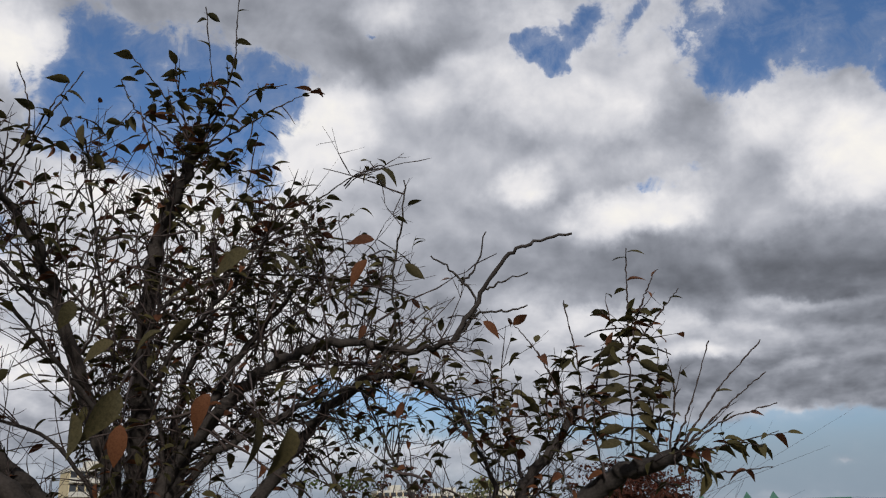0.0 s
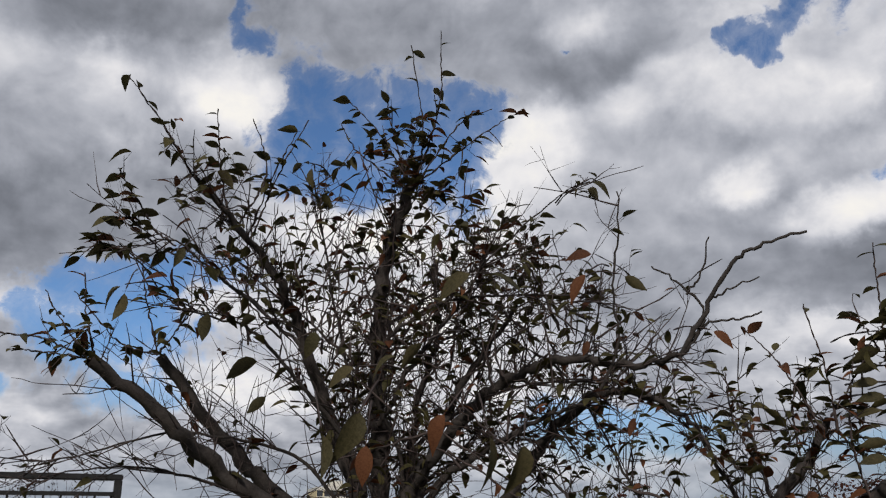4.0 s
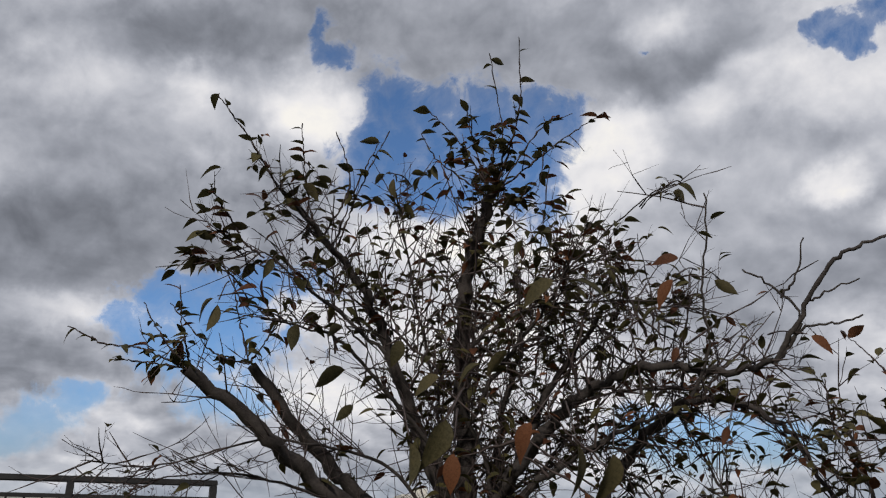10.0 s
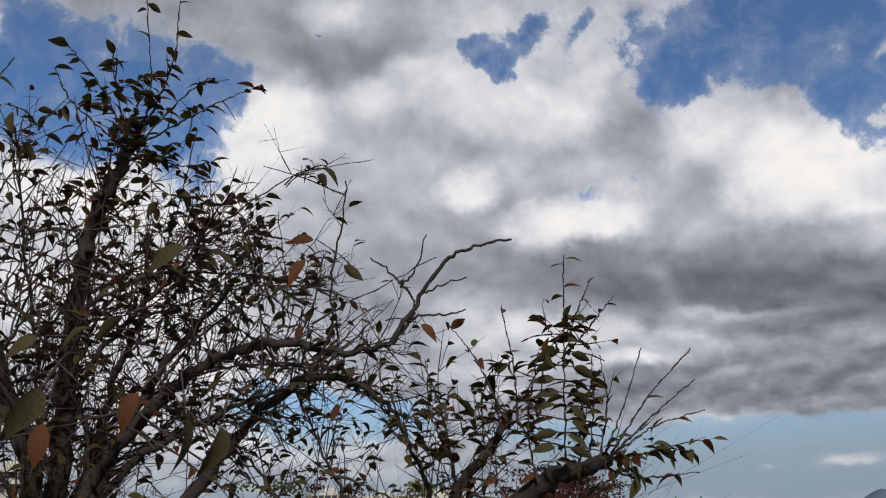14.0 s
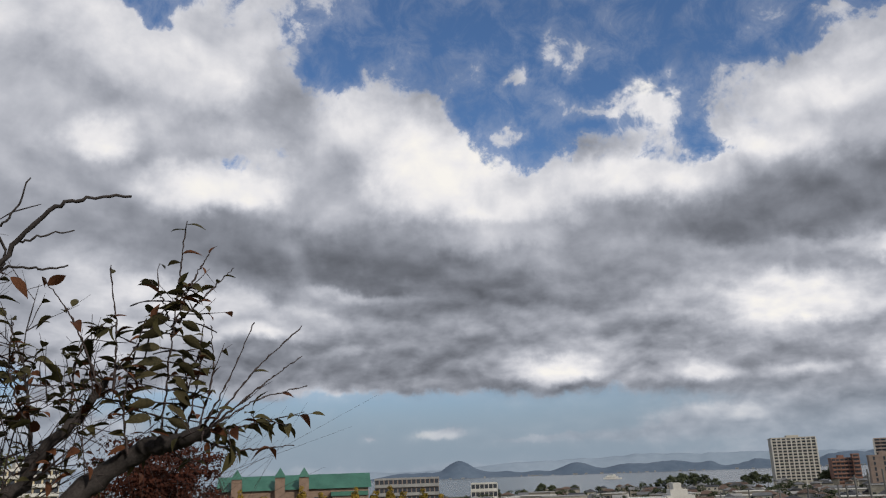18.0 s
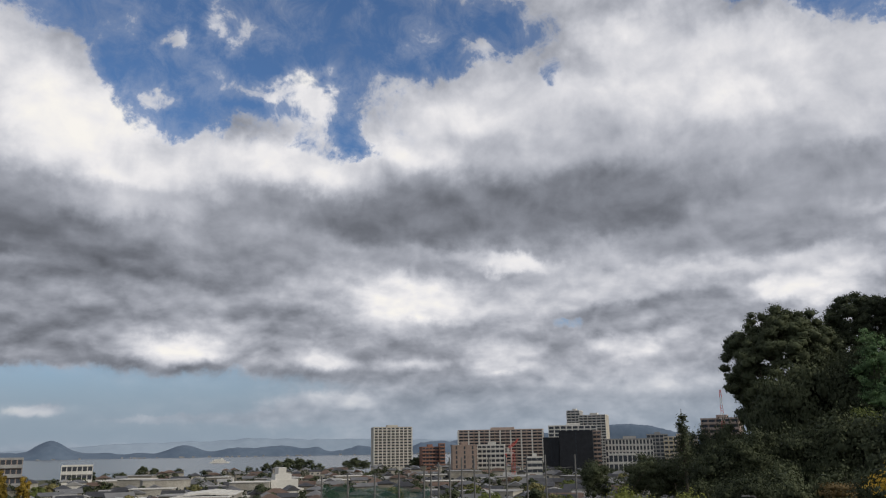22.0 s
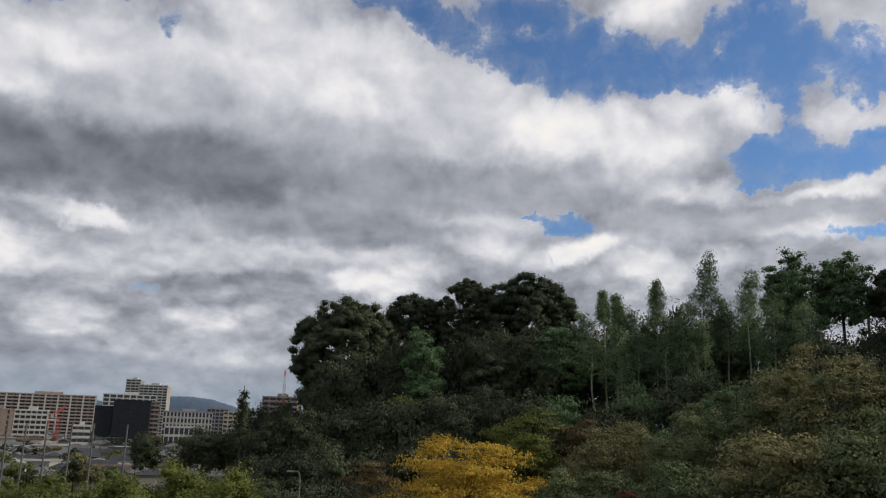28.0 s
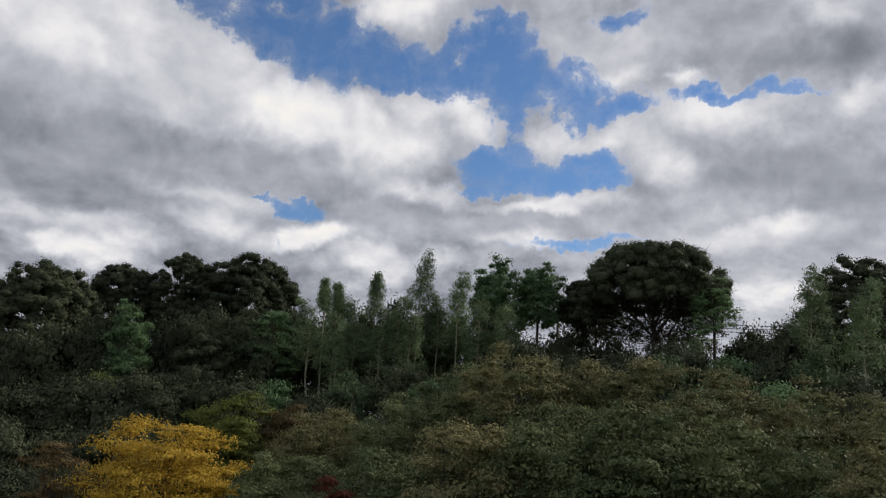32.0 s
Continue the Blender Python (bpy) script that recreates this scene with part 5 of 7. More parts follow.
# apartment houses seen through the cherry trees
block("cream_apartments", "sunlit cream apartment house with rows of balconies", -4.3, -1.6, 1.55, 360, 8, 6, M_CREAM, M_WHITE, 14, 12, posts=False)
block("cream_apartments", "sunlit cream apartment house with rows of balconies", -0.9, 2.4, 1.25, 330, 8, 7, M_CREAM, M_WHITE, 14, 12, posts=False)
block("cream_apartments", "sunlit cream apartment house with rows of balconies", 2.6, 6.6, 1.15, 345, 8, 8, M_CREAM, M_WHITE, 14, 12, posts=False)
block("cream_apartments", "sunlit cream apartment house with rows of balconies", -24.0, -21.0, 3.3, 260, 9, 6, M_CREAM, M_WHITE, 14, 12, posts=False)

# crane beside the brown block
crane = thing("tower_crane", "small red and white tower crane between the buildings", "crane", spot(62.3, 600, TOWN), -62.3)
for k in range(6):
    boxed("mast_section", -0.6, -0.6, k * 3.0, 0.6, 0.6, k * 3.0 + 2.96, material("crane_paint", (0.45, 0.04, 0.03), (0.6, 0.07, 0.05), 0.6, 1.0, 0.1) if k % 2 else M_WHITE, crane)
boxed("jib", -0.4, -0.4, 18.0, 6.0, 0.4, 18.8, M_WHITE, crane)


mastp = thing("radio_mast", "red and white lattice mast beside the evergreen tree", "mast", spot(76.9, 480, TOWN), -76.9)
mh = high(3.55, 480) - TOWN
M_SIGNAL = material("signal_red_paint", (0.42, 0.05, 0.04), (0.58, 0.09, 0.06), 0.6, 1.0, 0.1)
for k in range(12):
    z0, z1 = mh * k / 12, mh * (k + 1) / 12
    w0, w1 = 1.5 - 1.1 * k / 12, 1.5 - 1.1 * (k + 1) / 12
    rods = Rods()
    for sx, sy in ((-1, -1), (1, -1), (1, 1), (-1, 1)):
        rods.add(np.array(((sx * w0, sy * w0, z0), (sx * w1, sy * w1, z1))), (0.11, 0.11), 4)
        rods.add(np.array(((sx * w0, sy * w0, z0), (-sy * w1, sx * w1, z1))), (0.07, 0.07), 4)
        rods.add(np.array(((sx * w1, sy * w1, z1 - 0.05), (-sy * w1, sx * w1, z1 - 0.05))), (0.07, 0.07), 4)
    link_mesh("mast_section", rods.mesh("mast_section", M_SIGNAL if k % 2 else M_WHITE), None, mastp)


def pitched(bm, w, d, z, rise, over=0.5):
    """A gabled roof slab over a body w by d."""
    x, y, t = w / 2 + over, d / 2 + over, 0.25
    v = [bm.verts.new(p) for p in ((-x, -y, z), (x, -y, z), (x, y, z), (-x, y, z), (-x, 0, z + rise), (x, 0, z + rise))]
    for q in ((0, 1, 5, 4), (2, 3, 4, 5), (1, 2, 5), (3, 0, 4), (3, 2, 1, 0)):
        bm.faces.new([v[i] for i in q])
    return bm


def hipped(bm, w, d, z, rise, over=0.6):
    x, y = w / 2 + over, d / 2 + over
    k = max(0.2, x - y)
    v = [bm.verts.new(p) for p in ((-x, -y, z), (x, -y, z), (x, y, z), (-x, y, z), (-k, 0, z + rise), (k, 0, z + rise))]
    for q in ((0, 1, 5, 4), (2, 3, 4, 5), (1, 2, 5), (3, 0, 4), (3, 2, 1, 0)):
        bm.faces.new([v[i] for i in q])
    return bm


pm = bpy.data.meshes.new("window")
wb = box(bmesh.new(), -0.8, -0.08, 0, 0.8, 0.08, 1.2)
wb.to_mesh(pm)
wb.free()


def house(azimuth, distance, w, d, h, roof, rise, turn, hip, label, seed, z=None):
    b = thing("house", label, "house", spot(azimuth, distance, TOWN if z is None else z), turn, "houses of the town")
    boxed("wall", -w / 2, -d / 2, 0, w / 2, d / 2, h, M_WALLS, b)
    part("roof", (hipped if hip else pitched)(bmesh.new(), w, d, h - 0.05, rise), roof, b)
    n = 2
    for f in range(max(1, int(h / 2.9))):
        for k in range(n):
            link_mesh("window", pm, M_GLASS, b).location = (-w / 2 + w * (k + 0.5) / n, -d / 2, 0.9 + f * 2.8)


r = np.random.default_rng(21)
placed = []
tries = 0
while len(placed) < 290 and tries < 8000:
    tries += 1
    a, d = r.uniform(29, 76), 250 * (900 / 250) ** r.random()
    if a > 66 and d > 560 or 35 < a < 52 and d > 830 or a < 38 and d > 620:
        continue
    p = spot(a, d)
    if any((p - q).length < 10.5 for q in placed):
        continue
    placed.append(p)
    style = (0, 1, 0, 1, 1, 2)[r.integers(0, 6)]
    tile = (M_TILE_D, M_TILE_SKY, M_TILE_B)[style]
    house(a, d, r.uniform(6.5, 10.5), r.uniform(5.5, 8), r.uniform(4.8, 6.4), tile, r.uniform(1.3, 2.2), -a + r.choice((0, 90)) + r.uniform(-12, 12), bool(r.integers(0, 2)), "two-storey house with a %s tiled roof" % ("dark", "grey", "brown")[style], len(placed))
# white flat-roofed halls and shops
for k in range(26):
    a, d = r.uniform(36, 68), r.uniform(270, 560)
    w, dp, h = r.uniform(12, 24), r.uniform(8, 14), r.uniform(5, 9)
    b = thing("flat_roofed_building", "white flat-roofed building among the houses", "building", spot(a, d, TOWN), -a + r.uniform(-20, 20), "flat-roofed buildings of the town")
    boxed("wall", -w / 2, -dp / 2, 0, w / 2, dp / 2, h, M_WALLS, b)
    boxed("roof", -w / 2 - 0.3, -dp / 2 - 0.3, h, w / 2 + 0.3, dp / 2 + 0.3, h + 0.35, (M_WHITE, M_GREY)[k % 2], b)
    for f in range(2):
        for j in range(5):
            link_mesh("window", pm, M_GLASS, b).location = (-w / 2 + w * (j + 0.5) / 5, -dp / 2, 1.0 + f * 2.9)

# white stepped building and hall
st = thing("stepped_white_building", "white stepped building with a small roof tower", "building", spot(46.9, 390, TOWN), -46.9 + 12)
for nm, x0, x1, z0, z1 in (("lower_storey", -9.5, 9.5, 0, 5.5), ("middle_storey", -5.5, 7.0, 5.5, 9.5), ("upper_storey", -3.5, 4.0, 9.5, 12.0), ("roof_tower", -2.0, 1.6, 12.0, 14.8)):
    boxed(nm, x0, -5 + z0 * 0.15, z0, x1, 6 - z0 * 0.1, z1, M_WHITE, st)
mast = Rods()
mast.add(np.array(((0, 0, 14.6), (0, 0, 17), (0, 0, 19.5))), (0.08, 0.06, 0.03), 5)
link_mesh("mast", mast.mesh("mast", M_POLE), None, st)
hall = thing("sports_hall", "white hall with a long low ribbed roof", "building", spot(42.4, 300, TOWN), -42.4 - 8)
boxed("wall", -9, -12, 0, 9, 14, 8.0, M_WALLS, hall)
for k in range(9):
    boxed("roof_panel", -9.4 + k * 2.09, -12.4, 8.0 + 0.12 * (4 - abs(k - 4)), -9.4 + k * 2.09 + 2.02, 14.4, 8.35 + 0.2 * (4 - abs(k - 4)), M_WHITE, hall)
hall2 = thing("workshop", "low white workshop with a flat pale roof", "building", spot(38.4, 330, TOWN), -38.4)
boxed("wall", -11, -7, 0, 11, 7, 5.6, M_WALLS, hall2)
boxed("roof", -11.4, -7.4, 5.6, 11.4, 7.4, 6.0, M_WHITE, hall2)
# arched barn
barn = thing("arched_barn", "pale yellow gable with a rounded gambrel roof", "building", spot(51.15, 215, TOWN), -51.15)
bm = bmesh.new()
prof = [(-4.6, 0), (-4.6, 5.4), (-3.4, 7.8), (-1.6, 9.2), (0, 9.6), (1.6, 9.2), (3.4, 7.8), (4.6, 5.4), (4.6, 0)]
f = [bm.verts.new((x, 0, z)) for x, z in prof]
bk = [bm.verts.new((x, 9, z)) for x, z in prof]
bm.faces.new(f)
bm.faces.new(bk[::-1])
for k in range(len(prof)):
    j = (k + 1) % len(prof)
    bm.faces.new((f[j], f[k], bk[k], bk[j]))
part("wall", bm, M_CREAM, barn)
bm = bmesh.new()
for k in range(1, 7):
    (xa, za), (xb, zb) = prof[k], prof[k + 1]
    v = [bm.verts.new(p) for p in ((xa * 1.03, -0.4, za + 0.1), (xb * 1.03, -0.4, zb + 0.1), (xb * 1.03, 9.4, zb + 0.1), (xa * 1.03, 9.4, za + 0.1))]
    v2 = [bm.verts.new((p.co.x * 1.02, p.co.y, p.co.z + 0.25)) for p in v]
    for q in ((0, 1, 2, 3), (7, 6, 5, 4), (0, 4, 5, 1), (1, 5, 6, 2), (2, 6, 7, 3), (3, 7, 4, 0)):
        bm.faces.new([(v + v2)[i] for i in q])
part("roof", bm, M_TILE_D, barn)

# green-roofed school with turrets
school = thing("green_roofed_school", "brick school with verdigris roofs and pointed turrets", "building", spot(21.4, 300, TOWN), -21.4)
M_SCHOOL = material("school_brick", (0.17, 0.12, 0.09), (0.28, 0.2, 0.155), 0.85, 0.4, 0.1, fine=3.0)
boxed("wall", -27, 0, 0, 25, 14, 18.6, M_SCHOOL, school)
part("roof", pitched(bmesh.new(), 53, 15, 18.6, 5.0), M_TEAL, school).location = (-1, 7, 0)
for x, t in ((-21.0, 26.1), (-6.2, 26.3), (2.1, 26.2)):
    boxed("turret", x - 1.7, -3.2, 0, x + 1.7, 0.2, t - 3.4, M_SCHOOL, school)
    bm = bmesh.new()
    vs = [bm.verts.new(p) for p in ((x - 2.1, -3.6, t - 3.4), (x + 2.1, -3.6, t - 3.4), (x + 2.1, 0.6, t - 3.4), (x - 2.1, 0.6, t - 3.4), (x, -1.5, t))]
    for q in ((0, 1, 4), (1, 2, 4), (2, 3, 4), (3, 0, 4), (3, 2, 1, 0)):
        bm.faces.new([vs[i] for i in q])
    part("turret_roof", bm, M_TEAL, school)
boxed("gable_wing", 12, -4, 0, 24, 0, 16.0, M_SCHOOL, school)
boxed("wing_roof", 11.5, -4.6, 16.0, 24.5, 0.2, 17.4, M_TEAL, school)
for k in range(10):
    link_mesh("window", pm, M_GLASS, school).location = (-24 + k * 3.4, -0.02, 14.6)
block("long_office", "long flat-roofed grey-brown office building", 26.6, 31.0, -0.2, 450, 4, 14, M_BROWN, M_GREY, 16, 0, balcony=0.9, posts=False, crownwork=False, base=TOWN)
block("lake_station", "low dark building on pillars by the lake", 33.2, 35.0, -0.7, 620, 2, 6, M_GREY, M_WHITE, 14, 0, balcony=0.6, crownwork=False)

# golden columnar ginkgos
gk = np.random.default_rng(31)
M_GINKGO = material("ginkgo_foliage", (0.16, 0.12, 0.025), (0.36, 0.25, 0.05), 0.6, 0.5, 0.0, vary=0.5, through_light=0.25)
gmesh = [quads("crown", crown_faces(np.random.default_rng(32 + k), 3.0, 3.0, 12.0, 90, 60, 0.4, 0.34, 0.35, -1.0, flat=1.5), M_GINKGO) for k in range(2)]
gt = Rods()
gt.add(np.array(((0, 0, -0.3), (0, 0, 5), (0, 0, 16.0))), (0.25, 0.18, 0.05), 7)
gtm = gt.mesh("trunk", M_TRUNK)
for k, (a, e) in enumerate(((17.6, -0.6), (19.2, -0.75), (21.7, -0.5), (23.0, -0.62), (25.3, -0.68), (26.6, -0.64), (27.6, -0.66), (28.5, -0.76), (29.9, -0.9), (31.2, -1.0))):
    t = thing("ginkgo", "columnar ginkgo with golden autumn leaves", "tree", spot(a, 205, high(e, 205) - 18.0), k * 50, "row of golden ginkgos")
    link_mesh("trunk", gtm, None, t)
    link_mesh("crown", gmesh[k % 2], None, t).location = (0, 0, 11.6)

# trees between the houses and by the shore
tv = []
for k, m in enumerate((M_EVER, M_OAK, M_MAPLE)):
    q = np.random.default_rng(70 + k)
    tv.append(quads("crown", crown_faces(q, 8, 8, 7, 50, 50, 0.6, 0.3, 0.3, -0.6), m))
tt = Rods()
tt.add(np.array(((0, 0, -0.3), (0.1, 0, 2), (0, 0, 5.5))), (0.25, 0.2, 0.08), 6)
ttm = tt.mesh("trunk", M_TRUNK)


def town_tree(a, d, s, m, sq=1.0, z=TOWN, label="rounded green tree between the houses", group="trees of the town"):
    t = thing("tree", label, "tree", spot(a, d, z), a * 40, group)
    k = link_mesh("trunk", ttm, None, t)
    c = link_mesh("crown", tv[m], None, t)
    c.scale, c.location = (s, s, s * sq), (0, 0, 4.6 * s * sq)
    k.scale = (s, s, s * sq)


for k in range(60):
    a, d = r.uniform(29, 74), 240 * (520 / 240) ** r.random()
    town_tree(a, d, r.uniform(0.55, 1.1), (0, 0, 1, 2)[r.integers(0, 4)])
for a, d, s in ((45.9, 800, 1.3), (46.6, 800, 1.6), (47.3, 800, 1.8), (48.0, 800, 1.8), (48.7, 800, 1.6), (49.4, 800, 1.2), (51.3, 830, 1.4), (51.9, 830, 1.7), (52.6, 830, 1.4), (56.0, 840, 1.6), (56.4, 850, 1.9), (38.0, 760, 1.3), (38.7, 760, 1.1), (40.2, 770, 1.0), (36.8, 700, 0.9)):
    town_tree(a, d, s, 0, 1.0, TOWN, "dark green tree mass on the lake shore", "trees on the lake shore")

# gardens and autumn trees below the school, dark groves between the houses
for k in range(30):
    town_tree(r.uniform(28.5, 47), r.uniform(255, 330), r.uniform(0.6, 0.95), (1, 2, 0, 1)[k % 4])
grove = []
for k in range(260):
    a, d, s = r.uniform(29, 75), 330 * (880 / 330) ** r.random(), r.uniform(0.55, 1.15)
    grove.append(crown_faces(r, 8 * s, 8 * s, 8 * s, 22, 18, 0.9, 0.34, 0.3, -0.6) + np.array(spot(a, d, TOWN + 4.0 * s)))
tagged(link_mesh("garden_greenery", quads("garden_greenery", np.vstack(grove), M_EVER), None), "dark green garden trees and hedges between the houses", "trees", kind="stuff")
for a, d, k_, z_ in ((44.9, 212, 2, 1.05), (45.8, 224, 0, 1.15), (47.3, 210, 2, 0.95), (48.6, 222, 1, 1.1), (53.6, 206, 1, 1.1), (54.7, 214, 0, 1.25), (56.1, 232, 1, 1.1), (58.4, 250, 0, 1.2), (61.2, 262, 1, 1.1), (64.2, 255, 0, 1.15)):
    town_tree(a, d, z_, k_, 1.0, TOWN, ("dark green garden tree below the houses", "leafy green garden tree below the houses", "autumn-tinted garden tree below the houses")[k_], "garden trees below the houses")
# small white-walled houses and sheds
for k in range(95):
    a, d = r.uniform(33, 73), 300 * (640 / 300) ** r.random()
    w = r.uniform(4.5, 9.5)
    b = thing("house", "small white-walled house with a pale grey roof" if k % 3 else "small white-walled house with a dark roof", "house", spot(a, d, TOWN), -a + r.choice((0, 90)) + r.uniform(-15, 15), "white houses of the town")
    h, dp = r.uniform(3.2, 6.2), r.uniform(5, 9)
    boxed("wall", -w / 2, -dp / 2, 0, w / 2, dp / 2, h, M_WHITE, b)
    part("roof", pitched(bmesh.new(), w, dp, h - 0.05, r.uniform(1.0, 2.0)), M_GREY if k % 3 else M_TILE_D, b)
    link_mesh("window", pm, M_GLASS, b).location = (0, -dp / 2, h - 1.9)
    link_mesh("window", pm, M_GLASS, b).location = (-w * 0.3, -dp / 2, h - 1.9)

# red building crane before the brown apartments
M_CRANE = material("red_painted_steel", (0.35, 0.05, 0.04), (0.5, 0.09, 0.07), 0.6, 1.0, 0.1)
crane = thing("crane", "red lattice building crane among the apartments", "crane", spot(62.8, 520, TOWN), -40)
ct = high(-0.1, 520) - TOWN
mast, jib = Rods(), Rods()
for x in (-0.9, 0.9):
    for y in (-0.9, 0.9):
        mast.add(np.array(((x, y, 0), (x, y, ct / 2), (x, y, ct))), (0.12, 0.12, 0.12), 4)
for k in range(int(ct / 2)):
    s = 1 if k % 2 else -1
    mast.add(np.array(((-0.9 * s, -0.9, 2 * k), (0, -0.9, 2 * k + 1), (0.9 * s, -0.9, 2 * k + 2))), (0.08, 0.08, 0.08), 4)
for z in (0.0, 1.4):
    jib.add(np.array(((-3, 0, ct + z), (1, 0, ct + z + 2.5), (4, 0, ct + z * 0.3 + 6.0))), (0.2, 0.2, 0.15), 4)
for k in range(12):
    x = -2.5 + 0.5 * k
    jib.add(np.array(((x, 0, ct + 0.7 * (x + 3)), (x + 0.2, 0, ct + 0.6 + 0.7 * (x + 3)), (x + 0.4, 0, ct + 1.2 + 0.7 * (x + 3)))), (0.1, 0.1, 0.1), 4)
link_mesh("mast", mast.mesh("mast", M_CRANE), None, crane)
link_mesh("jib", jib.mesh("jib", M_CRANE), None, crane)
boxed("counterweight", -4.2, -1, ct - 1.5, -2.8, 1, ct + 0.6, M_GREY, crane)

# poles and nets of the practice ground
for k, (a, e) in enumerate(((49.6, -1.7), (51.4, -1.65), (53.2, -1.6), (54.9, -1.56), (56.6, -1.5), (57.1, -1.5), (57.6, -0.92), (58.4, -0.6), (59.2, -0.6), (60.1, -0.6), (61.1, -0.61), (62.3, -0.46), (63.7, -0.48), (65.0, -0.5), (67.0, -0.5))):
    rods = Rods()
    top = high(e, 175) - TOWN
    rods.add(np.array(((0, 0, -0.5), (0.05, 0, top * 0.5), (0.12 * (-1) ** k, 0, top))), (0.24, 0.2, 0.16), 8)
    p = thing("net_pole", "tall grey steel pole of a practice net", "pole", spot(a, 175, TOWN), 0, "poles of the practice nets")
    link_mesh("shaft", rods.mesh("shaft", M_POLE), None, p)
for a0, a1, e in ((49.6, 51.4, -2.2), (51.4, 53.2, -2.4), (53.2, 54.9, -2.35), (54.9, 57.0, -2.5)):
    w = 178 * math.tan(radians(a1 - a0))
    net = thing("safety_net", "sagging dark green safety net between the poles", "net", spot((a0 + a1) / 2, 178, TOWN), -(a0 + a1) / 2)
    rods = Rods()
    top = high(e, 178) - TOWN
    for x in np.arange(-w / 2, w / 2, 0.16):
        rods.add(np.array(((x, 0, 4.0), (x, 0.1, top * 0.6), (x, 0, top - 0.5 * math.cos(x / w * 3.1)))), (0.035, 0.035, 0.035), 3)
    for z in np.arange(4.0, top - 0.6, 0.16):
        rods.add(np.array(((-w / 2, 0, z), (0, 0.1, z - 0.1), (w / 2, 0, z))), (0.035, 0.035, 0.035), 3)
    link_mesh("mesh_sheet", rods.mesh("mesh_sheet", M_NET), None, net)
cable = Rods()
p0, p1 = spot(53.2, 175, high(-1.62, 175)), spot(66.8, 175, high(-1.35, 175))
cable.add(np.array([p0.lerp(p1, f) - Vector((0, 0, 0.4 * math.sin(f * math.pi))) for f in np.linspace(0, 1, 9)]), [0.05] * 9, 4)
tagged(link_mesh("cable", cable.mesh("cable", M_POLE), None), "thin grey cable strung along the net poles", "cable")

# ferry on the lake
ferry = thing("ferry", "white two-deck lake ferry with a stern wheel", "ship", spot(42.8, 1900, LAKE), -42.8)
bm = bmesh.new()
hull = [(-19, -4, 0), (17, -4, 0), (21, 0, 0), (17, 4, 0), (-19, 4, 0)]
lo, hi = [bm.verts.new(p) for p in hull], [bm.verts.new((x * 1.02, y * 1.1, 2.8)) for x, y, _ in hull]
bm.faces.new(lo[::-1])
bm.faces.new(hi)
for k in range(5):
    bm.faces.new((lo[k], lo[(k + 1) % 5], hi[(k + 1) % 5], hi[k]))
part("hull", bm, M_WHITE, ferry)
boxed("lower_deck", -16, -3.4, 2.8, 13, 3.4, 5.6, M_WHITE, ferry)
boxed("upper_deck", -12, -3.0, 5.6, 9, 3.0, 8.2, M_WHITE, ferry)
boxed("bridge", 2, -2.2, 8.2, 7, 2.2, 10.4, M_WHITE, ferry)
for x in (-3.0, -1.0):
    boxed("funnel", x, -0.6, 8.2, x + 1, 0.6, 12.0, M_GREY, ferry)
for x in np.arange(-14, 12, 2.6):
    boxed("window", x, -3.5, 3.6, x + 1.4, -3.38, 4.7, M_GLASS, ferry)
# pale buildings along the far shore
r = np.random.default_rng(77)
for k in range(80):
    a = r.uniform(24, 66)
    w, h = r.uniform(5, 16), r.uniform(2.5, 6)
    b = thing("far_shore_building", "tiny white building on the far lake shore", "building", spot(a, 4030, LAKE - 0.5), -a, "buildings on the far shore")
    boxed("wall", -w / 2, 0, 0, w / 2, 20, h, M_GREY, b)
    boxed("roof", -w / 2 - 1, -1, h, w / 2 + 1, 21, h + 1.5, M_GREY, b)
# street lamps on the lower road
for a, d, e in ((78.45, 29, -3.25), (79.9, 24, -5.75)):
    z0 = ground_z(a, d)
    lampost = thing("street_lamp", "grey street lamp with a curved arm above the lower road", "lamp", spot(a, d, z0), -a + 5, "street lamps")
    t = high(e, d) - z0
    rods = Rods()
    rods.add(smooth_path([(0, 0, -0.2), (0, 0, t * 0.7), (-0.02, 0, t - 0.12), (-0.25, 0, t)], 6), np.linspace(0.03, 0.018, 18), 8)
    link_mesh("post", rods.mesh("post", M_POLE), None, lampost)
    boxed("lamp_head", -0.48, -0.05, t - 0.025, -0.2, 0.05, t + 0.03, M_GREY, lampost, bevel=0.02)
# ---- the terrace, its railing and what stands close by ----
M_PAVE = material("terrace_concrete", (0.2, 0.2, 0.19), (0.34, 0.33, 0.31), 0.9, 1.0, 0.3)
terrace = thing("terrace", "raised concrete terrace that carries a black railing", "terrace", spot(-44.5, 7.0, 0), 44.5, kind="structure")
boxed("slab", -1.2, -0.15, -1.6, 1.1, 3.0, 1.0, M_PAVE, terrace, bevel=0.02)
rail = thing("railing", "black painted steel railing with slim upright bars", "railing", spot(-44.5, 7.0, 1.0), 45.5)
TOPZ = high(4.02, 7.05) - 1.0
boxed("top_rail", -0.97, -0.03, TOPZ - 0.035, 1.03, 0.03, TOPZ + 0.012, M_STEEL, rail, bevel=0.008)
boxed("middle_rail", -0.97, -0.018, TOPZ - 0.15, 1.03, 0.018, TOPZ - 0.12, M_STEEL, rail)
boxed("lower_rail", -0.97, -0.018, 0.08, 1.03, 0.018, 0.11, M_STEEL, rail)
for x in (-0.93, -0.06, 1.0):
    boxed("post", x - 0.027, -0.035, 0.0, x + 0.027, 0.035, TOPZ - 0.03, M_STEEL, rail, bevel=0.006)
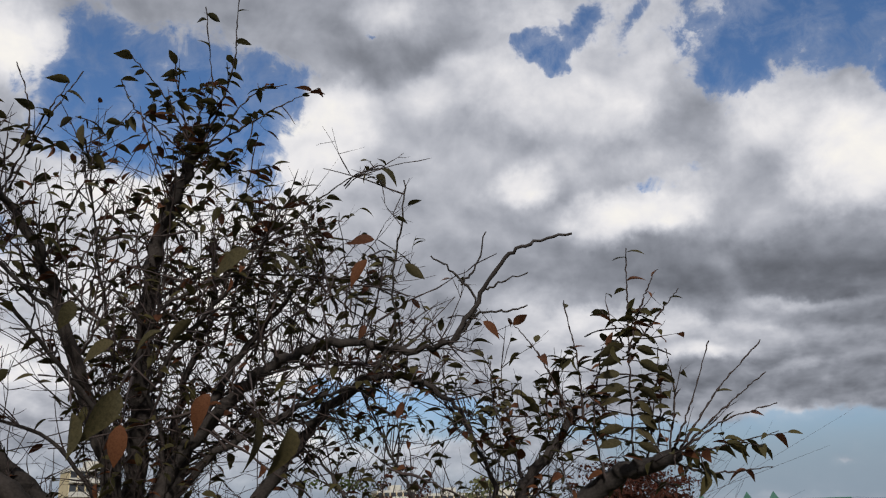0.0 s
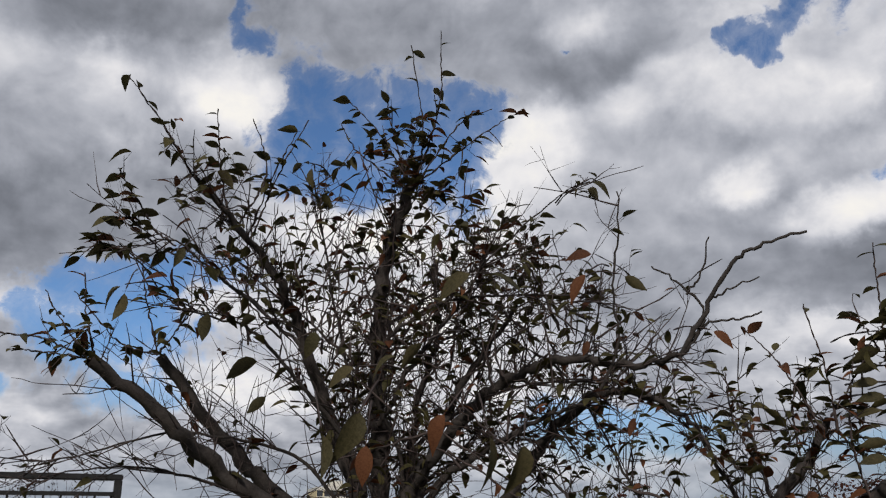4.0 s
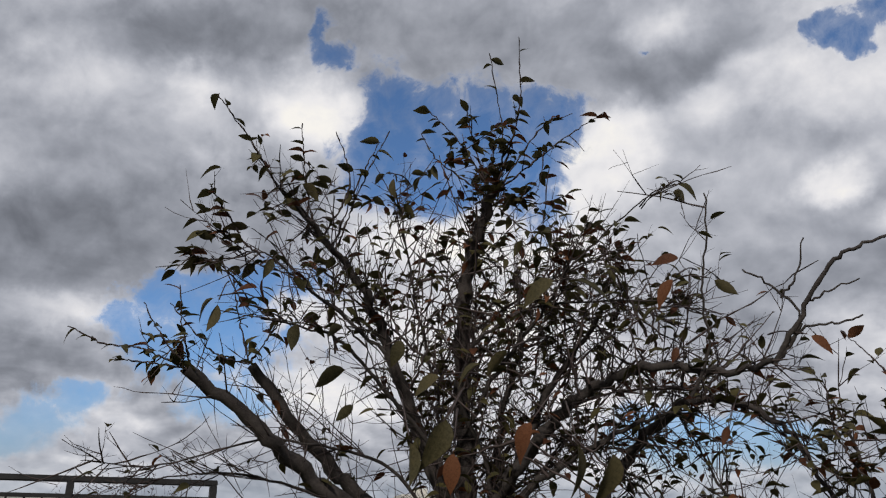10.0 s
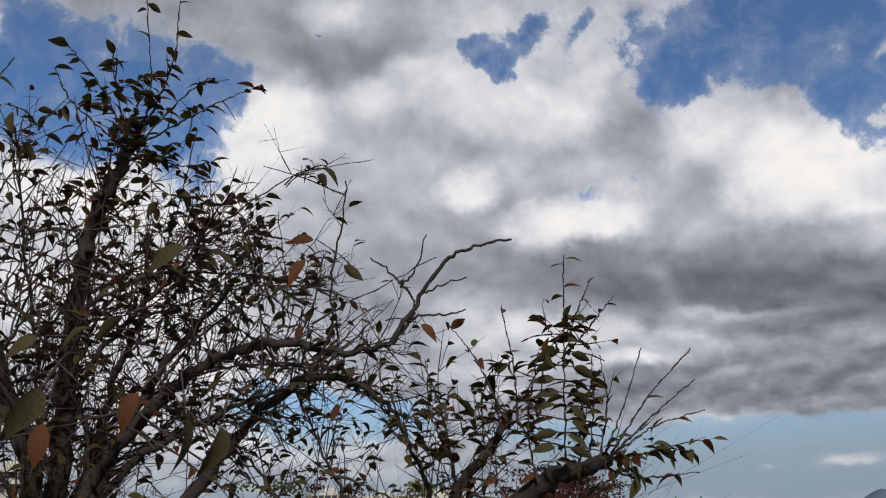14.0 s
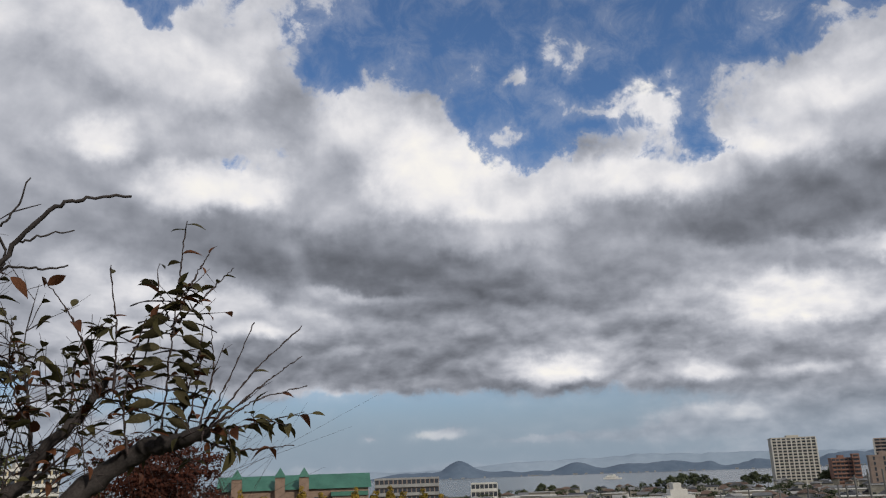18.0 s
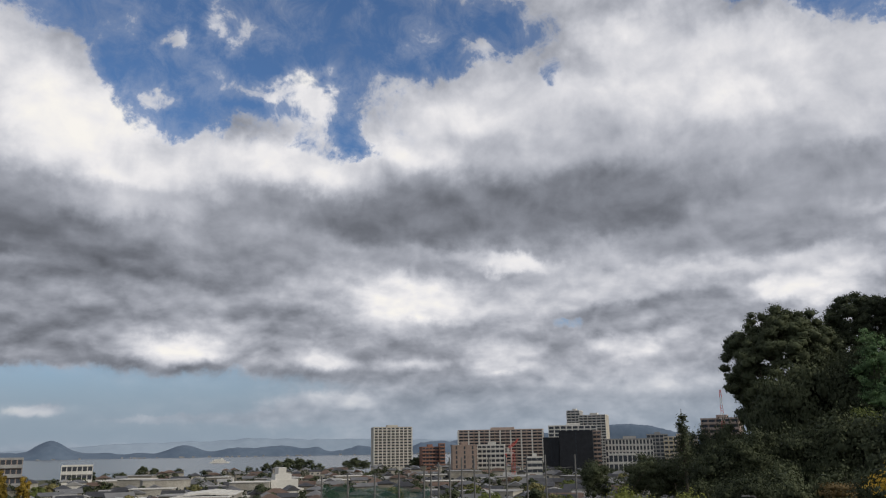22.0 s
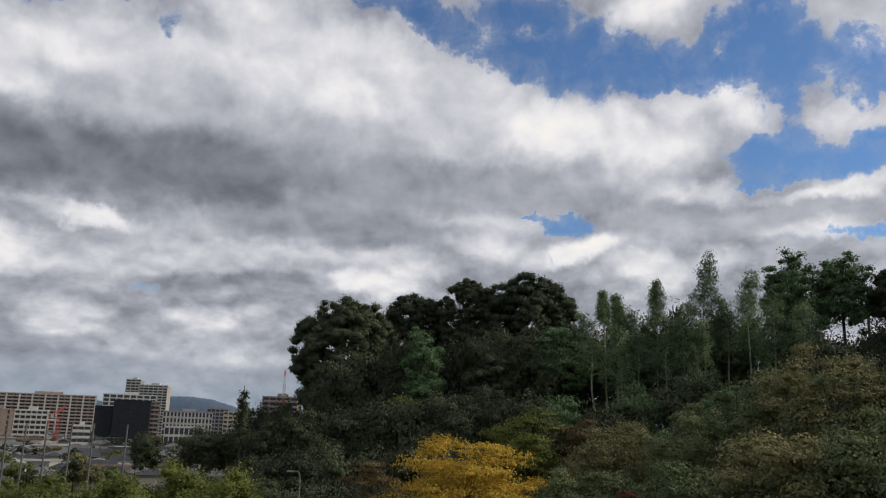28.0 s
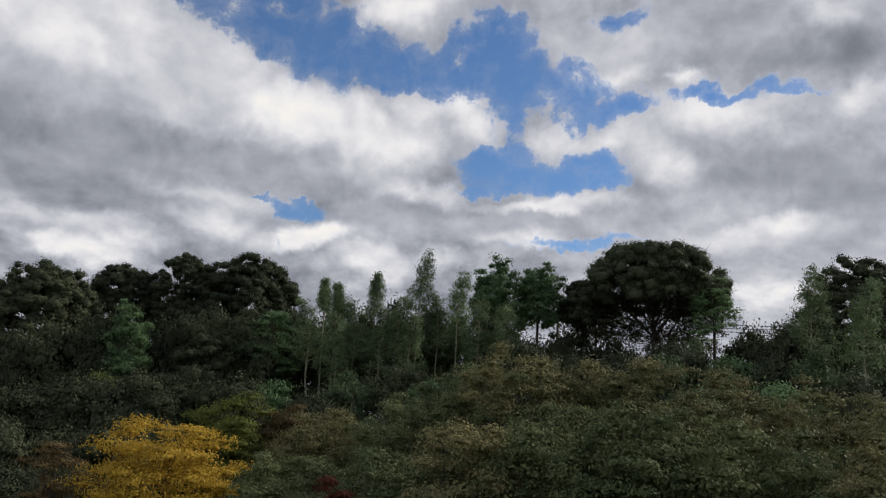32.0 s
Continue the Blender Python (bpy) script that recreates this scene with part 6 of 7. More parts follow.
bar = bpy.data.meshes.new("bar")
bm = box(bmesh.new(), -0.008, -0.008, 0.11, 0.008, 0.008, TOPZ - 0.15)
bm.to_mesh(bar)
bm.free()
for k in range(16):
    link_mesh("bar", bar, M_STEEL, rail).location = (-0.84 + 0.12 * k, 0, 0)

# rooftop structure beyond the railing
M_PANEL = material("pale_roof_panel", (0.3, 0.3, 0.29), (0.48, 0.48, 0.46), 0.7, 0.6, 0.1)
hut = thing("rooftop_building", "pale flat-roofed building beyond the railing", "building", spot(-52.5, 45, ground_z(-52.5, 45)), 52.5)
hz = high(3.45, 45) - ground_z(-52.5, 45)
boxed("wall", -1.0, 0, 0, 0.55, 4, hz, M_PANEL, hut)
boxed("low_wing", -3.0, 0.3, 0, -1.02, 4, hz - 0.9, M_PANEL, hut)
boxed("roof_edge", -1.15, -0.15, hz, 0.7, 4.1, hz + 0.12, M_PAVE, hut)
boxed("plant_room", -0.2, 0.6, hz + 0.12, 1.0, 3, hz + 0.6, M_PAVE, hut)
boxed("far_wing", 2.5, 1.0, 0, 7.0, 5, hz - 0.35, M_PANEL, hut)
antenna = Rods()
antenna.add(np.array(((0.75, 1, hz + 0.7), (0.75, 1, hz + 1.6), (0.75, 1, hz + 2.2))), (0.03, 0.02, 0.006), 6)
link_mesh("aerial", antenna.mesh("aerial", M_STEEL), None, hut)
bm = bmesh.new()
bmesh.ops.create_uvsphere(bm, u_segments=16, v_segments=10, radius=0.17)
ball = part("dome", bm, M_PANEL, hut, smooth=True)
ball.location = (0.75, 0.95, hz + 1.0)

# unseen building added to close the place behind the viewer
back = thing("unseen_house_behind", "added unseen plain plastered building behind the viewpoint", "building", (-7.0, -16.0, -0.3), 0)
boxed("wall", -13, -12, 0, 14, 0, 6, M_PAVE, back)
boxed("roof", -13.4, -12.4, 6, 14.4, 0.4, 6.4, M_PANEL, back)

# weeds behind the railing
r = np.random.default_rng(8)
for a, d, top in ((-43.6, 8.6, 4.3), (-42.0, 8.8, 4.4), (-40.4, 8.5, 4.2), (-38.8, 8.7, 4.4)):
    z0 = 1.0
    weed = thing("weed", "thin brown seed-headed weed behind the railing", "plant", spot(a, d, z0), 0, "weeds behind the railing")
    rods = Rods()
    h = high(top, d) - z0
    cs, ns = [], []
    for _ in range(9):
        e = np.array((r.normal(0, 0.14), r.normal(0, 0.14), h * r.uniform(0.8, 1.03)))
        p = smooth_path(((0, 0, -0.02), e * np.array((0.3, 0.3, 0.5)), e), 5)
        rods.add(p, np.linspace(0.004, 0.0015, len(p)), 4)
        c = e + r.normal(0, 0.022, (9, 3)) * np.array((1, 1, 2.2)) - np.array((0, 0, 0.04))
        cs.append(c)
        ns.append(r.normal(0, 1, (9, 3)))
    link_mesh("stems", rods.mesh("stems", M_TWIG), None, weed)["kind"] = "stuff"
    link_mesh("seed_heads", quads("seed_heads", leaf_faces(r, np.vstack(cs), np.vstack(ns), 0.028), M_TWIG), None, weed)

# red-leaved maples below the cherry trees
def bush(label, azimuth, distance, top, width, tall, foliage_, seed, clumps, per, leaf):
    g = np.random.default_rng(seed)
    foot = spot(azimuth, distance, ground_z(azimuth, distance))
    b = thing("maple_bush", label, "shrub", foot)
    h = high(top, distance) - foot.z
    c, u = crown_centres(g, width * 0.85, width * 0.85, tall * 0.85, clumps, 0.2, -0.8)
    c[:, 2] += h - tall / 2
    link_mesh("stem_tangle", limbs(g, c, h - tall, 0.02, 7, 70).mesh("stem_tangle", M_TWIG), None, b)["kind"] = "stuff"
    link_mesh("foliage", foliage_mesh("foliage", g, c, u, 0.11 * width * g.uniform(0.6, 1.2, len(c)), per, leaf, 0.5, foliage_, core=0.0), None, b)


bush("dark red maple bush under the cut cherry limb", 11.6, 6.5, 4.2, 1.2, 1.5, M_RED, 301, 120, 110, 0.03)
bush("dark red maple bush under the cut cherry limb", 14.4, 6.9, 3.6, 1.1, 1.4, M_RED, 302, 100, 110, 0.03)
bush("thin reddish maple behind the cherry tree", -2.6, 6.5, 4.6, 0.8, 1.4, M_RED, 303, 40, 40, 0.035)
bush("thin green shrub behind the cherry tree", -7.5, 6.8, 4.2, 1.2, 1.4, M_OAK, 304, 50, 40, 0.04)
bush("thin green shrub behind the cherry tree", 2.5, 6.8, 3.6, 1.0, 1.2, M_MAPLE, 305, 45, 40, 0.04)
# ---- the cherry tree before the viewer ----
class Tree:
    """Gathers limbs, twigs and leaves of one tree, in world places."""

    def __init__(self, name, label, azimuth, distance, seed):
        self.rng = np.random.default_rng(seed)
        self.foot = spot(azimuth, distance, ground_z(azimuth, distance))
        self.ob = thing(name, label, "tree", self.foot)
        self.twigs, self.leaf_spots, self.own = Rods(), [], 0

    def limb(self, path, r0, r1):
        rods = Rods()
        rods.add(path - np.array(self.foot), np.linspace(r0, r1, len(path)) * (1 + self.rng.normal(0, 0.05, len(path))), 9)
        return link_mesh("branch", rods.mesh("branch", M_BARK), None, self.ob)

    def flush(self, name, parent):
        if self.twigs.n:
            link_mesh(name, self.twigs.mesh(name, M_TWIG), None, parent)["kind"] = "stuff"
        self.twigs = Rods()

    def twig(self, path, r0, r1, leafy, sides=4):
        knots = 1 + 0.6 * (self.rng.random(len(path)) < 0.4)
        self.twigs.add(path - np.array(self.foot), np.linspace(r0, r1, len(path)) * knots, sides)
        d = np.gradient(path, axis=0)
        d /= np.linalg.norm(d, axis=1)[:, None] + 1e-9
        for i in range(1, len(path)):
            if self.rng.random() < leafy:
                self.leaf_spots.append((path[i], d[i]))


def polar(p):
    return np.array([(d * math.cos(radians(e)) * math.sin(radians(a)), d * math.cos(radians(e)) * math.cos(radians(a)), EYE + d * math.sin(radians(e))) for a, e, d in p])


def sprout(tree, at, along, size, r0, leafy, depth=0):
    """A twig with side twigs, bending up towards the light."""
    g = tree.rng
    d = along * 0.55 + g.normal(0, 0.6, 3) + np.array((0, 0, 0.2))
    d /= np.linalg.norm(d) + 1e-9
    n = max(4, int(size / 0.055))
    p, pts = at.copy(), [at.copy()]
    for _ in range(n):
        d = d + g.normal(0, 0.085, 3) + np.array((0, 0, 0.035))
        d /= np.linalg.norm(d)
        p = p + d * size / n
        pts.append(p.copy())
    pts = np.array(pts)
    tree.twig(pts, r0, r0 * 0.4, leafy, 4)
    if depth < 2:
        for _ in range(g.integers(1, 5) if depth == 0 else g.integers(0, 3)):
            i = g.integers(1, len(pts) - 1)
            sprout(tree, pts[i], d, size * g.uniform(0.35, 0.7), r0 * 0.62, leafy, depth + 1)


def limb(points, r0, r1, twigs, leafy):
    """A limb through points (bearing, elevation, distance), with its twigs."""
    path = smooth_path(polar(points), 7)
    path = path + cherry.rng.normal(0, 0.0075 * min(1.0, 0.25 + r0 / 0.03), path.shape)
    bough = cherry.limb(path, r0, r1)
    step = np.linalg.norm(np.diff(path, axis=0), axis=1)
    for i in range(len(step)):
        f = i / len(step)
        for _ in range(cherry.rng.poisson(1.35 * twigs * step[i] * (0.35 + 1.0 * f))):
            d = (path[i + 1] - path[i]) / step[i]
            sprout(cherry, path[i] + d * step[i] * cherry.rng.random(), d, cherry.rng.uniform(0.12, 0.5) * (1.2 - 0.55 * f), 0.0026, leafy * 0.15)
    cherry.flush("twig_spray", bough)


def shoot(points, r0, leafy):
    """A straight young shoot with buds and a few leaves."""
    path = smooth_path(polar(points), 16)
    path = path + cherry.rng.normal(0, 0.0022, path.shape)
    cherry.twig(path, r0 * 0.8, r0 * 0.34, leafy * 0.28, 5)
    for _ in range(int(leafy * 3.5)):
        i = int(cherry.rng.integers(1, len(path) * 2 // 3))
        sprout(cherry, path[i], path[i + 1] - path[i], cherry.rng.uniform(0.07, 0.2), 0.0022, 0.4, 1)
    cherry.flush("shoot", cherry.ob)


def blade(length, wide, fold, droop, curl):
    """One leaf from its stalk at the origin along +x: folded along the midrib, pointed, toothless."""
    xs, ws = (0.0, 0.1, 0.28, 0.5, 0.7, 0.87, 1.0), (0.0, 0.5, 0.92, 1.0, 0.74, 0.32, 0.0)
    bm = bmesh.new()
    rib, lf, rt = [], [], []
    for x, w in zip(xs, ws):
        z = -droop * x * x * length
        rib.append(bm.verts.new((x * length, 0, z)))
        if w:
            up = fold * w * wide * 0.5
            lf.append(bm.verts.new((x * length, w * wide * 0.5, z + up + curl * x * 0.01)))
            rt.append(bm.verts.new((x * length, -w * wide * 0.5, z + up - curl * x * 0.01)))
    for side, s in ((lf, 1), (rt, -1)):
        faces = [(rib[0], rib[1], side[0])] + [(rib[k + 1], rib[k + 2], side[k + 1], side[k]) for k in range(4)] + [(rib[5], rib[6], side[4])]
        for q in faces:
            bm.faces.new(q if s < 0 else q[::-1])
    st = bm.verts.new((-0.18 * length, 0.006, 0.0)), bm.verts.new((-0.18 * length, -0.006, 0.0))
    s0, s1 = bm.verts.new((0.05 * length, 0.004, 0)), bm.verts.new((0.05 * length, -0.004, 0))
    bm.faces.new((st[0], s0, s1, st[1]))
    me = bpy.data.meshes.new("leaf")
    bm.to_mesh(me)
    bm.free()
    me.polygons.foreach_set("use_smooth", [True] * len(me.polygons))
    return me


BLADES = []
for k, (w, fo, dr, cu) in enumerate(((0.46, 0.3, 0.3, 1.0), (0.52, 0.25, 0.45, -1.5), (0.42, 0.5, 0.25, 0.5), (0.48, 0.6, 0.6, 2.0))):
    for m in (M_LEAF_G, M_LEAF_R, M_LEAF_B):
        me = blade(1.0, w, fo, dr, cu)
        me.materials.append(m)
        BLADES.append(me)


def leaf_frame(at, along, length, roll):
    x = Vector(along).normalized()
    y = Vector((0, 0, 1)).cross(x)
    y = y.normalized() if y.length > 1e-3 else Vector((0, 1, 0))
    z = x.cross(y)
    m = Matrix((x, y, z)).transposed().to_4x4()
    return Matrix.Translation(at) @ m @ Matrix.Rotation(roll, 4, "X") @ Matrix.Scale(length, 4)


def own_leaf(tree, at, along, length, red, roll):
    g = tree.rng
    ob = link_mesh("leaf", BLADES[3 * int(g.integers(0, 4)) + int(red)], None, tree.ob)
    ob.matrix_parent_inverse = Matrix.Identity(4)
    ob.matrix_basis = Matrix.Translation(-tree.foot) @ leaf_frame(at, along, length, roll)


def bough_leaf(azimuth, elevation, distance, length, tilt, red):
    """A large leaf; tilt is the way its tip points, anticlockwise from level."""
    c = polar(((azimuth, elevation, distance),))[0]
    right = np.array((math.cos(radians(azimuth)), -math.sin(radians(azimuth)), 0.0))
    d = right * math.cos(radians(tilt)) + np.array((0, 0, 1.0)) * math.sin(radians(tilt))
    view = np.array((math.sin(radians(azimuth)), math.cos(radians(azimuth)), 0.0))
    d = d + view * cherry.rng.uniform(-0.35, 0.35)
    base = c - d * length * 0.5
    own_leaf(cherry, base, d, length * 0.92, 1 if red else 2, cherry.rng.uniform(0.5, 1.3) * cherry.rng.choice((-1, 1)))
    stalk = np.array((base - d * length * 0.15, base - d * 0.05 + view * 0.05, base - d * 0.13 + view * 0.18, base - d * 0.2 + view * 0.38))
    cherry.twig(smooth_path(stalk, 4), 0.0018, 0.003, 0.0, 4)
    cherry.flush("leaf_twig", cherry.ob)


def foliage(tree, own):
    """Leaves at the marked spots: the first ones singly, the rest as one part."""
    g = tree.rng
    order = g.permutation(len(tree.leaf_spots))
    rest = [[], []]
    for n, k in enumerate(order):
        at, d = tree.leaf_spots[k]
        side = g.normal(0, 1, 3)
        side[2] = side[2] * 0.3 - 0.05
        along = d * 0.5 + side
        length, red, roll = g.uniform(0.042, 0.082), g.random() < 0.2, g.uniform(-0.8, 0.8)
        if n < own:
            own_leaf(tree, at, along, length, red, roll)
        else:
            rest[int(red)].append(leaf_frame(Vector(at) - tree.foot, along, length, roll))
    for red in (0, 1):
        if not rest[red]:
            continue
        base = [np.array([v.co for v in b.vertices]) for b in BLADES[red::3]]
        polys = [[tuple(p.vertices) for p in b.polygons] for b in BLADES[red::3]]
        vs, fs, off = [], [], 0
        for m in rest[red]:
            j = int(g.integers(0, 4))
            mm = np.array(m)
            vs.append(base[j] @ mm[:3, :3].T + mm[:3, 3])
            fs += [tuple(i + off for i in p) for p in polys[j]]
            off += len(base[j])
        me = bpy.data.meshes.new("small_leaves")
        me.from_pydata(np.vstack(vs).tolist(), [], fs)
        me.polygons.foreach_set("use_smooth", [True] * len(me.polygons))
        me.materials.append((M_LEAF_G, M_LEAF_R)[red])
        tagged(link_mesh("small_leaves", me, None, tree.ob), kind="stuff")


cherry = Tree("cherry_tree", "half-bare autumn cherry tree with pruned limbs", -17.0, 3.9, 91)
trunk = smooth_path(np.array((np.array(cherry.foot) - np.array((0, 0, 0.1)), np.array(cherry.foot) + np.array((0.02, 0.02, 0.5)), polar(((-17.5, -8.0, 3.9),))[0])), 6)
rods = Rods()
rods.add(trunk - np.array(cherry.foot), np.linspace(0.15, 0.1, len(trunk)), 12)
link_mesh("trunk", rods.mesh("trunk", M_BARK), None, cherry.ob)
limb(((-21.3, -5.0, 3.90), (-24.9, 0.4, 3.80), (-29.2, 3.7, 3.70), (-33.6, 7.4, 3.60), (-38.6, 11.1, 3.50)), 0.0501, 0.0250, 16, 0.18)
limb(((-21.0, -5.0, 3.90), (-23.4, -0.3, 3.88), (-27.6, 4.1, 3.85), (-31.2, 7.6, 3.82), (-34.6, 11.6, 3.80)), 0.0455, 0.0231, 16, 0.22)
limb(((-20.4, -5.0, 3.90), (-21.1, 2.6, 3.83), (-23.1, 7.9, 3.77), (-25.2, 13.4, 3.70), (-27.1, 17.2, 3.63), (-30.2, 20.6, 3.57), (-33.6, 23.7, 3.50)), 0.0410, 0.0084, 36, 0.6)
limb(((-19.9, -5.0, 3.95), (-19.6, 2.7, 3.95), (-19.8, 10.2, 3.95), (-19.6, 16.9, 3.95), (-18.6, 20.9, 3.95), (-17.2, 24.1, 3.95)), 0.0501, 0.0259, 44, 0.9)
limb(((-19.8, -4.3, 3.90), (-21.0, 4.5, 3.73), (-25.3, 10.2, 3.55), (-29.0, 13.7, 3.38), (-34.0, 14.6, 3.20)), 0.0154, 0.0030, 14, 0.5)
limb(((-18.6, -5.4, 3.90), (-18.1, 1.9, 3.83), (-15.1, 6.2, 3.76), (-12.6, 9.0, 3.69), (-9.9, 10.6, 3.61), (-6.7, 11.4, 3.54), (-2.7, 10.9, 3.47), (1.0, 11.1, 3.40)), 0.0364, 0.0120, 28, 0.3)
limb(((1.0, 11.1, 3.40), (3.1, 14.1, 3.40), (5.2, 16.9, 3.40), (7.4, 18.0, 3.40), (10.2, 18.5, 3.40)), 0.0112, 0.0052, 1, 0.02)
limb(((1.0, 11.1, 3.40), (2.6, 12.9, 3.40), (2.9, 14.2, 3.40), (1.4, 16.2, 3.40), (-0.3, 17.3, 3.40)), 0.0078, 0.0034, 3, 0.05)
limb(((2.0, 15.3, 3.40), (3.1, 16.5, 3.40), (3.9, 18.9, 3.40)), 0.0052, 0.0026, 1, 0.05)
limb(((3.7, 14.8, 3.40), (5.1, 15.4, 3.40), (6.8, 15.9, 3.40)), 0.0046, 0.0026, 1, 0.05)
limb(((1.7, 12.1, 3.40), (3.2, 13.3, 3.40), (5.2, 13.3, 3.40), (6.6, 13.6, 3.40)), 0.006, 0.0034, 2, 0.05)
limb(((-17.5, -5.4, 3.90), (-12.6, -0.0, 3.87), (-9.7, 4.1, 3.84), (-7.5, 6.9, 3.81), (-4.7, 9.0, 3.79), (-1.9, 9.0, 3.76), (0.9, 7.2, 3.73), (2.4, 4.7, 3.70)), 0.0364, 0.0074, 30, 0.4)
limb(((-19.7, 7.4, 3.80), (-16.3, 12.8, 3.67), (-13.8, 15.6, 3.53), (-11.9, 18.5, 3.40)), 0.0126, 0.0044, 34, 0.6)
limb(((-11.9, 18.5, 3.35), (-8.6, 21.1, 3.35), (-6.0, 22.8, 3.35), (-3.6, 23.5, 3.35)), 0.0038, 0.0019, 1, 0.3)
limb(((-4.3, 9.4, 3.45), (-2.9, 12.6, 3.45), (-3.0, 16.2, 3.45), (-2.3, 19.9, 3.45), (-2.1, 22.6, 3.45)), 0.0062, 0.003, 3, 0.2)
limb(((-17.5, -2.2, 3.90), (-18.2, 4.9, 3.82), (-19.8, 9.3, 3.73), (-19.0, 13.1, 3.65), (-15.3, 15.6, 3.57), (-10.1, 16.0, 3.48), (-5.1, 15.8, 3.40)), 0.0126, 0.0030, 28, 0.5)
limb(((-19.5, 1.3, 3.90), (-21.5, 8.5, 4.03), (-20.2, 13.8, 4.17), (-15.8, 17.2, 4.30)), 0.0112, 0.0030, 30, 0.5)
limb(((-19.3, -0.9, 4.00), (-17.1, 5.6, 4.10), (-13.5, 8.5, 4.20), (-9.3, 9.9, 4.30), (-4.3, 10.0, 4.40)), 0.0140, 0.0030, 28, 0.5)
limb(((-19.6, 0.5, 4.00), (-15.7, 4.1, 4.17), (-10.0, 6.6, 4.33), (-6.1, 6.8, 4.50)), 0.0112, 0.0030, 28, 0.6)
limb(((-20.4, -0.9, 3.90), (-24.1, 4.5, 3.84), (-28.8, 6.3, 3.78), (-33.6, 6.6, 3.72), (-39.6, 4.9, 3.66), (-44.1, 5.1, 3.60)), 0.0098, 0.0019, 20, 0.12)
limb(((-23.4, -1.0, 3.90), (-28.0, 2.6, 3.92), (-33.5, 4.3, 3.95), (-38.1, 4.4, 3.98), (-41.0, 3.4, 4.00)), 0.0098, 0.0022, 20, 0.3)
limb(((-21.6, 10.2, 4.10), (-23.1, 15.8, 4.10), (-23.9, 20.2, 4.10), (-24.8, 23.9, 4.10)), 0.0084, 0.0030, 34, 0.9)
limb(((-19.1, 14.1, 4.20), (-15.7, 16.4, 4.20), (-11.5, 18.5, 4.20), (-8.3, 19.0, 4.20)), 0.0084, 0.0030, 36, 0.8)
limb(((-17.2, 12.1, 4.20), (-13.1, 13.9, 4.20), (-9.1, 15.2, 4.20), (-3.6, 15.4, 4.20)), 0.0077, 0.0022, 40, 0.6)
limb(((-25.3, 12.6, 3.40), (-29.0, 15.7, 3.40), (-31.6, 17.3, 3.40), (-34.2, 19.2, 3.40), (-37.5, 18.2, 3.40)), 0.0084, 0.0022, 30, 0.6)
limb(((-19.5, -4.3, 3.90), (-17.4, 1.6, 3.85), (-15.3, 7.4, 3.80), (-12.7, 11.7, 3.75), (-9.7, 15.2, 3.70)), 0.0309, 0.0084, 26, 0.6)
limb(((-19.8, -3.6, 3.90), (-17.8, 3.4, 3.95), (-17.2, 7.8, 4.00), (-15.7, 13.2, 4.05), (-15.7, 17.1, 4.10)), 0.0255, 0.0074, 26, 0.7)
limb(((-19.8, -3.6, 3.90), (-16.2, 2.7, 3.83), (-12.7, 5.5, 3.75), (-8.5, 7.6, 3.67), (-5.2, 8.4, 3.60)), 0.0237, 0.0055, 24, 0.6)
shoot(((-33.6, 23.7, 3.50), (-36.0, 26.8, 3.50), (-38.6, 29.4, 3.50)), 0.0050, 0.75)
shoot(((-30.9, 21.4, 3.55), (-31.7, 25.0, 3.55), (-32.2, 28.2, 3.55)), 0.0050, 0.75)
shoot(((-30.0, 20.6, 3.60), (-28.3, 24.3, 3.60), (-29.5, 27.8, 3.60)), 0.0050, 0.75)
shoot(((-28.9, 20.2, 3.70), (-27.4, 24.3, 3.70), (-25.4, 28.1, 3.70)), 0.0050, 0.75)
shoot(((-29.3, 19.8, 3.70), (-27.9, 23.9, 3.70), (-26.2, 27.3, 3.70)), 0.0050, 0.75)
shoot(((-17.2, 24.0, 3.90), (-16.5, 27.5, 3.90), (-17.4, 33.4, 3.90)), 0.0050, 1.3)
shoot(((-17.1, 24.2, 3.90), (-15.2, 29.4, 3.90), (-15.0, 34.4, 3.90)), 0.0050, 1.3)
shoot(((-16.9, 24.2, 3.90), (-13.6, 28.1, 3.90), (-11.1, 29.0, 3.90)), 0.0050, 1.3)
shoot(((-16.7, 24.2, 3.85), (-12.4, 27.0, 3.85), (-8.6, 28.9, 3.85)), 0.0050, 1.3)
shoot(((-17.5, 23.9, 3.90), (-19.8, 27.3, 3.90), (-22.6, 29.8, 3.90)), 0.0050, 1.3)
shoot(((-17.8, 23.6, 3.90), (-21.6, 26.2, 3.90), (-22.9, 28.0, 3.90)), 0.0050, 1.3)
shoot(((-17.6, 23.6, 3.95), (-18.9, 27.7, 3.95), (-19.4, 30.1, 3.95)), 0.0050, 1.3)
shoot(((-16.7, 23.6, 3.85), (-14.0, 23.0, 3.85), (-11.7, 23.5, 3.85)), 0.0050, 1.3)
shoot(((-17.0, 22.8, 3.80), (-14.6, 21.0, 3.80), (-12.5, 21.5, 3.80)), 0.0050, 1.3)
shoot(((-38.6, 11.1, 3.50), (-41.8, 12.2, 3.50), (-44.0, 12.3, 3.50), (-46.3, 13.2, 3.50)), 0.0050, 0.75)
shoot(((-38.6, 11.1, 3.50), (-40.3, 12.9, 3.50), (-41.9, 15.1, 3.50)), 0.0050, 0.75)
shoot(((-38.4, 11.2, 3.50), (-39.3, 14.1, 3.50), (-39.7, 16.5, 3.50)), 0.0050, 0.75)
shoot(((-34.6, 11.6, 3.70), (-37.1, 12.3, 3.70), (-40.2, 15.3, 3.70)), 0.0050, 0.75)
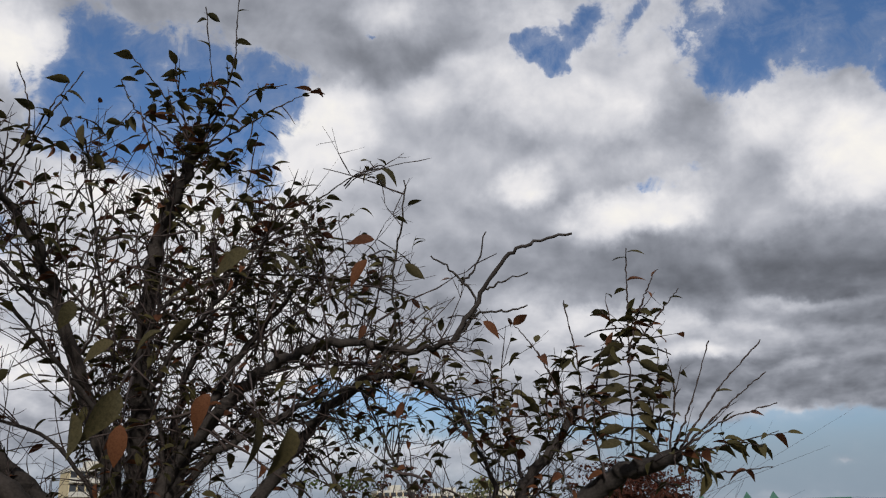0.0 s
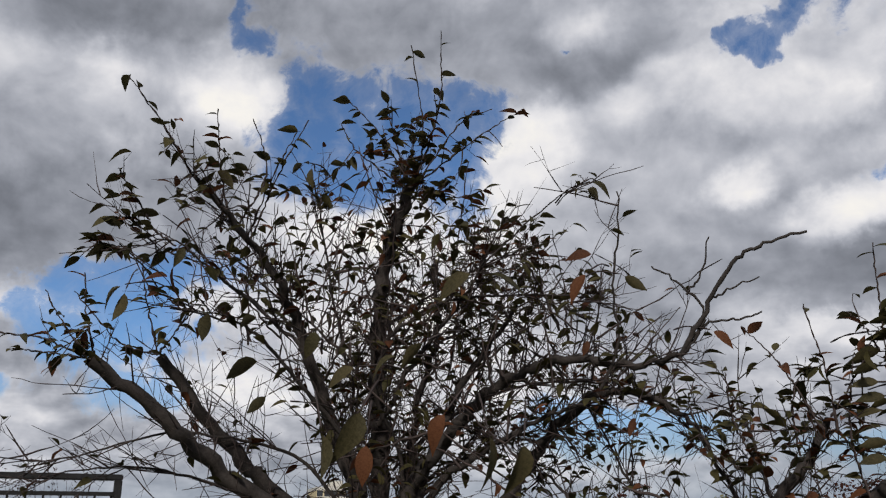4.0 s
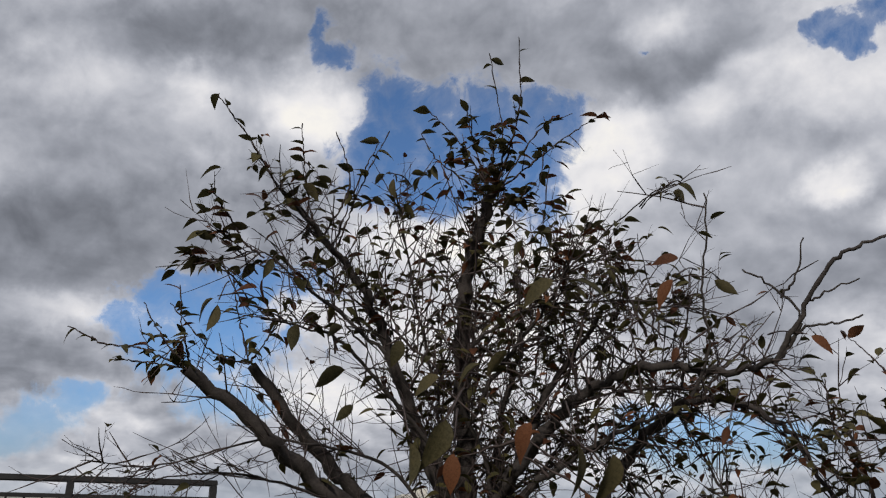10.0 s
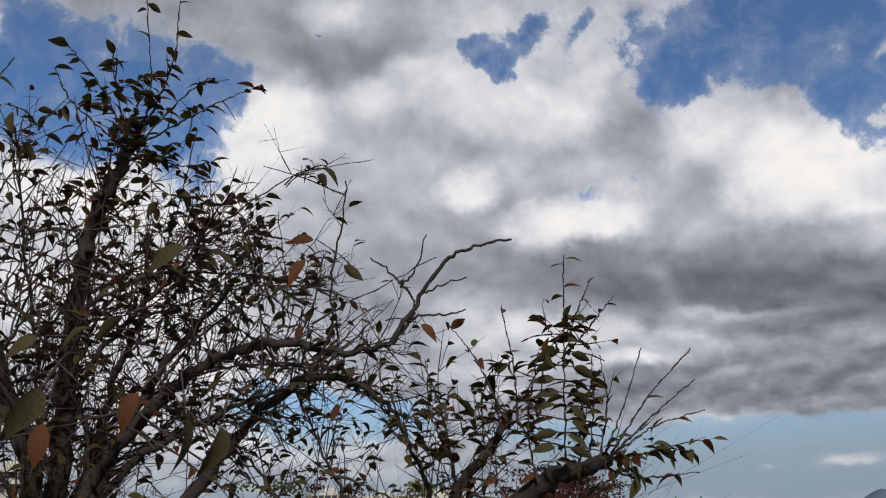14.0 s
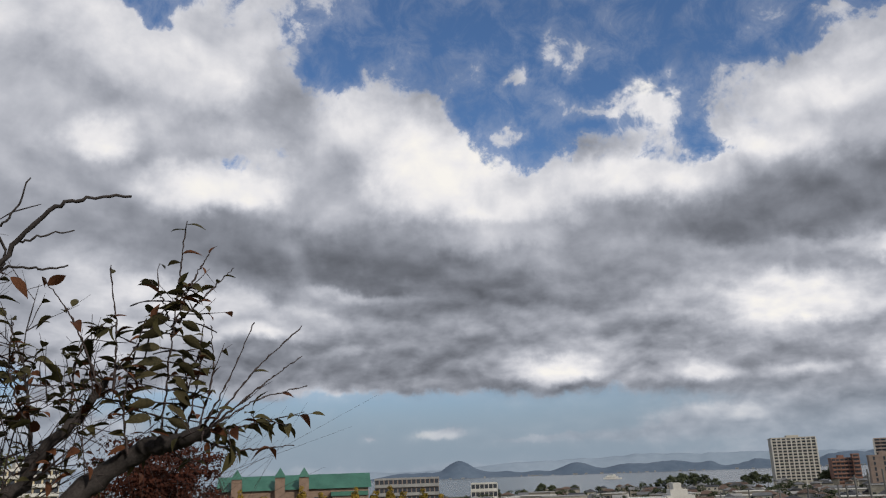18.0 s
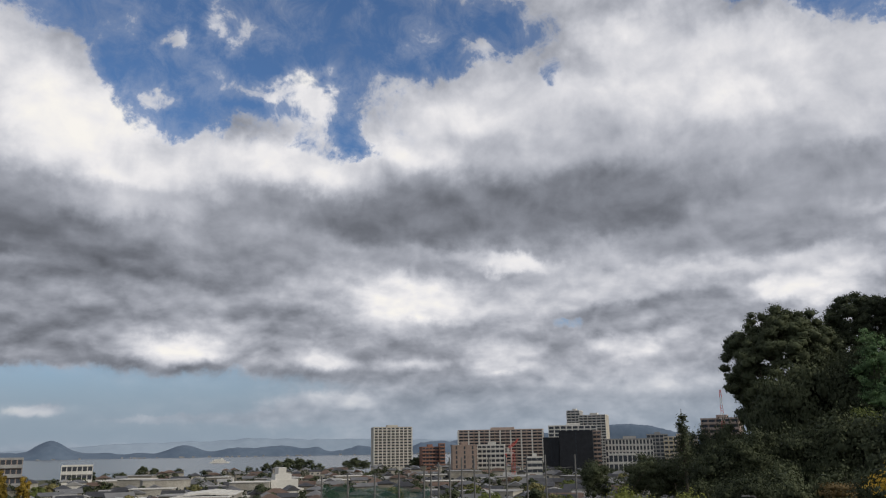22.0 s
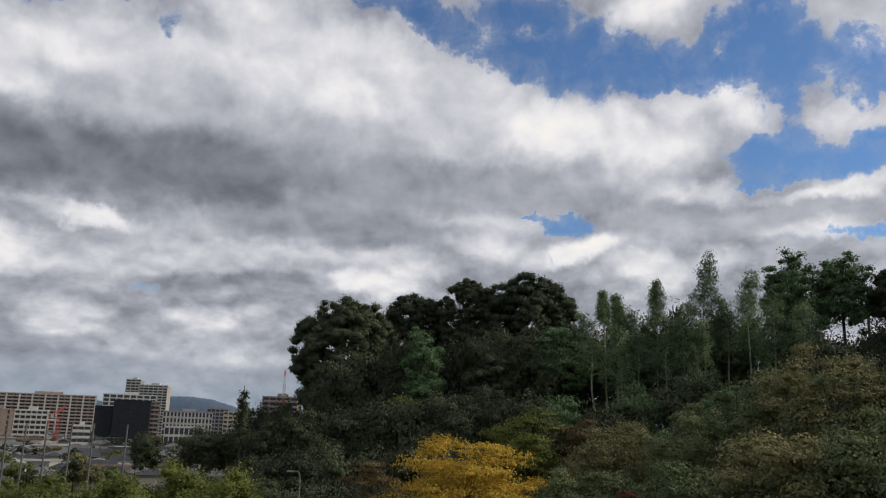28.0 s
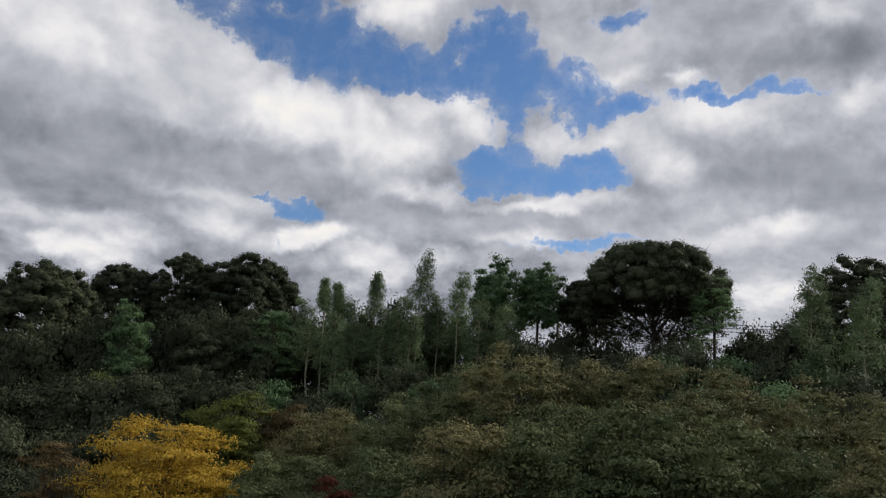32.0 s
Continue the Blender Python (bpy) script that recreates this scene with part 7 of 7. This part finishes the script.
shoot(((-34.6, 11.6, 3.80), (-35.7, 15.1, 3.80), (-36.3, 17.9, 3.80)), 0.0050, 0.75)
shoot(((-34.6, 11.7, 3.80), (-33.1, 14.0, 3.80), (-31.5, 15.7, 3.80)), 0.0050, 0.75)
shoot(((-38.6, 11.1, 3.50), (-41.0, 11.3, 3.50), (-43.1, 11.4, 3.50)), 0.0050, 0.75)
shoot(((-37.5, 18.2, 3.40), (-38.8, 18.5, 3.40), (-40.1, 18.9, 3.40)), 0.0050, 0.75)
shoot(((-36.0, 20.3, 3.40), (-37.9, 22.6, 3.40), (-38.4, 23.4, 3.40)), 0.0050, 0.75)
shoot(((-34.2, 18.8, 3.40), (-36.8, 20.3, 3.40), (-38.9, 20.1, 3.40)), 0.0050, 0.75)
# the lower limbs


def tangle(count, a0, a1, e0, e1, near, far):
    """Long thin grey twigs that cross one another in the heart of the crown."""
    g = cherry.rng
    for _ in range(count):
        a, e, dist = g.uniform(a0, a1), g.uniform(e0, e1), g.uniform(near, far)
        lean, reach = g.normal(0, 48), g.uniform(4.0, 11.0)
        ends = [(a + reach * f * math.sin(radians(lean)), e + reach * f * math.cos(radians(lean)), dist + f * g.normal(0, 0.12)) for f in (0.0, 0.5, 1.0)]
        path = smooth_path(polar(ends), 7)
        cherry.twig(path + g.normal(0, 0.004, path.shape), g.uniform(0.003, 0.0055), 0.0016, 0.1, 5)
    cherry.flush("twig_spray", cherry.ob)


tangle(85, -24.0, -3.0, 3.0, 14.0, 3.4, 4.4)
tangle(45, -30.0, -14.0, 10.0, 19.0, 3.5, 4.2)
bough_leaf(-11.8, 4.5, 2.70, 0.182, -80, 0)
bough_leaf(-10.0, 4.1, 2.70, 0.163, -95, 0)
bough_leaf(-29.4, 10.9, 3.00, 0.159, 205, 0)
bough_leaf(-28.0, 8.5, 3.10, 0.092, 220, 0)
bough_leaf(-26.5, 8.7, 3.10, 0.070, 190, 0)
bough_leaf(-31.8, 13.4, 3.00, 0.110, 250, 0)
bough_leaf(-29.1, 14.1, 3.10, 0.092, 200, 0)
bough_leaf(-34.2, 16.1, 3.10, 0.132, 265, 1)
bough_leaf(-33.8, 18.0, 3.10, 0.088, 250, 0)
bough_leaf(-14.7, 16.9, 3.20, 0.177, 200, 0)
bough_leaf(-10.0, 16.9, 3.20, 0.177, -20, 0)
bough_leaf(-5.6, 16.2, 3.30, 0.145, 235, 1)
bough_leaf(-5.3, 18.6, 3.30, 0.108, 180, 1)
bough_leaf(-1.3, 16.2, 3.30, 0.108, -35, 0)
bough_leaf(-2.6, 6.7, 3.30, 0.079, 250, 1)
bough_leaf(-38.1, 15.2, 3.10, 0.101, 215, 0)
bough_leaf(-37.2, 14.3, 3.10, 0.114, 260, 0)
bough_leaf(-35.4, 15.5, 3.10, 0.048, 180, 1)
bough_leaf(-35.2, 16.8, 3.10, 0.083, 175, 1)
bough_leaf(-21.2, 25.2, 3.60, 0.092, 260, 1)
bough_leaf(-25.1, 24.1, 3.60, 0.112, 265, 0)
bough_leaf(-26.2, 24.7, 3.60, 0.087, 225, 0)
bough_leaf(-30.9, 23.6, 3.40, 0.111, -30, 0)
bough_leaf(-36.4, 20.8, 3.40, 0.106, 175, 0)
bough_leaf(-38.5, 20.0, 3.40, 0.096, 180, 0)
bough_leaf(-39.0, 18.9, 3.40, 0.106, 170, 1)
bough_leaf(-39.4, 18.0, 3.40, 0.111, 195, 0)
bough_leaf(-14.4, 15.1, 3.40, 0.072, 270, 1)
bough_leaf(-5.2, 12.1, 3.40, 0.072, 250, 1)
bough_leaf(-1.3, 14.0, 3.40, 0.063, -45, 1)
bough_leaf(-3.0, 23.1, 3.50, 0.094, -25, 0)
bough_leaf(-3.5, 22.6, 3.50, 0.104, -40, 0)
bough_leaf(-5.1, 22.8, 3.50, 0.055, 240, 0)
bough_leaf(-21.5, 6.4, 2.60, 0.166, 250, 0)
bough_leaf(-23.1, 5.0, 2.60, 0.147, 280, 0)
bough_leaf(-17.6, 11.9, 2.90, 0.123, 220, 0)
bough_leaf(-19.6, 11.5, 2.90, 0.113, 200, 0)
bough_leaf(-22.6, 10.6, 2.90, 0.123, 200, 0)
bough_leaf(-24.4, 12.6, 2.90, 0.103, 255, 0)
bough_leaf(-15.9, 6.7, 2.70, 0.134, 240, 1)
bough_leaf(-20.6, 4.5, 2.60, 0.129, 265, 1)
bough_leaf(-6.9, 15.0, 3.20, 0.091, 200, 0)
bough_leaf(-8.6, 8.4, 3.40, 0.063, 190, 1)
bough_leaf(4.1, 12.2, 3.30, 0.098, -35, 1)
bough_leaf(12.1, 11.0, 3.40, 0.082, 80, 1)
bough_leaf(13.9, 11.4, 3.40, 0.082, -20, 0)
bough_leaf(15.6, 8.2, 3.40, 0.082, -15, 0)
foliage(cherry, 210)

cherry = Tree("cherry_tree", "low cherry tree with cut-back limbs and upright shoots", 5.0, 3.6, 92)
trunk = smooth_path(np.array((np.array(cherry.foot) - np.array((0, 0, 0.1)), np.array(cherry.foot) + np.array((0.02, 0, 0.4)), polar(((4.0, -9.0, 3.65),))[0])), 6)
rods = Rods()
rods.add(trunk - np.array(cherry.foot), np.linspace(0.12, 0.08, len(trunk)), 12)
link_mesh("trunk", rods.mesh("trunk", M_BARK), None, cherry.ob)
limb(((1.5, -9.3, 3.60), (3.2, -2.7, 3.58), (5.7, 1.6, 3.55), (8.2, 4.5, 3.52), (9.6, 6.7, 3.50)), 0.0406, 0.0123, 30, 1)
limb(((2.2, -7.7, 3.60), (7.4, -1.3, 3.52), (11.4, 1.9, 3.45), (13.5, 2.6, 3.38), (15.7, 3.2, 3.30)), 0.0480, 0.0287, 8, 0.3)
limb(((3.1, -4.4, 3.70), (3.8, 0.9, 3.73), (2.4, 4.7, 3.77), (0.5, 7.4, 3.80)), 0.0164, 0.0041, 36, 1)
limb(((5.7, 0.8, 3.60), (5.1, 4.6, 3.60), (4.5, 7.7, 3.60)), 0.0098, 0.0033, 34, 1)
limb(((0.8, -6.1, 3.70), (-0.9, -0.8, 3.77), (-2.8, 2.9, 3.83), (-4.3, 6.3, 3.90)), 0.0164, 0.0033, 36, 1)
limb(((-1.0, -4.3, 3.80), (-5.8, 0.4, 3.87), (-7.4, 3.0, 3.93), (-9.8, 4.9, 4.00)), 0.0148, 0.0033, 36, 1)
shoot(((12.9, 2.5, 3.40), (13.2, 8.0, 3.40), (13.5, 12.7, 3.40), (13.8, 17.0, 3.40)), 0.0050, 1.35)
shoot(((13.3, 10.0, 3.40), (14.4, 13.0, 3.40), (15.5, 15.1, 3.40)), 0.0050, 0.6)
shoot(((13.6, 10.3, 3.40), (15.3, 12.1, 3.40), (17.1, 14.0, 3.40)), 0.0050, 0.6)
shoot(((15.4, 3.2, 3.40), (16.9, 6.3, 3.40), (18.6, 10.4, 3.40)), 0.0050, 0.225)
shoot(((15.7, 3.2, 3.40), (18.6, 7.0, 3.40), (21.8, 10.1, 3.40)), 0.0050, 0.15)
shoot(((15.8, 3.3, 3.40), (19.0, 6.0, 3.40), (21.8, 8.1, 3.40)), 0.0050, 0.15)
shoot(((15.8, 3.3, 3.40), (18.7, 5.1, 3.40), (22.2, 6.1, 3.40)), 0.0050, 0.15)
shoot(((14.4, 2.8, 3.40), (15.0, 6.4, 3.40), (15.2, 10.2, 3.40)), 0.0050, 0.75)
shoot(((13.7, 2.6, 3.40), (14.4, 5.7, 3.40), (13.9, 8.4, 3.40)), 0.0050, 1.8)
shoot(((9.9, 5.9, 3.40), (9.8, 9.8, 3.40), (9.1, 13.8, 3.40)), 0.0050, 0.75)
shoot(((9.1, 6.0, 3.40), (7.1, 10.3, 3.40), (5.2, 12.8, 3.40)), 0.0050, 0.45)
shoot(((13.0, 10.4, 3.40), (12.4, 12.0, 3.40), (11.6, 13.0, 3.40)), 0.0050, 0.3)
shoot(((11.0, 1.8, 3.40), (10.6, 5.9, 3.40), (11.6, 10.5, 3.40)), 0.0050, 1.35)
shoot(((9.6, 6.7, 3.40), (11.3, 8.9, 3.40), (13.2, 11.9, 3.40)), 0.0050, 0.9)
shoot(((15.2, 3.1, 3.40), (16.0, 7.1, 3.40), (15.7, 10.2, 3.40)), 0.0050, 0.3)
shoot(((15.7, 3.2, 3.40), (18.1, 3.5, 3.40), (19.6, 3.8, 3.40), (20.9, 3.5, 3.40)), 0.0050, 1.35)
shoot(((7.5, 4.5, 3.40), (7.7, 8.3, 3.40), (9.5, 10.6, 3.40)), 0.0050, 1.35)
shoot(((5.1, 3.8, 3.40), (3.9, 6.9, 3.40), (3.8, 10.0, 3.40)), 0.0050, 1.2)
shoot(((15.0, 2.9, 3.40), (17.6, 2.0, 3.40), (21.4, 2.2, 3.40)), 0.0050, 0.75)
shoot(((2.4, 4.7, 3.40), (1.3, 7.8, 3.40), (1.8, 9.7, 3.40)), 0.0050, 1.2)
bough_leaf(12.1, 10.4, 3.35, 0.104, 183, 0)
bough_leaf(14.6, 10.0, 3.35, 0.100, -22, 0)
bough_leaf(11.9, 9.5, 3.35, 0.104, 183, 0)
bough_leaf(14.7, 9.0, 3.35, 0.100, -22, 0)
bough_leaf(11.7, 8.6, 3.35, 0.104, 183, 0)
bough_leaf(14.4, 8.1, 3.35, 0.100, -22, 0)
bough_leaf(11.9, 7.7, 3.35, 0.104, 183, 0)
bough_leaf(14.5, 7.2, 3.35, 0.100, -22, 0)
bough_leaf(11.6, 6.8, 3.35, 0.104, 183, 0)
bough_leaf(14.2, 6.3, 3.35, 0.100, -22, 0)
bough_leaf(11.4, 5.9, 3.35, 0.104, 183, 0)
bough_leaf(14.3, 5.4, 3.35, 0.100, -22, 0)
bough_leaf(11.6, 5.0, 3.35, 0.104, 183, 0)
bough_leaf(14.0, 4.6, 3.35, 0.100, -22, 0)
bough_leaf(11.4, 4.1, 3.35, 0.104, 183, 0)
bough_leaf(14.1, 3.7, 3.35, 0.100, -22, 0)
foliage(cherry, 80)
